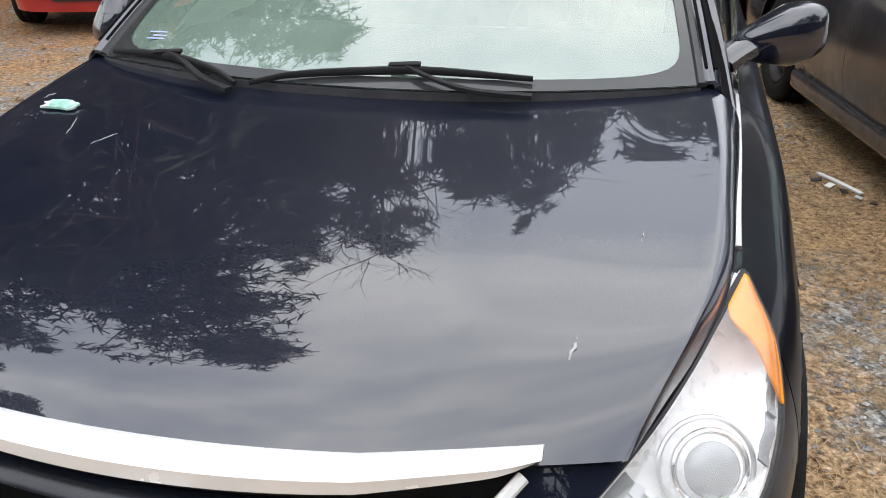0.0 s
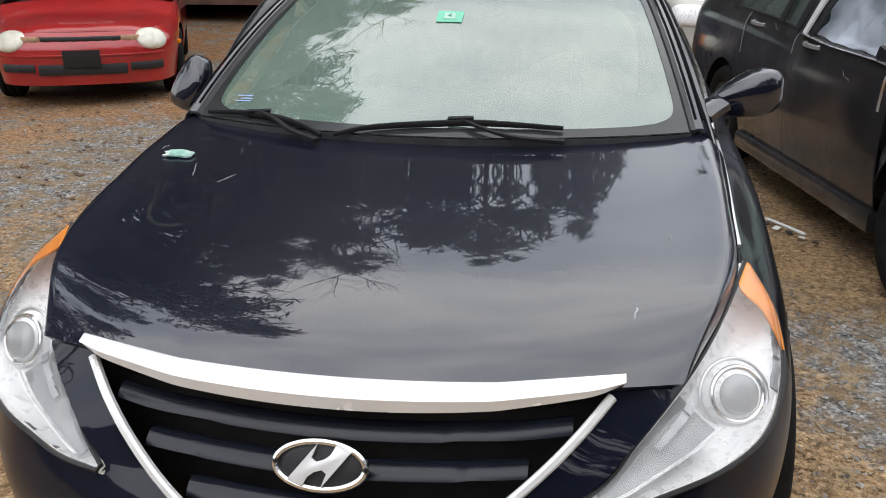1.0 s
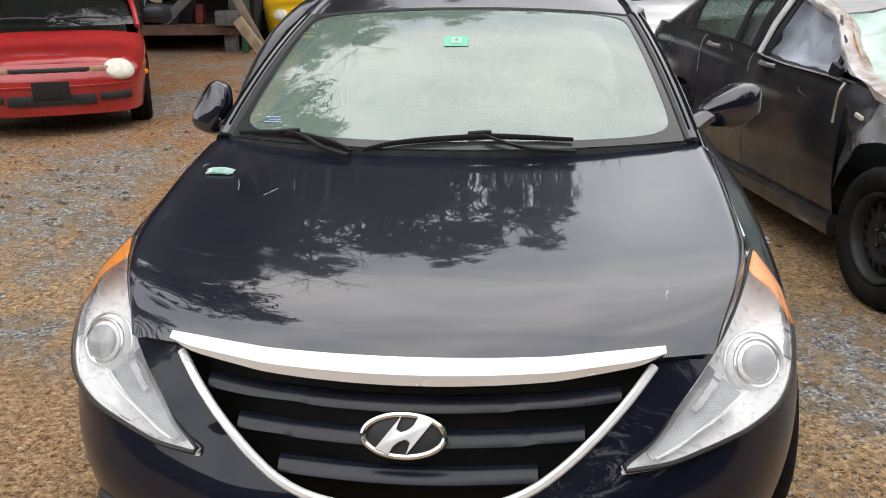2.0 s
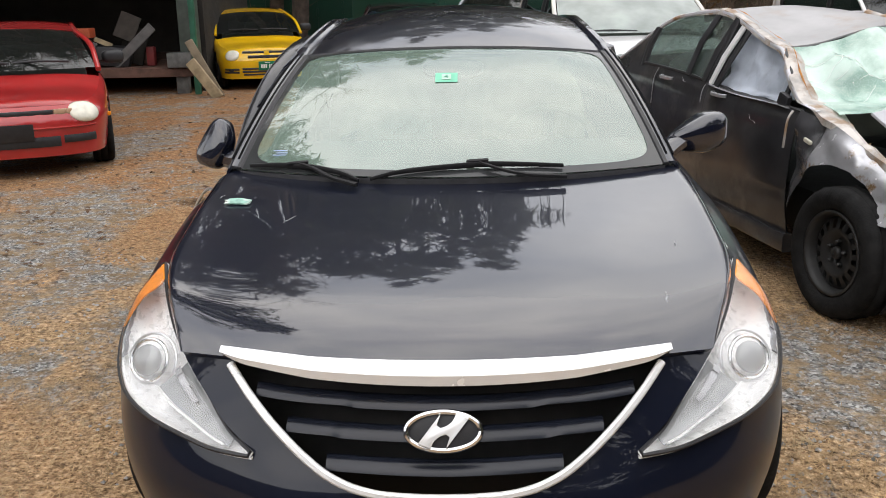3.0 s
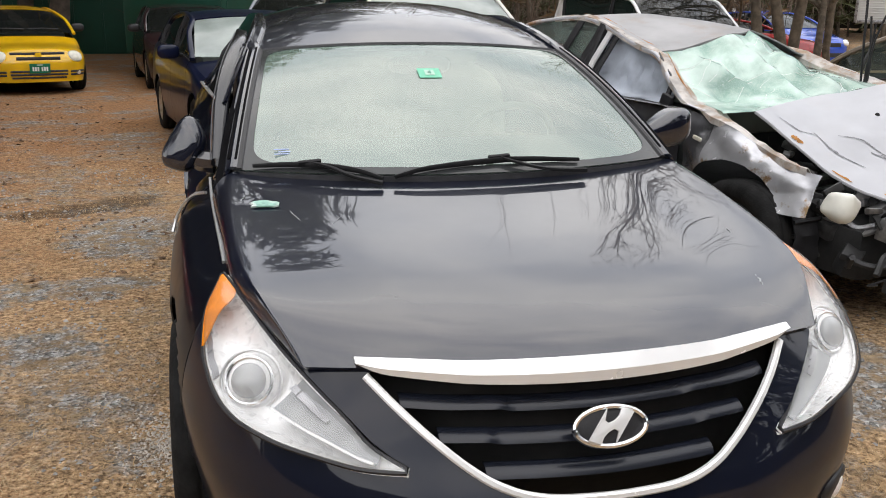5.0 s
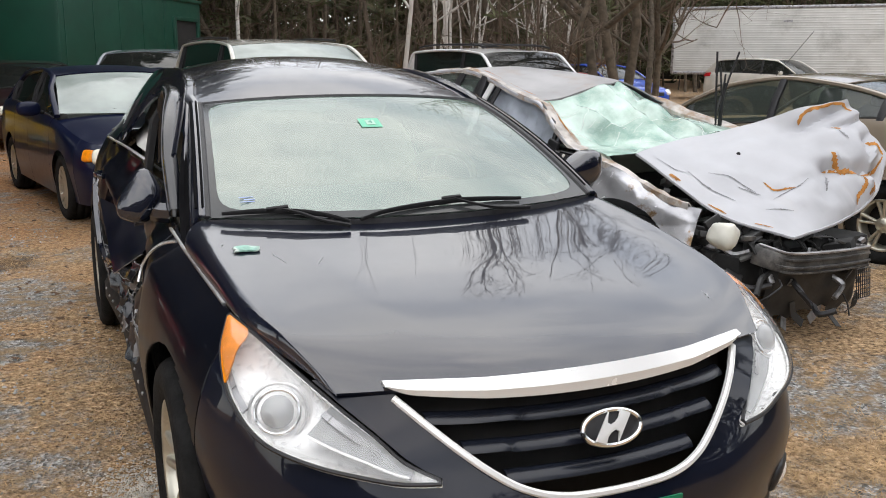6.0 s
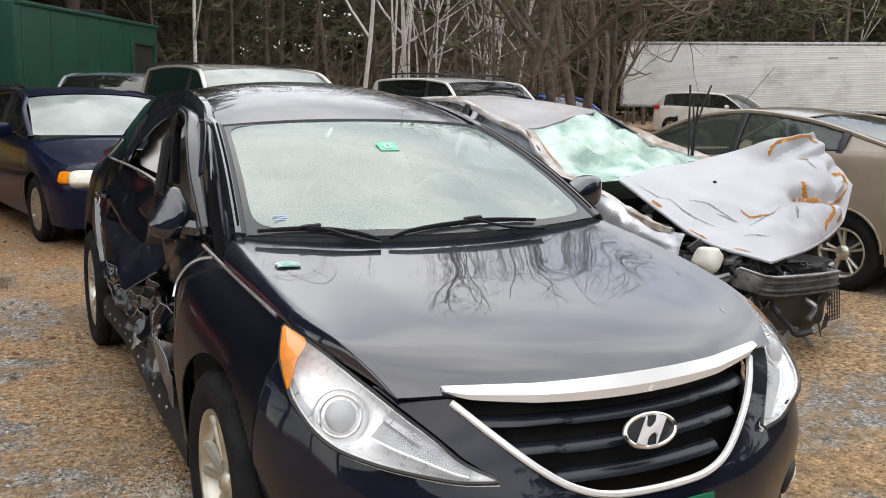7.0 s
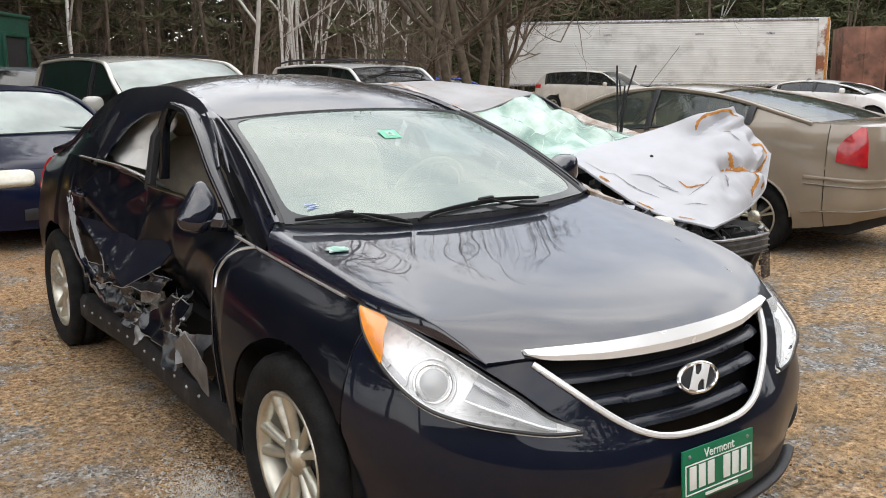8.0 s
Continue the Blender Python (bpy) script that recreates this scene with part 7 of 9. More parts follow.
def wrecked_sedan():
    L, W, H = 4.70, 0.87, 1.44
    S = stations(L, W, 0.66, 0.88, 0.95, 1.02, 1.2, 4.0, bow=0.14)
    G = greenhouse(L, W, H, 1.20, 1.86, 3.2, 4.1, 0.95, 1.02, 0.88, 3.5, (1.32, 2.4, 3.2), radius=0.315, lean=0.76, arch=0.36)
    G["roof_paint"] = mat("dull_scuffed_roof", (0.33, 0.325, 0.33), rough=0.42, var=0.15, scale=3, second=(0.30, 0.22, 0.16), second_scale=2.2, second_edges=(0.58, 0.78), bump=0.15, bump_scale=7)
    G["crown"] = 0.03
    G["rail"] = (0.014, 0.012)
    G["pillar_mat"] = PLASTIC
    root, nose, wall, at, arch = car("wrecked gunmetal sedan with a folded silver bonnet and crazed windscreen", GUNMETAL, S, G, WRECK_M, step=0.05, nv=18, rims="steel", glass_side=glass("wreck_side_glass", (0.42, 0.50, 0.47), 0.14, (0.45, 0.54, 0.50)), skip=("front_bumper", "front_fender", "hood", "windscreen", "front_window_l", "front_window_r", "engine_bay"), rail_mat=RUST_SILVER, nc=18)
    inv = WRECK_M.inverted()

    def local(*p):
        return np.array(inv @ Vector(p))

    def crumple(P, amount, f=5.0, seed=0.0):
        P = np.array(P)
        nu, nv = P.shape[:2]
        du, dv = np.gradient(P, axis=0), np.gradient(P, axis=1)
        nr = np.cross(du, dv)
        nr /= np.linalg.norm(nr, axis=2)[..., None] + 1e-9
        for i in np.ndindex(nu, nv):
            v = Vector(P[i]) * f + Vector((seed, 0, 0))
            d = abs(noise.noise(v)) - 0.25 + 0.4 * noise.noise(v * 2.1)
            P[i] += nr[i] * d * amount
        return P

    # wings: crumpled silver, cut off short of the nose
    cut = [(0.93, 0.31, 0.40)]
    for sg in (-1, 1):
        for y0, y1, material in ((0.42, 1.12, WING), (1.122, 1.315, WING_DARK)):
            s = np.linspace(at(y0), at(y1), 22)
            P = wall(s if sg > 0 else -s[::-1], np.linspace(0.40 if y0 < 0.5 else 0.18, 1.0, 28))
            P = crumple(crumple(P, 0.10, 2.6, 3.0 * sg), 0.012, 9.0, 5.0)
            sheet("front_wing", P, material, root, "creased silver wing with rust", thick=0.006, arches=cut)
    # pillars scraped to rust, with a dark channel
    for sg in (-1, 1):
        pts = np.stack([arch(np.linspace(1.18, 3.15, 30))], 0)[0] * (sg, 1, 1)
        sweep("rust_streak", pts[:24] + np.array((-0.045 * sg, -0.015, 0.027)), bar_prof(0.010, 0.002), RUST, root, scale=[max(0.05, 1.8 * noise.noise(Vector((q * 0.45, sg, 0)))) for q in range(24)])
        # one beaten strip from the roof's edge down the pillar and along the wing's top
        up_y, low_y = np.linspace(3.0, 1.22, 30), np.linspace(1.14, 0.50, 16)
        outer = np.concatenate([arch(up_y) * (sg, 1, 1) + np.array((0.012 * sg, 0, 0.016)), np.array([wall([sg * at(y)], [1.0])[0, 0] for y in low_y]) + np.array((0.006 * sg, 0, 0.012))])
        width = np.interp(np.arange(46), [0, 14, 24, 30, 36, 45], [0.06, 0.085, 0.13, 0.15, 0.07, 0.045])
        strip = np.stack([outer + np.array((0.004 * sg, 0, -0.035)), outer] + [outer + np.stack([-sg * width * q, 0 * width, 0.012 * math.sin(math.pi * q) - 0.030 * q * q + 0 * width], -1) for q in (0.33, 0.66, 1.0)] + [outer + np.stack([-sg * width * 1.05, 0 * width, -0.075 + 0 * width], -1)], 1)
        strip = crumple(strip, 0.022, 8.0, 2.0 * sg)
        sheet("scraped_pillar", strip[::-1] if sg > 0 else strip, SCRAPED, root, "scraped pillar and wing edge going to rust", thick=0.005)
    # crazed windscreen, sagging and torn loose at one side
    c = np.linspace(-1, 1, 46)
    A = np.stack([0.72 * c + 0.0, 1.14 - 0.12 * (1 - c ** 2), 0.945 + 0.02 * c], -1)
    R = arch(np.array([1.87]))[0]
    B = np.stack([R[0] * 0.96 * c, 1.85 - 0.06 * (1 - c ** 2), R[2] + 0.02 * (1 - c ** 2) - 0.09 * np.clip(c, 0, 1) ** 1.5], -1)
    P = lerp_rows(A, B, 34, 0.02)
    for i in np.ndindex(P.shape[:2]):
        x, y, z = P[i]
        v = Vector((x * 3.2, y * 3.2, 7))
        cell = noise.voronoi(Vector((x * 4.2, y * 4.2, 3)))[0]
        facet = cell[1] - cell[0]
        fine = noise.voronoi(Vector((x * 13, y * 13, 1)))[0]
        ridge = 0.05 * math.exp(-((x + 0.12 + 0.2 * (z - 1.2)) / 0.05) ** 2) * max(0, (z - 1.0) / 0.3)
        edge = min(1.0, 6 * min(i[0] / 45, 1 - i[0] / 45, i[1] / 33, 1 - i[1] / 33) + 0.1)
        P[i][2] += edge * ((abs(noise.noise(v)) - 0.25) * 0.17 + ridge - 0.09 * facet - 0.008 * (fine[1] - fine[0]))
    scr = sheet("windscreen", P, CRAZED, root, "crazed pale green safety glass", thick=0)
    for k in range(30):
        i0, j0 = int(rng_w.integers(4, 42)), int(rng_w.integers(4, 30))
        di, dj = rng_w.normal(0, 1.3), rng_w.normal(0, 1.0)
        pts = [P[int(np.clip(i0 + di * q, 0, 45)), int(np.clip(j0 + dj * q, 0, 33))] + (0, -0.002, 0.003) for q in range(6)]
        if np.linalg.norm(pts[-1] - pts[0]) > 0.05:
            sweep("crack", curve3(np.array(pts) + rng_w.normal(0, 0.004, (6, 3)), 8), oval(0.0011, 0.0011, 4), PLATE_WHITE, scr)
    # folded bonnet: a big bright sheet hanging over the nose
    n, kk = 44, 34
    rear = curve3([local(*p) for p in ((1.97, 2.60, 0.947), (2.2, 2.75, 0.962), (2.45, 2.85, 0.985), (2.8, 2.85, 1.035), (3.0, 2.78, 1.085), (3.18, 2.62, 1.18), (3.516, 2.544, 1.239))], n)
    front = curve3([local(*p) for p in ((2.39, 1.79, 0.573), (2.8, 1.96, 0.57), (3.154, 2.086, 0.607), (3.42, 2.17, 0.72), (3.57, 2.25, 0.92))], n)
    left = curve3([local(*p) for p in ((1.97, 2.60, 0.947), (2.06, 2.40, 0.825), (2.17, 2.08, 0.655), (2.39, 1.79, 0.573))], kk)
    right = curve3([local(*p) for p in ((3.516, 2.544, 1.239), (3.55, 2.42, 1.08), (3.57, 2.25, 0.92))], kk)
    u, v = np.linspace(0, 1, n)[:, None, None], np.linspace(0, 1, kk)[None, :, None]
    P = (1 - v) * rear[:, None] + v * front[:, None] + (1 - u) * left[None] + u * right[None]
    P -= (1 - u) * (1 - v) * rear[0] + u * (1 - v) * rear[-1] + (1 - u) * v * front[0] + u * v * front[-1]
    P += np.array((-0.02, -0.09, 0.14)) * (np.sin(np.pi * u) * np.sin(np.pi * v ** 1.2) ** 0.8)
    out = np.array((-0.25, -0.75, 0.62))

    def crease(i0, j0, i1, j1, depth, width):
        """A straight dent from one place of the sheet to another."""
        d = np.array((i1 - i0, j1 - j0), float)
        for i in np.ndindex(n, kk):
            w = np.array((i[0] - i0, i[1] - j0), float)
            t = float(np.clip(w @ d / (d @ d), 0, 1))
            e = np.linalg.norm(w - t * d)
            P[i] += out * depth * math.exp(-(e / width) ** 1.6)

    for c_ in ((32, 8, 40, 4, -0.075, 2.6), (36, 10, 41, 12, -0.035, 1.6), (40, 1, 43, 9, 0.03, 1.2), (27, 22, 38, 30, -0.055, 1.7), (30, 20, 32, 31, 0.030, 1.3), (27, 22, 20, 28, -0.03, 1.5), (36, 30, 41, 20, -0.04, 1.8), (33, 30, 40, 26, 0.045, 1.4), (5, 9, 5, 20, -0.010, 1.2), (9, 14, 16, 24, 0.012, 1.6), (10, 24, 21, 23, -0.018, 1.2), (20, 8, 30, 14, 0.010, 3.0), (24, 26, 25, 32, 0.025, 1.2), (14, 27, 22, 31, 0.012, 1.6)):
        crease(*c_)
    for i in np.ndindex(P.shape[:2]):
        q = Vector(P[i])
        w = (i[0] / n) ** 2
        P[i] += out * (0.010 * noise.noise(q * 6) + w * 0.045 * (abs(noise.noise(q * 5)) - 0.2) + 0.003 * noise.noise(q * 24))
    bon = sheet("bonnet", P[:, ::-1], BARE_SILVER, root, "bent silver bonnet with orange rust lines", thick=0.006)
    sweep("folded_edge", P[:, -1] + (0, 0, -0.003), bar_prof(0.006, 0.008), BARE_SILVER, bon, smooth=False)
    sweep("folded_edge", P[0] + (0, 0, -0.003), bar_prof(0.005, 0.007), BARE_SILVER, bon, smooth=False)
    flap = np.array([[P[42, j] + np.array((0.02 + 0.05 * q, 0.02 * q, -0.02 - 0.16 * q)) + 0.02 * noise.noise(Vector((j * 0.5, q * 3, 0))) for q in np.linspace(0, 1, 6)] for j in range(0, 16)])
    sheet("torn_flap", flap, RUST_DARK, bon, "folded brown underside of the bonnet corner", thick=0.004)

    def on_bonnet(i, j, lift=0.003):
        i, j = float(np.clip(i, 0.5, n - 1.6)), float(np.clip(j, 0.5, 32.4))
        i0, j0 = int(i), int(j)
        fi, fj = i - i0, j - j0
        nr = np.cross(P[i0, j0 + 1] - P[i0, j0], P[i0 + 1, j0] - P[i0, j0])
        nr = nr / (np.linalg.norm(nr) + 1e-9)
        q = P[i0, j0] * (1 - fi) * (1 - fj) + P[i0 + 1, j0] * fi * (1 - fj) + P[i0, j0 + 1] * (1 - fi) * fj + P[i0 + 1, j0 + 1] * fi * fj
        return q + nr * lift

    def rust_line(ij, wd, name="rust_line", material=None):
        """A ragged ribbon of bare rust that lies on the bonnet."""
        path = curve3([(a_, b_, 0) for a_, b_ in ij], 26)
        g = []
        for q in range(26):
            tq = path[min(q + 1, 25)] - path[max(q - 1, 0)]
            nn = np.array((-tq[1], tq[0])) / (np.hypot(tq[0], tq[1]) + 1e-9)
            ends = math.sin(math.pi * (q + 0.5) / 26) ** 0.5
            w0 = wd * 55 * ends * (0.3 + 1.1 * abs(noise.noise(Vector((q * 0.35, ij[0][0], 0)))))
            w1 = wd * 55 * ends * (0.3 + 1.1 * abs(noise.noise(Vector((q * 0.35, ij[0][0], 7)))))
            g.append([on_bonnet(path[q][0] + nn[0] * k, path[q][1] + nn[1] * k) for k in (-w0, 0, w1)])
        sheet(name, np.array(g), material or RUST, bon, thick=0)

    for wd, ij in ((0.020, [(32, 6), (34, 3), (38, 1), (41, 1), (42.5, 2), (42, 7)]), (0.026, [(27, 22), (29, 24), (32, 27)]), (0.022, [(31, 26), (35, 29), (38, 30), (41.5, 31)]), (0.012, [(29.5, 19), (29, 22), (29, 25)]), (0.016, [(32, 28), (31, 30), (28, 31), (27, 32)]), (0.022, [(36, 30), (34, 31), (31, 32)]), (0.010, [(12, 20), (12, 22), (16, 24)]), (0.018, [(1, 7.5), (1.2, 10)]), (0.006, [(0.6, 17), (0.6, 21)]), (0.014, [(35.5, 11), (37, 12.5)]), (0.006, [(1, 26), (1.5, 29)]), (0.02, [(41, 22), (42, 27), (42, 31)])):
        rust_line(ij, wd)
    for wd, ij in ((0.004, [(3, 3), (3, 7), (5, 10)]), (0.006, [(5, 9), (4, 14), (5, 20)]), (0.005, [(10, 24), (16, 24), (21, 23)]), (0.008, [(25, 24), (22, 27)]), (0.009, [(36, 13), (36, 17)]), (0.007, [(8, 18), (9, 22)]), (0.004, [(7, 12), (9, 16), (9, 21)]), (0.004, [(6, 25), (10, 28)])):
        rust_line(ij, wd, "scrape", SCRAPE)
    hole = P[16, 11]
    blob("bonnet_hole", (0.013, 0.013, 0.013), DARK, bon, Matrix.Translation(hole), 2, n=12)
    # exposed engine bay: dark blocks, hoses, brackets
    r = random.Random(9)
    for i in range(46):
        x, y = r.uniform(-0.66, 0.30), r.uniform(0.12, 1.0)
        z = r.uniform(0.28, 0.42 + 0.28 * y)
        block("engine_part", (r.uniform(0.05, 0.16), r.uniform(0.05, 0.16), r.uniform(0.04, 0.10)), r.choice((ENGINE, DARK, STEEL_BLACK, ENGINE)), root, pose(x, y, z, r.uniform(-20, 20), r.uniform(-20, 20), r.uniform(0, 90)), 0.015)
    for i in range(26):
        x, y = r.uniform(-0.70, 0.10), r.uniform(0.02, 0.95)
        z = r.uniform(0.34, 0.46 + 0.32 * y)
        pts = [(x, y, z)]
        for q in range(4):
            pts.append(tuple(np.array(pts[-1]) + np.array((r.uniform(-0.09, 0.09), r.uniform(-0.09, 0.09), r.uniform(-0.08, 0.03)))))
        sweep("hose", curve3(pts, 16), oval(*(2 * [r.choice((0.005, 0.008, 0.016))]), 6), r.choice((STEEL_BLACK, PLASTIC, RAW_METAL, PLASTIC)), root)
    for i in range(44):
        y = r.uniform(0.15, 1.05)
        x, z = r.uniform(-0.70, -0.36), r.uniform(0.44, 0.55 + 0.26 * y)
        block("engine_part", (r.uniform(0.02, 0.10), r.uniform(0.02, 0.12), r.uniform(0.015, 0.05)), r.choice((RAW_METAL, ENGINE, ENGINE, STEEL_BLACK, BEAM)), root, pose(x, y, z, r.uniform(-30, 30), r.uniform(-30, 30), r.uniform(0, 90)), 0.006)
    q = local(1.89, 1.75, 0.625)
    blob("washer_bottle", (0.078, 0.066, 0.064), mat("yellowed_white_plastic", (0.66, 0.65, 0.58), 0.5, var=0.1, scale=8), root, pose(*q, 8, 14, 20), 3.2, "white plastic bottle", 22, lambda x, y, z: (x + 0.02 * noise.noise(Vector((x, y, z)) * 14), y + 0.02 * noise.noise(Vector((y, z, x)) * 14), z + 0.015 * noise.noise(Vector((z, x, y)) * 14)))
    # bumper beam, mesh, dangling plastic
    bl, br = local(2.26, 1.74, 0.465), local(3.02, 1.88, 0.41)
    beam = curve3([bl + (-0.05, 0.12, 0.03), bl, (bl + br) / 2 + (0, -0.03, -0.005), br, br + (0.04, 0.10, -0.01)], 24)
    bm_ = sweep("bumper_beam", beam, bar_prof(0.03, 0.05, 0.25), BEAM, root, "scraped grey bumper beam")
    sweep("beam_lip", beam + (0, -0.028, 0.052), bar_prof(0.012, 0.006), RAW_METAL, bm_)
    for dz, w in ((0.018, 0.010), (-0.022, 0.014), (-0.05, 0.008)):
        sweep("beam_ledge", beam + (0, -0.030, dz), bar_prof(w, 0.006), BEAM, bm_)
    for k in range(16):
        p = beam[r.randrange(2, 22)] + (r.uniform(-0.05, 0.05), r.uniform(-0.01, 0.10), r.uniform(-0.16, 0.10))
        block("broken_bracket", (r.uniform(0.02, 0.09), r.uniform(0.008, 0.03), r.uniform(0.01, 0.05)), r.choice((RAW_METAL, BEAM, PLASTIC, ENGINE)), root, Matrix.Translation(Vector(p)) @ pose(0, 0, 0, r.uniform(-30, 30), r.uniform(-40, 40), r.uniform(-40, 40)), 0.004)
    for k in range(9):
        p = beam[3 + 2 * k]
        sweep("radiator_bar", curve3([p + (r.uniform(-0.1, 0.1), 0.09, 0.03), p + (r.uniform(-0.1, 0.1), 0.12, 0.08), p + (r.uniform(-0.16, 0.16), 0.16, 0.10)], 6), bar_prof(r.uniform(0.004, 0.02), 0.005), r.choice((STEEL_BLACK, DARK, ENGINE)), root)
    skirt = np.array([[beam[i] + np.array((0, 0.01 + 0.05 * q + 0.02 * noise.noise(Vector((i * 0.4, q * 3, 0))), -0.05 - (0.24 + 0.07 * noise.noise(Vector((i * 0.35, 9, 0)))) * q)) for q in np.linspace(0, 1, 8)] for i in range(2, 22)])
    sheet("torn_valance", skirt[::-1], STEEL_BLACK, root, "torn black plastic valance", thick=0.005)
    o = beam[16] + (0.0, -0.045, -0.06)
    ex = (beam[21] - beam[16])
    for k in range(8):
        p0, p1 = o + ex * k / 7, o + ex * (k / 7) + (0.03, 0.0, -0.17)
        sweep("mesh_bar", [p0, p1], oval(0.003, 0.003, 4), PLASTIC, root)
        p0, p1 = o + ex * 0.0 + (0, 0, -0.17 * k / 7), o + ex * 1.0 + (0.03 * k / 7, 0, -0.17 * k / 7)
        sweep("mesh_bar", [p0, p1], oval(0.003, 0.003, 4), PLASTIC, root)
    for k in range(9):
        p = beam[r.randrange(4, 22)] + (0, r.uniform(-0.02, 0.12), -0.22)
        pts = [p, p + (r.uniform(-0.05, 0.05), r.uniform(-0.04, 0.04), -0.06), p + (r.uniform(-0.1, 0.1), r.uniform(-0.06, 0.06), -r.uniform(0.08, 0.17))]
        sweep("dangling_strip", curve3(pts, 8), bar_prof(r.uniform(0.006, 0.03), 0.002), r.choice((PLASTIC, RAW_METAL, STEEL_BLACK)), root, up=(0, -1, 0.2))
    # bumper strips ahead of the near wheel
    liner = np.array([[(-0.80 + 0.16 * q, 0.88 - 0.40 * math.cos(a) + 0.02 * noise.noise(Vector((a * 6, q, 0))), 0.32 + 0.40 * math.sin(a)) for q in np.linspace(0, 1, 6)] for a in np.linspace(-0.6, 0.9, 14)])
    sheet("wheel_liner", liner, PLASTIC, root, "loose black wheel liner", thick=0.006)
    for k in range(6):
        p = np.array((-0.80, 0.50, 0.12 + 0.07 * k))
        sweep("liner_rib", [p, p + (0.16, -0.01, 0.01)], oval(0.012, 0.012, 6), PLASTIC, root)
    # near window: crumpled sheeting; fallen trim rods by the screen
    yy, zz = np.linspace(1.55, 2.36, 22), np.linspace(0, 1, 16)
    win = np.array([[wall([-at(y)], [1.0])[0, 0] * (1 - q) + arch(np.array([y]))[0] * (-1, 1, 1) * q for q in zz] for y in yy])
    for i in np.ndindex(win.shape[:2]):
        v = Vector(win[i]) * 7
        win[i][0] += 0.035 + 0.05 * (abs(noise.noise(v)) + 0.3 * noise.noise(v * 2))
    sheet("window_sheeting", win[::-1], PLASTIC_SHEET, root, "crumpled bluish plastic sheeting", thick=0.003)
    # window frames and the pale door edge
    edge = np.concatenate([win[:, -1], win[::-1][:, 0]]) + (-0.03, 0, 0)
    sweep("window_frame", edge, bar_prof(0.014, 0.012), PLASTIC, root, up=(-1, 0, 0.3), closed=True)
    for y, wd, material in ((2.38, 0.022, mat("bare_white_door_edge", (0.55, 0.55, 0.54), 0.6, var=0.1)), (2.30, 0.018, PLASTIC), (2.48, 0.03, PLASTIC), (2.72, 0.032, PLASTIC)):
        lo, hi = wall([-at(y)], [1.0])[0, 0], arch(np.array([y - 0.05]))[0] * (-1, 1, 1)
        sweep("door_upright", [lo + (-0.012, 0, 0), (lo + hi) / 2 + (-0.03, 0, 0), hi + (-0.01, 0, -0.02)], bar_prof(wd, 0.008), material, root, up=(-1, 0, 0.2))
    belt = np.array([wall([-at(y)], [0.985])[0, 0] for y in np.linspace(1.45, 2.38, 12)]) + (-0.008, 0, 0)
    sweep("belt_strip", belt, bar_prof(0.006, 0.022), WING, root, up=(-1, 0, 0.2))
    f0 = local(3.13, 3.28, 0.93)
    for k in range(6):
        dx = r.uniform(-0.08, 0.10)
        top = local(3.15, 3.28, 1.53) + (dx + r.uniform(-0.05, 0.05), r.uniform(-0.1, 0.1), -0.30 * (k > 1) * r.random())
        pts = curve3([f0 + (dx * 0.6, 0, 0), (f0 + top) / 2 + (r.uniform(-0.05, 0.05), 0, 0), top], 8)
        sweep("loose_trim_rod", pts, bar_prof(0.007, 0.004), PLASTIC, root)
    for y in (2.22, 3.02):
        h = wall([-at(y)], [0.84])[0, 0]
        sweep("door_handle", curve3([h + (0, -0.09, 0), h + (-0.03, -0.05, 0.003), h + (-0.03, 0.05, 0.006), h + (0, 0.09, 0.006)], 8), bar_prof(0.010, 0.011), WING, root)
    for y, v0, v1, wd, material in ((1.40, 0.60, 0.96, 0.010, SCRAPED), (2.44, 0.70, 0.97, 0.004, SCRAPE), (3.22, 0.60, 0.97, 0.004, SCRAPE)):
        seam = np.array([wall([-at(y + 0.012 * math.sin(9 * v))], [v])[0, 0] for v in np.linspace(v0, v1, 9)]) + (-0.003, 0, 0)
        sweep("door_edge", seam, bar_prof(wd, 0.002), material, root, up=(-1, 0, 0))
    h = wall([-at(1.18)], [0.66])[0, 0]
    block("side_marker", (0.016, 0.065, 0.022), LENS_OLD, root, pose(h[0], h[1], h[2], 12), 0.008)
    scuff = mat("white_scuff", (0.34, 0.34, 0.35), 0.7, var=0.3, scale=30)
    for k in range(2):
        y, v = r.uniform(1.4, 3.3), r.uniform(0.45, 0.95)
        pts = [wall([-at(y + 0.03 * q + 0.01 * r.random())], [min(0.98, v + r.uniform(-0.02, 0.02) + 0.02 * q)])[0, 0] + (-0.0015, 0, 0) for q in range(4)]
        sweep("scuff", curve3(pts, 6), oval(r.uniform(0.0008, 0.002), 0.0006, 4), scuff, root)
    sill = np.array([wall([-at(y)], [0.0])[0, 0] for y in np.linspace(1.30, 3.1, 12)])
    sweep("sill_skirt", sill + (-0.012, 0, 0.03), bar_prof(0.03, 0.05), GUNMETAL, root)
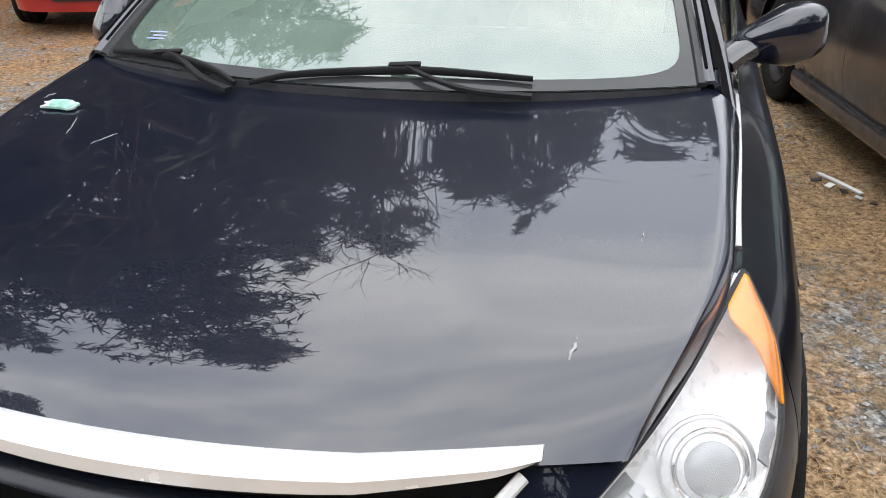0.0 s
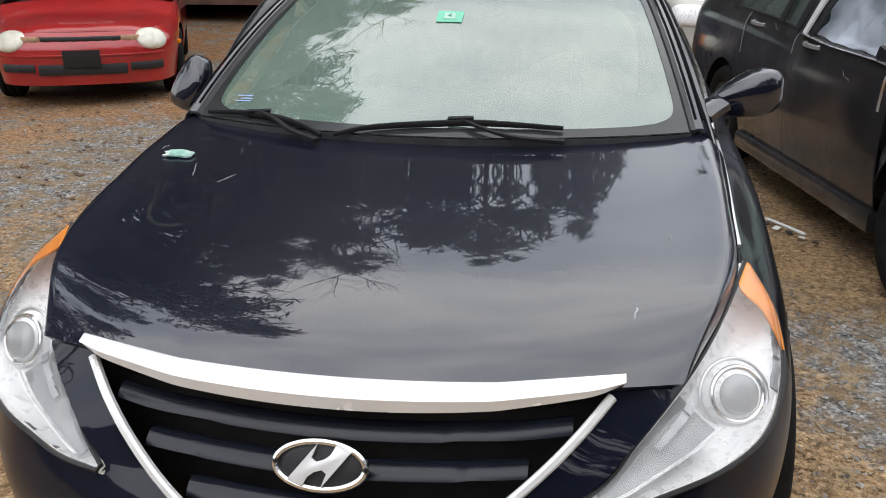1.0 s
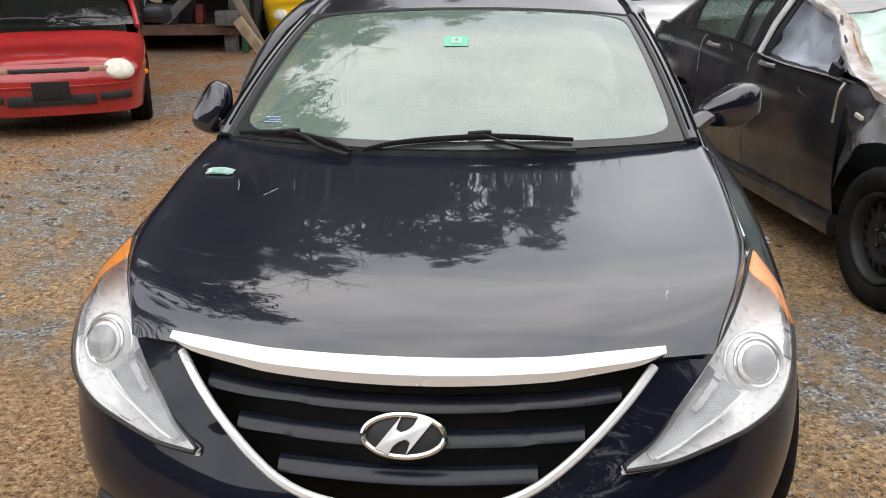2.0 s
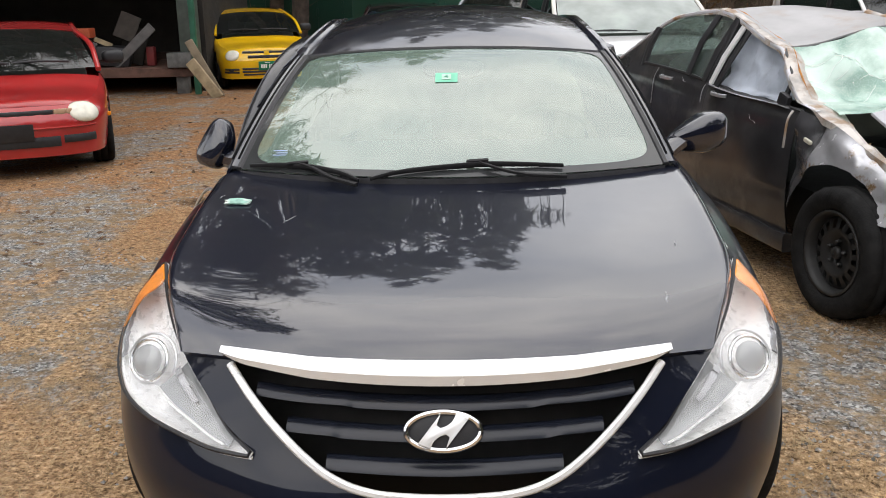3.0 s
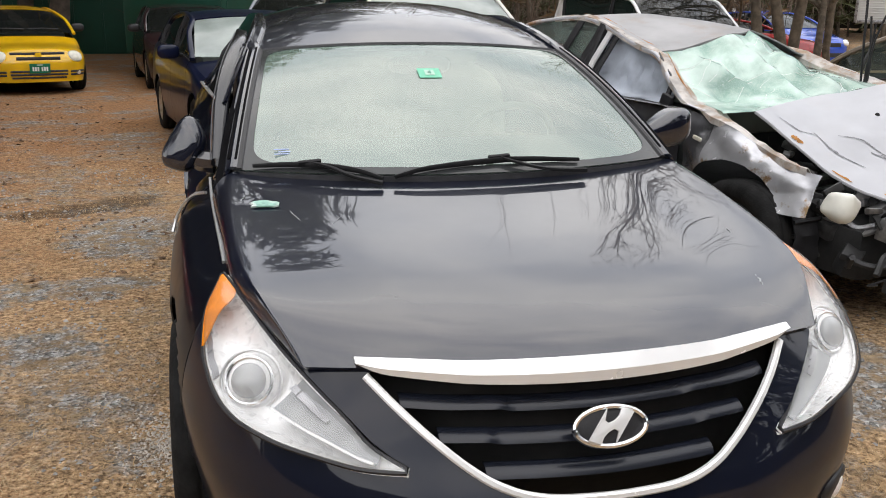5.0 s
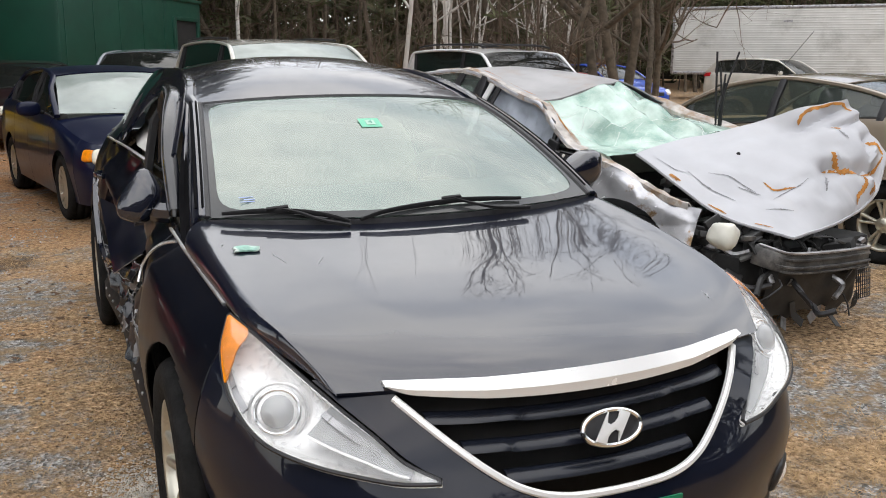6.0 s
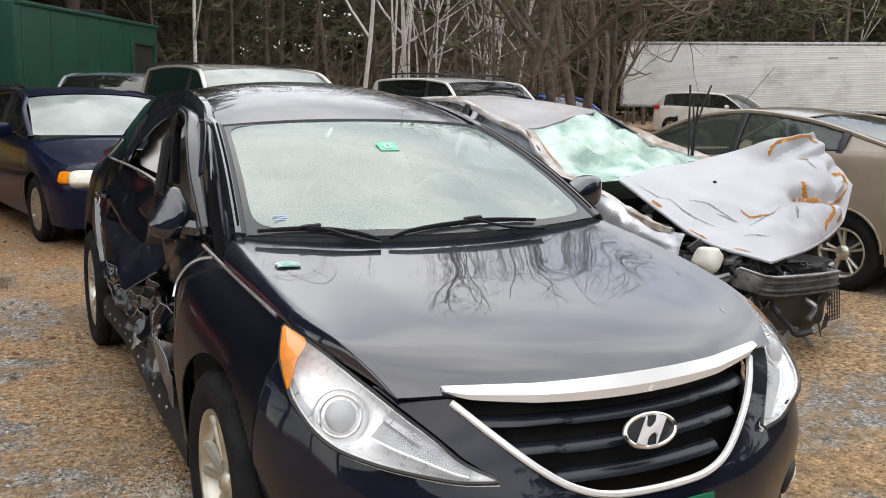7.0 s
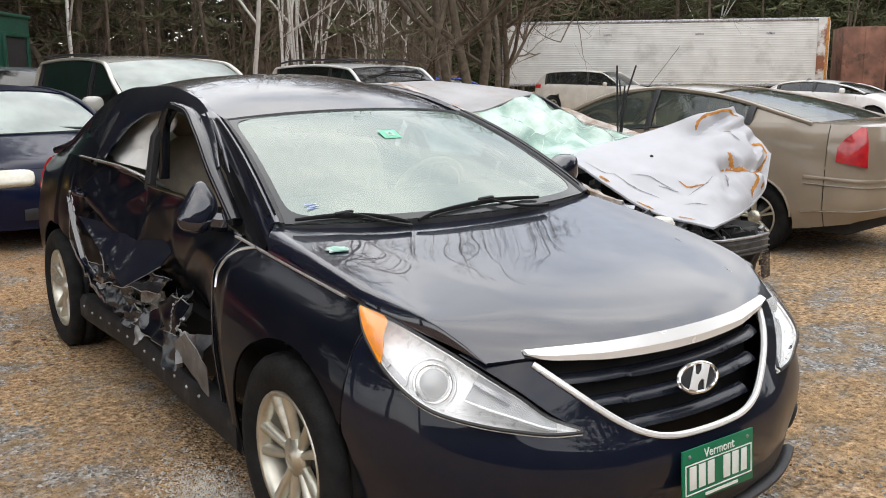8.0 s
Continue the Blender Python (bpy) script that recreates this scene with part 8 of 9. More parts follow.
    # the front of the roof is beaten down, most on the far side
    for ob in root.children_recursive:
        if ob.type != "MESH" or ob.name.split(".")[0] in ("bonnet", "loose_trim_rod", "torn_flap", "folded_edge", "rust_line", "scrape", "bonnet_hole", "engine_part", "hose", "wheel", "tyre", "rim"):
            continue
        w = ob.matrix_basis.copy()
        back = w.inverted()
        for vx in ob.data.vertices:
            p = w @ vx.co
            if p.z > 0.93 and p.x < 0.0 and p.y > 1.1:
                kx = min(1.0, max(0.0, (-p.x - 0.05) / 0.42))
                ky = min(1.0, max(0.0, (2.75 - p.y) / 0.85))
                p.z -= (0.035 + 0.10 * kx) * ky * ky * (3 - 2 * ky) * min(1.0, (p.z - 0.93) / 0.16)
                vx.co = back @ p
            if p.z > 0.98 and p.x > -0.15:
                kx = min(1.0, (p.x + 0.15) / 0.7)
                ky = min(1.0, max(0.0, (3.3 - p.y) / 1.2))
                kz = min(1.0, (p.z - 0.98) / 0.3)
                p.z -= 0.17 * kx ** 1.2 * ky * ky * (3 - 2 * ky) * kz
                p.x -= 0.05 * kx * ky * kz
                vx.co = back @ p
    for ob in root.children:
        if ob.name.split(".")[0] == "wheel" and ob.location.x < 0 and ob.location.y < 2:
            ob.location = (-0.83, 0.81, 0.315)
            ob.rotation_euler = (0.4, 0.03, 0.06)
    block("mirror_stub", (0.035, 0.08, 0.07), PLASTIC, root, pose(-0.80, 1.52, 0.955, 20, 0, 10), 0.015)


rng_w = np.random.default_rng(17)
wrecked_sedan()


# ---- trailer, green box body and shed ----
TRAILER_WHITE = mat("weathered_white_trailer", (0.60, 0.60, 0.58), rough=0.55, var=0.06, scale=1.5, second=(0.42, 0.42, 0.40), second_scale=0.9)
GREEN_METAL = mat("dark_green_sheet_metal", (0.006, 0.058, 0.036), rough=0.45, var=0.15, scale=1.2)


def box_trailer():
    root = empty("box_trailer", pose(26.9, 23.8, 0, 0, 0, -49))
    tagged(root, "long white ribbed box trailer with a rusty end post", "trailer")
    L, Wd, z0, z1 = 12.3, 2.5, 1.05, 3.45
    block("body", (L, Wd, z1 - z0), TRAILER_WHITE, root, pose(0, 0, (z0 + z1) / 2), 0.03)
    for i in range(26):
        z = z0 + 0.12 + i * (z1 - z0 - 0.24) / 25
        sweep("rib", [(-L / 2 + 0.1, -Wd / 2 - 0.002, z), (L / 2 - 0.1, -Wd / 2 - 0.002, z)], bar_prof(0.012, 0.018, 0.5), TRAILER_WHITE, root)
    for z in (z0 - 0.02, z1):
        sweep("edge_rail", [(-L / 2, -Wd / 2, z), (L / 2, -Wd / 2, z)], bar_prof(0.03, 0.06), RAW_METAL, root)
    for x in (-L / 2, L / 2 - 0.03):
        block("corner_post", (0.10, 0.12, z1 - z0 + 0.1), RUST if x > 0 else RAW_METAL, root, pose(x, -Wd / 2, (z0 + z1) / 2), 0.02)
    post = mat("rust_streaked_post", (0.50, 0.49, 0.47), rough=0.6, var=0.15, scale=3, second=(0.20, 0.075, 0.035), second_scale=1.6, second_edges=(0.46, 0.56))
    block("end_post", (0.34, 0.07, z1 - z0 + 0.08), post, root, pose(L / 2 - 0.20, -Wd / 2 - 0.02, (z0 + z1) / 2), 0.01)
    block("end_door", (0.06, Wd - 0.1, z1 - z0 - 0.1), RUST_SILVER, root, pose(L / 2 + 0.03, 0, (z0 + z1) / 2), 0.01)
    for x in (-L / 2 + 2.2, L / 2 - 1.6):
        block("leg", (0.12, 1.6, z0), STEEL_BLACK, root, pose(x, 0, z0 / 2), 0.02)
    for x in (-2.0, 1.5, 4.1):
        block("scuff", (0.32, 0.01, 0.08), RAW_METAL, root, pose(x, -Wd / 2 - 0.02, z1 - 0.5), 0)


def rusty_container():
    root = empty("storage_container", pose(32.75, 18.7, 0, 0, 0, -49))
    tagged(root, "rust-brown steel storage container", "container")
    brown = mat("rust_brown_steel", (0.19, 0.09, 0.06), rough=0.8, var=0.3, scale=1.5, second=(0.06, 0.035, 0.025), second_scale=2)
    block("body", (1.6, 2.4, 3.2), brown, root, pose(0, 0, 1.6), 0.03)
    for i in range(3):
        block("rib", (0.06, 0.03, 3.0), brown, root, pose(-0.72 + 0.72 * i, -1.21, 1.6), 0.01)


def green_box():
    root = empty("green_box_truck", pose(1.31, 20.32, 0, 0, 0, 58.5) @ pose(0, 1.15, 0))
    tagged(root, "dark green metal box truck with a recessed window", "truck")
    block("body", (7.0, 2.3, 2.5), GREEN_METAL, root, pose(0, 0, 1.65), 0.08)
    sweep("roof_edge", [(-3.5, -1.16, 2.88), (3.5, -1.16, 2.88)], bar_prof(0.03, 0.04), GREEN_METAL, root)
    for px, pz, w, h in ((2.45, 2.42, 1.5, 0.10), (2.45, 1.30, 1.5, 0.10), (1.75, 1.86, 0.12, 1.2), (3.18, 1.86, 0.12, 1.2)):
        block("window_frame", (w, 0.10, h), GREEN_METAL, root, pose(px, -1.17, pz), 0.02)
    block("window_pane", (1.3, 0.03, 1.05), DARK, root, pose(2.45, -1.155, 1.86), 0.01)
    for x in np.linspace(-3.3, 1.2, 5):
        block("seam", (0.03, 0.012, 2.4), GREEN_METAL, root, pose(float(x), -1.155, 1.65), 0.004)
    for x in (-2.4, 2.4):
        wheel(root, (x, -0.95, 0.42), -1, "steel", radius=0.42, rim=0.25, width=0.25, lean=math.pi / 2)
    block("chassis", (6.8, 1.6, 0.3), STEEL_BLACK, root, pose(0, 0, 0.42), 0.03)


def green_wall():
    root = empty("green_metal_building", pose(-2.6, 27.5, 0, 0, 0, 4))
    tagged(root, "long low building clad in dark green sheet metal", "building")
    block("wall", (9.0, 3.0, 3.4), GREEN_METAL, root, pose(0, 0, 1.7), 0.05)
    block("roof", (9.4, 3.4, 0.14), STEEL_BLACK, root, pose(0, 0, 3.46, 3), 0.03)
    for x in np.linspace(-4.2, 4.2, 12):
        block("seam", (0.05, 0.03, 3.2), GREEN_METAL, root, pose(float(x), -1.51, 1.7), 0.01)


OLD_WOOD = mat("old_red_brown_boards", (0.12, 0.062, 0.045), rough=0.85, var=0.35, scale=5, bump=0.4, bump_scale=40, per_object=0.2)
PALE_WOOD = mat("weathered_pale_boards", (0.36, 0.28, 0.17), rough=0.85, var=0.25, scale=8, bump=0.3, bump_scale=50, per_object=0.15)
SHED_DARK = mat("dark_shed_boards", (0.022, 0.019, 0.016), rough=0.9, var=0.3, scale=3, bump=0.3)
POST_GREEN = mat("green_painted_post", (0.02, 0.12, 0.07), rough=0.6, var=0.25, scale=6)
GREY_JUNK = mat("dull_grey_scrap", (0.12, 0.12, 0.115), rough=0.7, var=0.3, scale=8)


def shed():
    root = empty("open_shed", pose(-8.2, 15.6, 0, 0, 0, 4))
    tagged(root, "dark open-fronted shed with a raised board floor", "shed")
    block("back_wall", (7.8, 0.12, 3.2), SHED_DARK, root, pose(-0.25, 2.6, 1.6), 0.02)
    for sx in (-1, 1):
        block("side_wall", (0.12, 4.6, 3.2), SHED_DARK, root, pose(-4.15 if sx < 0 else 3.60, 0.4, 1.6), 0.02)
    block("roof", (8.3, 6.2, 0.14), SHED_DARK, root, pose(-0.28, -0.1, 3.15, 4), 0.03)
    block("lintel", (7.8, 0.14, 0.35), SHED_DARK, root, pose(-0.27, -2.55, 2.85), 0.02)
    for i in range(9):
        block("floor_board", (0.80, 4.9, 0.05), OLD_WOOD, root, pose(-3.75 + 0.83 * i, 0.1, 0.42), 0.01)
    block("floor_edge", (7.7, 0.06, 0.14), OLD_WOOD, root, pose(-0.27, -2.38, 0.36), 0.01)
    for x in (-3.9, -1.2, 1.4, 3.3):
        block("pier", (0.2, 0.2, 0.34), GREY_JUNK, root, pose(x, -2.2, 0.16), 0.02)
    for x in (-4.1, 3.62):
        block("front_post", (0.09, 0.12, 3.0), POST_GREEN, root, pose(x - 0.02, -2.5, 1.5), 0.01)

    def junk(name, label, cat, size, x, y, z, material, rx=0, ry=0, rz=0, bevel=0.02):
        o = block(name, size, material, None, None, bevel)
        o.matrix_world = pose(x, y, z, rx, ry, rz)
        tagged(o, label, cat)
    junk("metal_cabinet", "narrow grey-green metal cabinet on the shed floor", "cabinet", (0.28, 0.3, 1.1), -4.62, 13.75, 1.0, mat("grey_green_metal", (0.06, 0.075, 0.062), 0.6, var=0.2))
    junk("concrete_block", "pale grey block on the boards", "block", (0.42, 0.25, 0.24), -4.70, 13.45, 0.565, GREY_JUNK)
    junk("grey_plank", "grey plank leaning on scrap", "plank", (0.16, 0.04, 0.95), -5.55, 13.62, 0.79, mat("grey_plank_wood", (0.14, 0.135, 0.13), 0.8, var=0.2), 0, 48, 0)
    junk("cardboard_sheet", "dull brown sheet of card", "sheet", (0.34, 0.03, 0.44), -5.72, 13.9, 1.10, mat("brown_card", (0.06, 0.05, 0.042), 0.9, var=0.2), -12, 24, 10)
    junk("white_carton", "white carton among scrap", "carton", (0.22, 0.2, 0.42), -6.35, 13.7, 0.66, mat("white_carton_card", (0.55, 0.55, 0.55), 0.8), 0, 14, 20)
    junk("scrap_bag", "black bag of scrap on the shed floor", "bag", (0.6, 0.4, 0.36), -5.95, 13.75, 0.625, PLASTIC, 0, 6, 15, 0.12)
    junk("metal_sheet", "dark bent metal sheet propped among scrap", "sheet", (0.42, 0.05, 0.62), -5.68, 14.02, 0.78, SHED_DARK, -10, 12, 0)
    junk("tool_box", "dark green box on the metal cabinet", "box", (0.26, 0.24, 0.12), -4.62, 13.75, 1.61, mat("dark_green_box", (0.03, 0.05, 0.04), 0.6), 0, 0, 8)
    junk("pale_offcut", "pale timber offcut on the scrap heap", "offcut", (0.30, 0.06, 0.08), -6.05, 13.62, 0.86, PALE_WOOD, 0, 25, 30, 0.005)
    junk("red_can", "dull red can among scrap", "can", (0.14, 0.14, 0.32), -5.35, 13.9, 0.607, mat("dull_red_can", (0.18, 0.02, 0.02), 0.5), 0, 0, 0, 0.03)
    junk("orange_crate", "orange slatted crate behind the red car", "crate", (0.34, 0.25, 0.16), -6.35, 13.55, 1.02, mat("orange_crate_plastic", (0.50, 0.10, 0.04), 0.6))
    junk("crate_stand", "dark drum under the crate", "drum", (0.3, 0.25, 0.48), -6.35, 13.55, 0.69, SHED_DARK, 0, 0, 0, 0.12)
    junk("leaning_board", "weathered board leaning by the shed post", "board", (0.14, 0.04, 1.02), -4.20, 13.02, 0.44, mat("grey_brown_board", (0.24, 0.19, 0.13), 0.85, var=0.2, bump=0.3), 0, -27, 0)
    junk("leaning_beam", "pale squared beam leaning by the shed post", "beam", (0.17, 0.09, 0.72), -4.17, 12.85, 0.29, PALE_WOOD, 0, -36, 0)


def workshop():
    """An invented dark wall and roof, unseen behind the camera, for the car's reflections."""
    root = empty("workshop", pose(0, -13, 0))
    tagged(root, "plain dark wall added unseen behind the camera to shape reflections", "building")
    wall_dark = mat("reflection_wall_dark", (0.035, 0.036, 0.042), rough=0.85, var=0.12, scale=0.6)
    block("wall", (120, 0.3, 4.4), wall_dark, root, pose(0, 0, 2.2), 0.02)
    block("roof", (121, 7.0, 0.25), wall_dark, root, pose(0, -3.2, 4.9, 9), 0.03)


workshop()
box_trailer()
rusty_container()
green_box()
green_wall()
shed()


# ---- trees ----
BARK = mat("grey_brown_bark", (0.10, 0.078, 0.055), rough=0.95, var=0.35, scale=7, bump=0.8, bump_scale=22)
PINE_BARK = mat("pine_bark", (0.10, 0.075, 0.06), rough=0.95, var=0.4, scale=6, bump=0.9, bump_scale=16)
BIRCH = mat("white_birch_bark", (0.60, 0.58, 0.54), rough=0.8, var=0.12, scale=5, second=(0.06, 0.05, 0.045), second_scale=6, second_edges=(0.60, 0.66))
TWIG = mat("bare_twigs", (0.125, 0.092, 0.066), rough=0.95, var=0.3, scale=3)
NEEDLE = mat("pine_needles", (0.078, 0.088, 0.038), rough=0.8, var=0.45, scale=1.2, second=(0.085, 0.075, 0.03), second_scale=0.8)
LEAF_LITTER = mat("dry_brown_leaves", (0.15, 0.095, 0.045), rough=0.9, var=0.4, scale=2.0)
WOODS_DARK = mat("shaded_woodland_floor", (0.045, 0.035, 0.025), rough=0.95, var=0.4, scale=1.0)
rng = np.random.default_rng(7)


def tube_net(segs, sides=5):
    """Verts and faces of many tapered tubes; each of segs is (places, radii)."""
    verts, faces = [], []
    for pts, rad in segs:
        pts = np.array(pts, float)
        base = len(verts)
        t = np.gradient(pts, axis=0)
        t /= np.linalg.norm(t, axis=1)[:, None] + 1e-9
        ref = np.array((0.31, 0.95, 0.1)) if abs(t[0][2]) > 0.7 else np.array((0, 0, 1.0))
        a = np.cross(t, ref)
        a /= np.linalg.norm(a, axis=1)[:, None] + 1e-9
        b = np.cross(t, a)
        for i in range(len(pts)):
            for k in range(sides):
                w = 2 * math.pi * k / sides
                verts.append(pts[i] + (a[i] * math.cos(w) + b[i] * math.sin(w)) * rad[i])
        for i in range(len(pts) - 1):
            for k in range(sides):
                faces.append((base + i * sides + k, base + i * sides + (k + 1) % sides, base + (i + 1) * sides + (k + 1) % sides, base + (i + 1) * sides + k))
    return verts, faces


def tufts(centres, size, per, r, flat=0.5):
    """Thin blades that stand out from each centre in all directions, as verts and triangles."""
    c = np.repeat(np.array(centres), per, 0)
    n = len(c)
    d = r.normal(size=(n, 3))
    d[:, 2] = d[:, 2] * flat + 0.15
    d /= np.linalg.norm(d, axis=1)[:, None]
    s = np.cross(d, r.normal(size=(n, 3)))
    s /= np.linalg.norm(s, axis=1)[:, None] + 1e-9
    ln = size * r.uniform(0.6, 1.3, n)[:, None]
    w = ln * 0.20
    V = np.stack([c - s * w * 0.5, c + s * w * 0.5, c + d * ln + s * w * 0.15, c + d * ln - s * w * 0.15], 1).reshape(-1, 3)
    F = [(4 * i, 4 * i + 1, 4 * i + 2, 4 * i + 3) for i in range(n)]
    return V, F


def pine(h, seed, spread=1.0, bare=0.3):
    r = np.random.default_rng(seed)
    root = empty("pine_tree")
    tagged(root, "tall dark green pine with a bare lower trunk", "tree", "pines behind the yard")
    zz = np.linspace(0, h, 16)
    bend = np.cumsum(r.normal(0, 0.05, (16, 2)), 0)
    trunk = np.stack([bend[:, 0], bend[:, 1], zz], -1)
    trunk[0] = (0, 0, -0.2)
    segs = [(trunk, 0.014 * h * (1 - zz / h * 0.93))]
    tips = []
    z = h * bare * 0.5
    while z < h * 0.985:
        f = z / h
        live = f > bare
        ln = spread * (0.34 * h * (1 - f) ** 0.8 + 0.35) * (1 if live else 0.6)
        for k in range(r.integers(3, 6) if live else r.integers(1, 3)):
            a = r.uniform(0, 2 * math.pi)
            L = min(ln * r.uniform(0.55, 1.15), 4.2 * spread)
            p0 = np.array([np.interp(z, zz, trunk[:, 0]), np.interp(z, zz, trunk[:, 1]), z])
            q = np.linspace(0, 1, 5)
            droop = r.uniform(-0.16, 0.14) - 0.10 * (1 - f)
            pts = p0 + np.stack([np.cos(a) * L * q, np.sin(a) * L * q, L * (droop * q + 0.14 * q ** 2)], -1)
            segs.append((pts, 0.010 + 0.010 * L * (1 - q * 0.9)))
            if live:
                m = int(5 + L * 7)
                qq = r.uniform(0.22, 1.0, m)
                side = r.normal(0, 0.16 + 0.12 * L * (1 - np.abs(qq - 0.6)), m)
                c = np.stack([np.interp(qq, q, pts[:, i]) for i in range(3)], -1)
                c[:, 0] += -np.sin(a) * side
                c[:, 1] += np.cos(a) * side
                c[:, 2] += r.normal(0, 0.06, m)
                tips.append(c)
        z += r.uniform(0.28, 0.6) * (h / 16)
    v, f = tube_net(segs, 5)
    link_mesh("trunk", v, f, PINE_BARK, root)
    v, f = tufts(np.concatenate(tips), 0.36, 7, r)
    link_mesh("crown", v, f, NEEDLE, root, smooth=False)
    return root


def grow(r, p, d, L, rad, level, segs, levels, fork=(2, 4), lift=0.25, thin=0.5, wob=0.13):
    n = 5
    pts = [np.array(p, float)]
    for _ in range(n - 1):
        d = d + r.normal(0, wob, 3) + np.array((0, 0, lift * 0.12))
        d = d / np.linalg.norm(d)
        pts.append(pts[-1] + d * L / (n - 1))
    segs.append((np.array(pts), rad * np.linspace(1, 0.55, n)))
    if level >= levels:
        return
    for _ in range(r.integers(*fork) + (1 if level else 2)):
        i = r.integers(1 if level else 2, n)
        e = d * r.uniform(0.5, 0.9) + r.normal(0, 0.55, 3)
        e[2] += lift
        e = e / np.linalg.norm(e)
        grow(r, pts[i], e, L * r.uniform(0.5, 0.78), rad * thin, level + 1, segs, levels, fork, lift, thin, wob)


def bare_tree(h, seed, levels=5, stems=1, bark=None, label="leafless grey tree with many fine branches", spread=0.12, rad=0.011, name="bare_tree", category="tree", lift=0.25, thin=0.5, wob=0.13):
    r = np.random.default_rng(seed)
    root = empty(name)
    tagged(root, label, category)
    fine = []
    for k in range(stems):
        segs = []
        d = np.array([r.normal(0, spread), r.normal(0, spread), 1.0])
        grow(r, (r.normal(0, 0.25 * (stems > 1)), r.normal(0, 0.25 * (stems > 1)), -0.1), d / np.linalg.norm(d), h * 0.42, h * rad, 0, segs, levels, (2, 4), lift, thin, wob)
        big = [s for s in segs if s[1][0] > h * rad * 0.3]
        fine += [s for s in segs if s[1][0] <= h * rad * 0.3]
        v, f = tube_net(big, 7)
        link_mesh("trunk", v, f, bark or BARK, root)
    v, f = tube_net(fine, 3)
    link_mesh("crown", v, f, TWIG, root, smooth=False)
    return root


def set_at(ob, x, y, turn=0.0, size=1.0):
    ob.matrix_basis = pose(x, y, 0, 0, 0, turn) @ Matrix.Diagonal((size, size, size, 1))


def plant(ob, x, y, turn, size):
    c = copy_thing(ob, pose(x, y, 0, 0, 0, turn))
    c.scale = (size, size, size)
    return c


def build_trees():
    pines = [pine(21, 11), pine(19, 12, 0.9, 0.36), pine(17, 13, 1.1, 0.24)]
    spots = [(-9.5, 18.5), (-6.6, 19.5), (-4.2, 21.0)]
    for p, (x, y) in zip(pines, spots):
        set_at(p, x, y, random.uniform(0, 360), 1.0)
    more = [(-12.5, 17, 1.0), (-11, 22, 1.05), (-8.0, 23, 1.0), (-2.2, 23.5, 0.95), (-0.4, 26, 0.85), (2.2, 28, 0.78), (4.6, 30, 0.72), (-14.5, 13, 1.0), (-16, 8, 1.0), (-17, 3, 0.95), (-16.5, -3, 1.0), (-5.8, 26, 1.1), (7.5, 33, 0.7), (11, 36, 0.72), (15.5, 38, 0.75), (19.5, 39.5, 0.7), (24, 41, 0.75), (29, 41, 0.7), (34, 40.5, 0.75), (39, 38, 0.7), (42, 32, 0.72), (44, 26, 0.7), (46, 19, 0.72), (24, -10, 0.9), (30, -4, 0.9)]
    for i, (x, y, s) in enumerate(more):
        plant(pines[i % 3], x, y, 67 * i % 360, s * random.uniform(0.92, 1.08) * (1.04 if x < -3 else 0.62 if x > 3 else 1.0))
    # leafless trees
    big = bare_tree(13, 21, 6, 3, label="leafless tree with several stout stems beside the trailer", spread=0.20, rad=0.0105, thin=0.56, lift=0.18, wob=0.10)
    set_at(big, 9.0, 12.6, 0, 0.80)
    a = bare_tree(13, 21, 5, 2, label="leafless tree with stout forked stems", spread=0.16, rad=0.0105, thin=0.52)
    set_at(a, 10.4, 13.6, 120, 0.6)
    b = bare_tree(17, 22, 5, label="tall leafless tree leaning over the yard")
    set_at(b, -5.4, 18.6, 40, 1.35)
    plant(pines[1], 1.2, 25.5, 30, 1.0)
    plant(pines[0], -8.3, 8.7, 140, 0.98)
    plant(a, -9.6, 11.4, 60, 1.15)
    plant(a, -11.2, 11.0, 250, 1.0)
    # last four pines stand unseen behind the camera, added to darken bumper reflections
    for x, y, t_, s in ((-10.6, 9.6, 90, 0.98), (-12.4, 6.4, 210, 0.95), (8, -9, 10, 0.85), (11.5, -6.5, 100, 0.9), (14, -11, 190, 0.9), (5, -12, 280, 0.8)):
        plant(pines[2], x, y, t_, s)
    for x, y, t, s, src in ((4.4, 27, 200, 0.9, a), (12.5, 29, 80, 1.0, a), (15.5, 32, 10, 0.9, b), (36, 34, 60, 1.0, a), (15, 35, 300, 0.9, b)):
        plant(src, x, y, t, s)
    # white birches in clumps
    c1 = bare_tree(12, 31, 3, 5, BIRCH, "clump of slender white birch stems", 0.08, 0.0034, "birch_clump", lift=0.5, wob=0.05)
    set_at(c1, 8.6, 20.0, 0)
    c2 = bare_tree(13, 32, 3, 1, BIRCH, "single leaning white birch", 0.08, 0.0052, "birch_tree", lift=0.5, wob=0.05)
    set_at(c2, 7.2, 19.2, 0)
    for x, y, t, s, src in ((11.3, 24, 70, 1.0, c1), (14.5, 25, 190, 0.9, c1), (9.6, 22.5, 40, 1.1, c2), (15.5, 28, 60, 1.0, c1), (4.3, 24, 150, 1.0, c2), (38, 30, 20, 1.0, c2), (16.5, 27, 20, 1.0, c2)):
        plant(src, x, y, t, s)
    # woodland behind: one mass of stems, brush and leaves
    r = np.random.default_rng(5)
    segs, brush, tips, dead = [], [], [], []
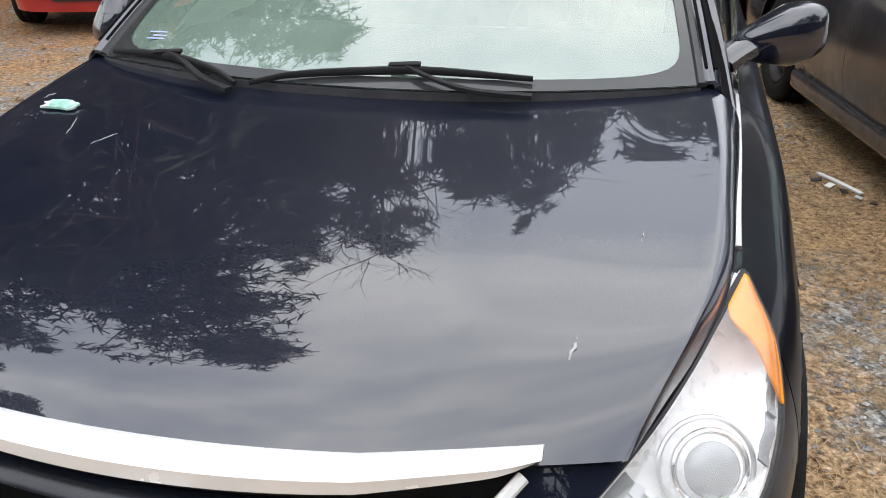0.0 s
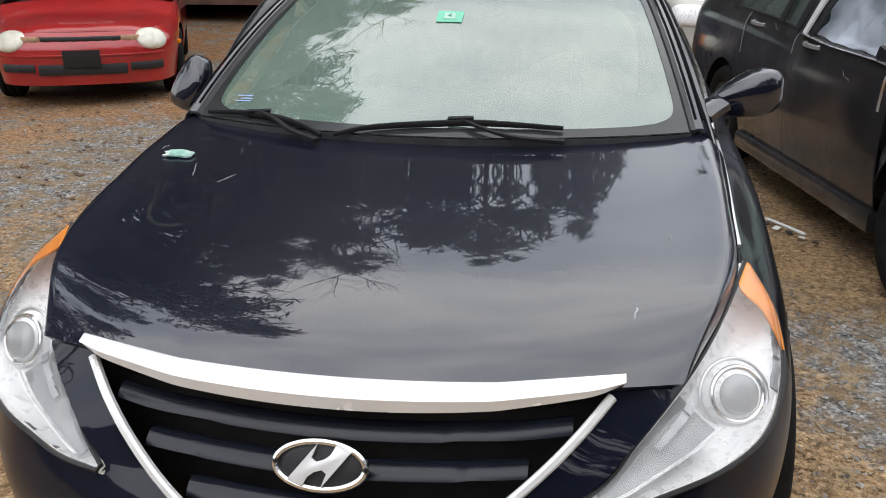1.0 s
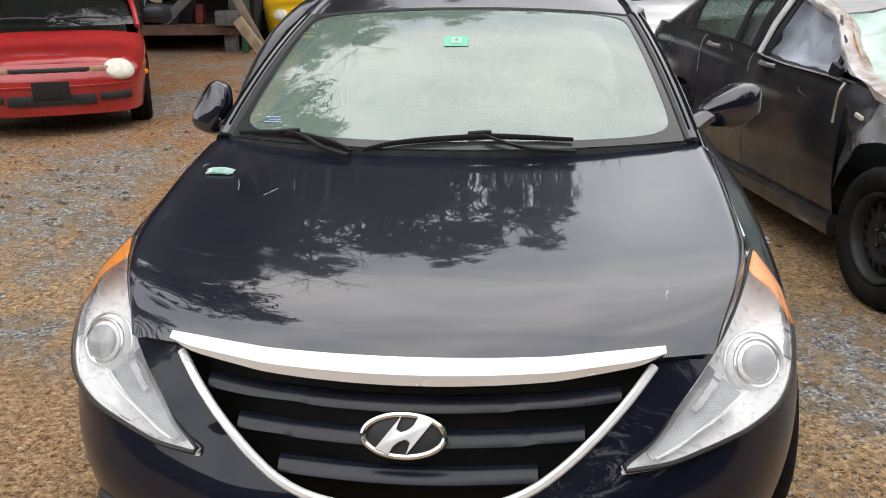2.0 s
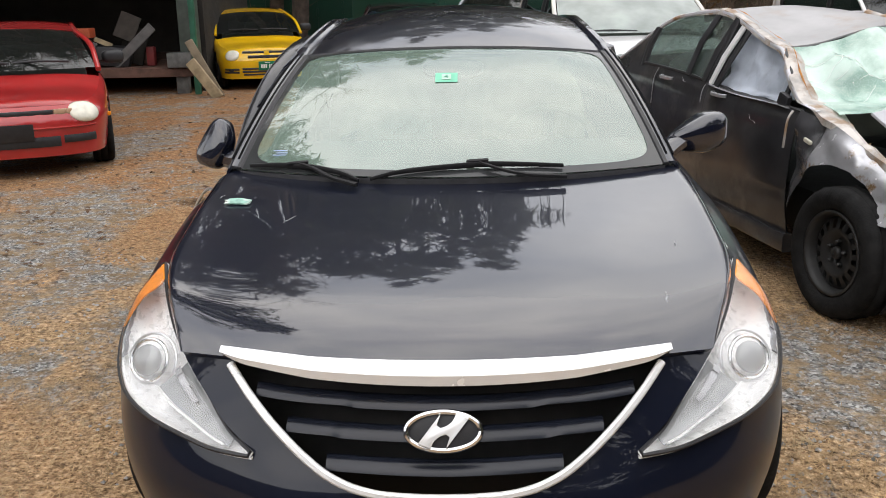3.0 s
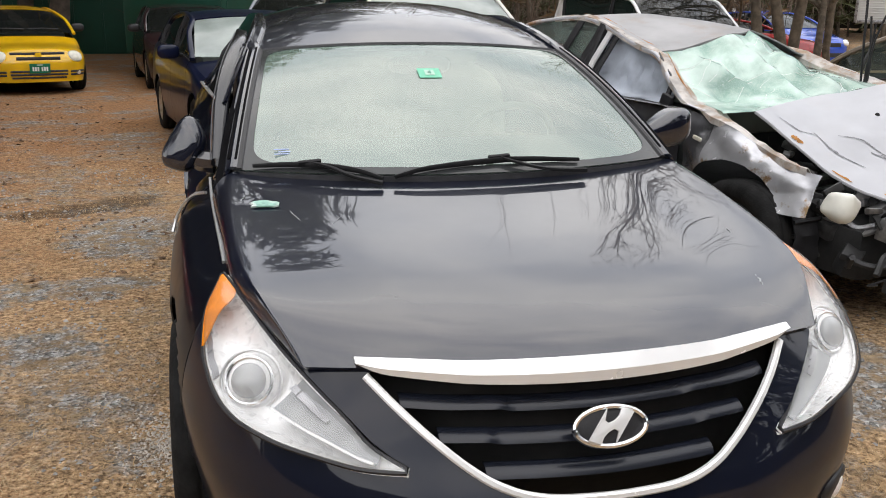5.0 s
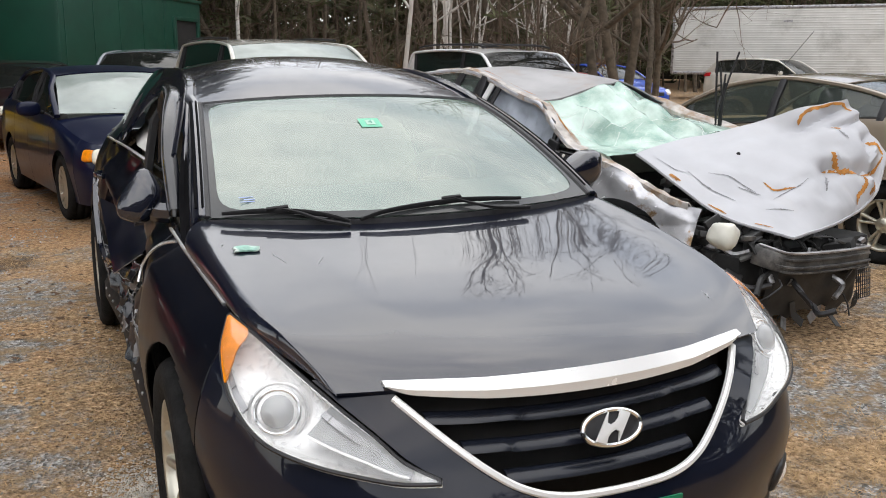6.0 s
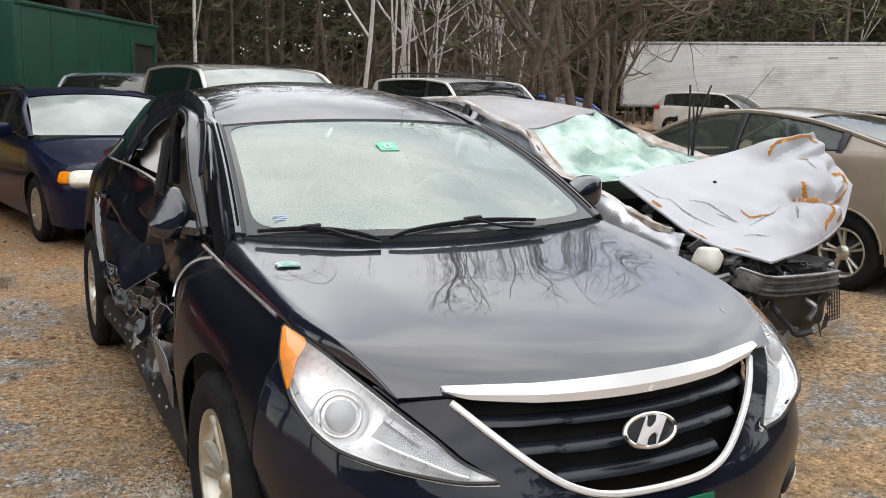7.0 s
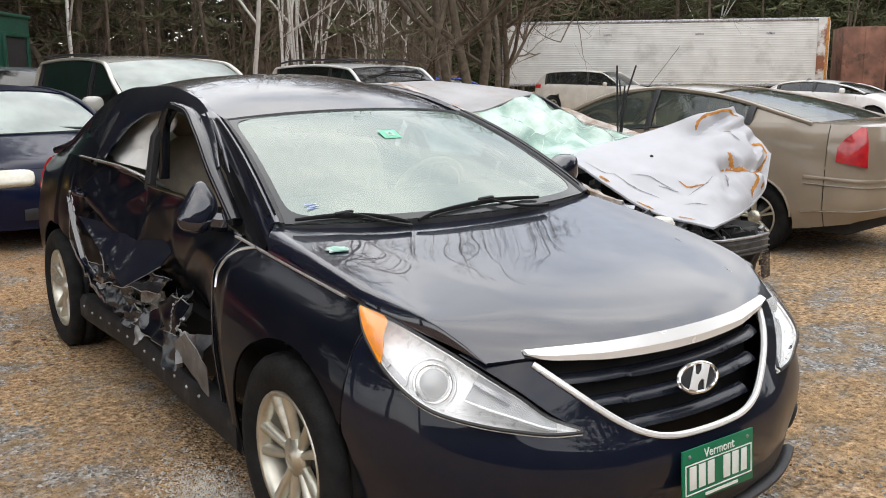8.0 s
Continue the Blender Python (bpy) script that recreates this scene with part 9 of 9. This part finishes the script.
    for _ in range(520):
        ang = r.uniform(-0.7, 1.45)
        d = r.uniform(26, 56)
        x, y = d * math.sin(ang), d * math.cos(ang)
        if x < -2 and y < 24:
            continue
        if 0.64 < math.atan2(x + 2, y + 1.6) < 1.4 and d < 43:
            continue
        h = r.uniform(7, 15)
        lean = r.normal(0, 0.05, 2)
        z = np.linspace(-0.1, h, 4)
        segs.append((np.stack([x + lean[0] * z, y + lean[1] * z, z], -1), r.uniform(0.035, 0.125) * np.linspace(1, 0.25, 4)))
        for _k in range(9):
            zz = r.uniform(1.0, h)
            a, L = r.uniform(0, 6.28), r.uniform(0.5, 2.0)
            e = np.array([x + lean[0] * zz, y + lean[1] * zz, zz])
            brush.append((np.array([e, e + (math.cos(a) * L * 0.5, math.sin(a) * L * 0.5, 0.05 * L), e + (math.cos(a) * L, math.sin(a) * L, r.uniform(-0.2, 0.5) * L)]), np.array((0.018, 0.012, 0.005))))
            if r.uniform() < 0.55:
                tips.append(e + (math.cos(a) * L * 0.8, math.sin(a) * L * 0.8, 0.1))
                tips.append(e + (math.cos(a) * L * 0.5, math.sin(a) * L * 0.5, 0.1))
    for _ in range(1500):
        ang = r.uniform(-0.45, 1.35)
        d = r.uniform(20, 34)
        x, y = d * math.sin(ang), d * math.cos(ang)
        if (x < 3.6 and y < 25.5) or 0.63 < math.atan2(x + 2, y + 1.6) < 1.4:
            continue
        h = r.uniform(1.2, 4.5)
        ln = r.normal(0, 0.22, 2)
        z = np.linspace(0, h, 4)
        brush.append((np.stack([x + ln[0] * z, y + ln[1] * z, z], -1), np.linspace(0.015, 0.004, 4)))
        for _k in range(3):
            zz, a, L = r.uniform(0.3, 1) * h, r.uniform(0, 6.28), r.uniform(0.4, 1.2)
            e = np.array([x + ln[0] * zz, y + ln[1] * zz, zz])
            brush.append((np.array([e, e + (math.cos(a) * L, math.sin(a) * L, 0.5 * L)]), np.array((0.007, 0.003))))
        if r.uniform() < 0.25:
            dead.append((x, y, r.uniform(0.2, 1.6)))
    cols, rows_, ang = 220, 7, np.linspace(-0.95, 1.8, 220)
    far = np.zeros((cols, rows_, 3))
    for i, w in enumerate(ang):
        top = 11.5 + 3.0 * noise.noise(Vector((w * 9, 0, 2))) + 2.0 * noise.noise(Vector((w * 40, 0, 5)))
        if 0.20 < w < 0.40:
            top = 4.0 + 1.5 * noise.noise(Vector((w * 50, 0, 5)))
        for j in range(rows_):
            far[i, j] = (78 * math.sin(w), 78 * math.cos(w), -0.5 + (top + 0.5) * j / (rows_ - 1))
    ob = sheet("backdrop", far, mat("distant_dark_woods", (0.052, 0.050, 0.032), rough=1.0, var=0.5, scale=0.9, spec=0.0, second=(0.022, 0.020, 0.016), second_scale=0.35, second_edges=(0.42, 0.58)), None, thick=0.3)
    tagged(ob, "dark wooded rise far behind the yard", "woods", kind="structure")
    v, f = tube_net(segs, 5)
    ob = link_mesh("far_woods_stems", v, f, BARK)
    tagged(ob, "dense grey-brown stems of the woods behind", "woods", kind="stuff")
    v, f = tube_net(brush, 3)
    ob = link_mesh("undergrowth", v, f, TWIG, smooth=False)
    tagged(ob, "leafless brown brush at the wood's edge", "brush", kind="stuff")
    for _ in range(20000):
        ang, d = r.uniform(-0.9, 1.75), r.uniform(57, 72)
        tips.append((d * math.sin(ang), d * math.cos(ang), r.uniform(0, 1) ** 0.8 * 17))
    for _ in range(26000):
        ang, d = r.uniform(-0.7, 1.5), r.uniform(34, 56)
        if d > 44 or not 0.60 < ang < 1.45:
            tips.append((d * math.sin(ang), d * math.cos(ang), r.uniform(0.05, 1) ** 0.9 * 12))
    v, f = tufts(tips, 0.5, 9, r)
    v = np.array(v)
    ctr = np.repeat(v.reshape(-1, 4, 3).mean(1), 4, 0)
    away = np.hypot(ctr[:, 0], ctr[:, 1])[:, None]
    v = ctr + (v - ctr) * np.where(away > 56.5, 1.9, np.where(away > 33.5, 0.95, 1.0))
    ob = link_mesh("far_woods_needles", v, f, NEEDLE, smooth=False)
    tagged(ob, "dark evergreen boughs among the stems", "foliage", kind="stuff")
    v, f = tufts(dead, 0.35, 14, r)
    ob = link_mesh("dry_leaves", v, f, LEAF_LITTER, smooth=False)
    tagged(ob, "dry brown leaves clinging to low brush", "leaves", kind="stuff")


build_trees()
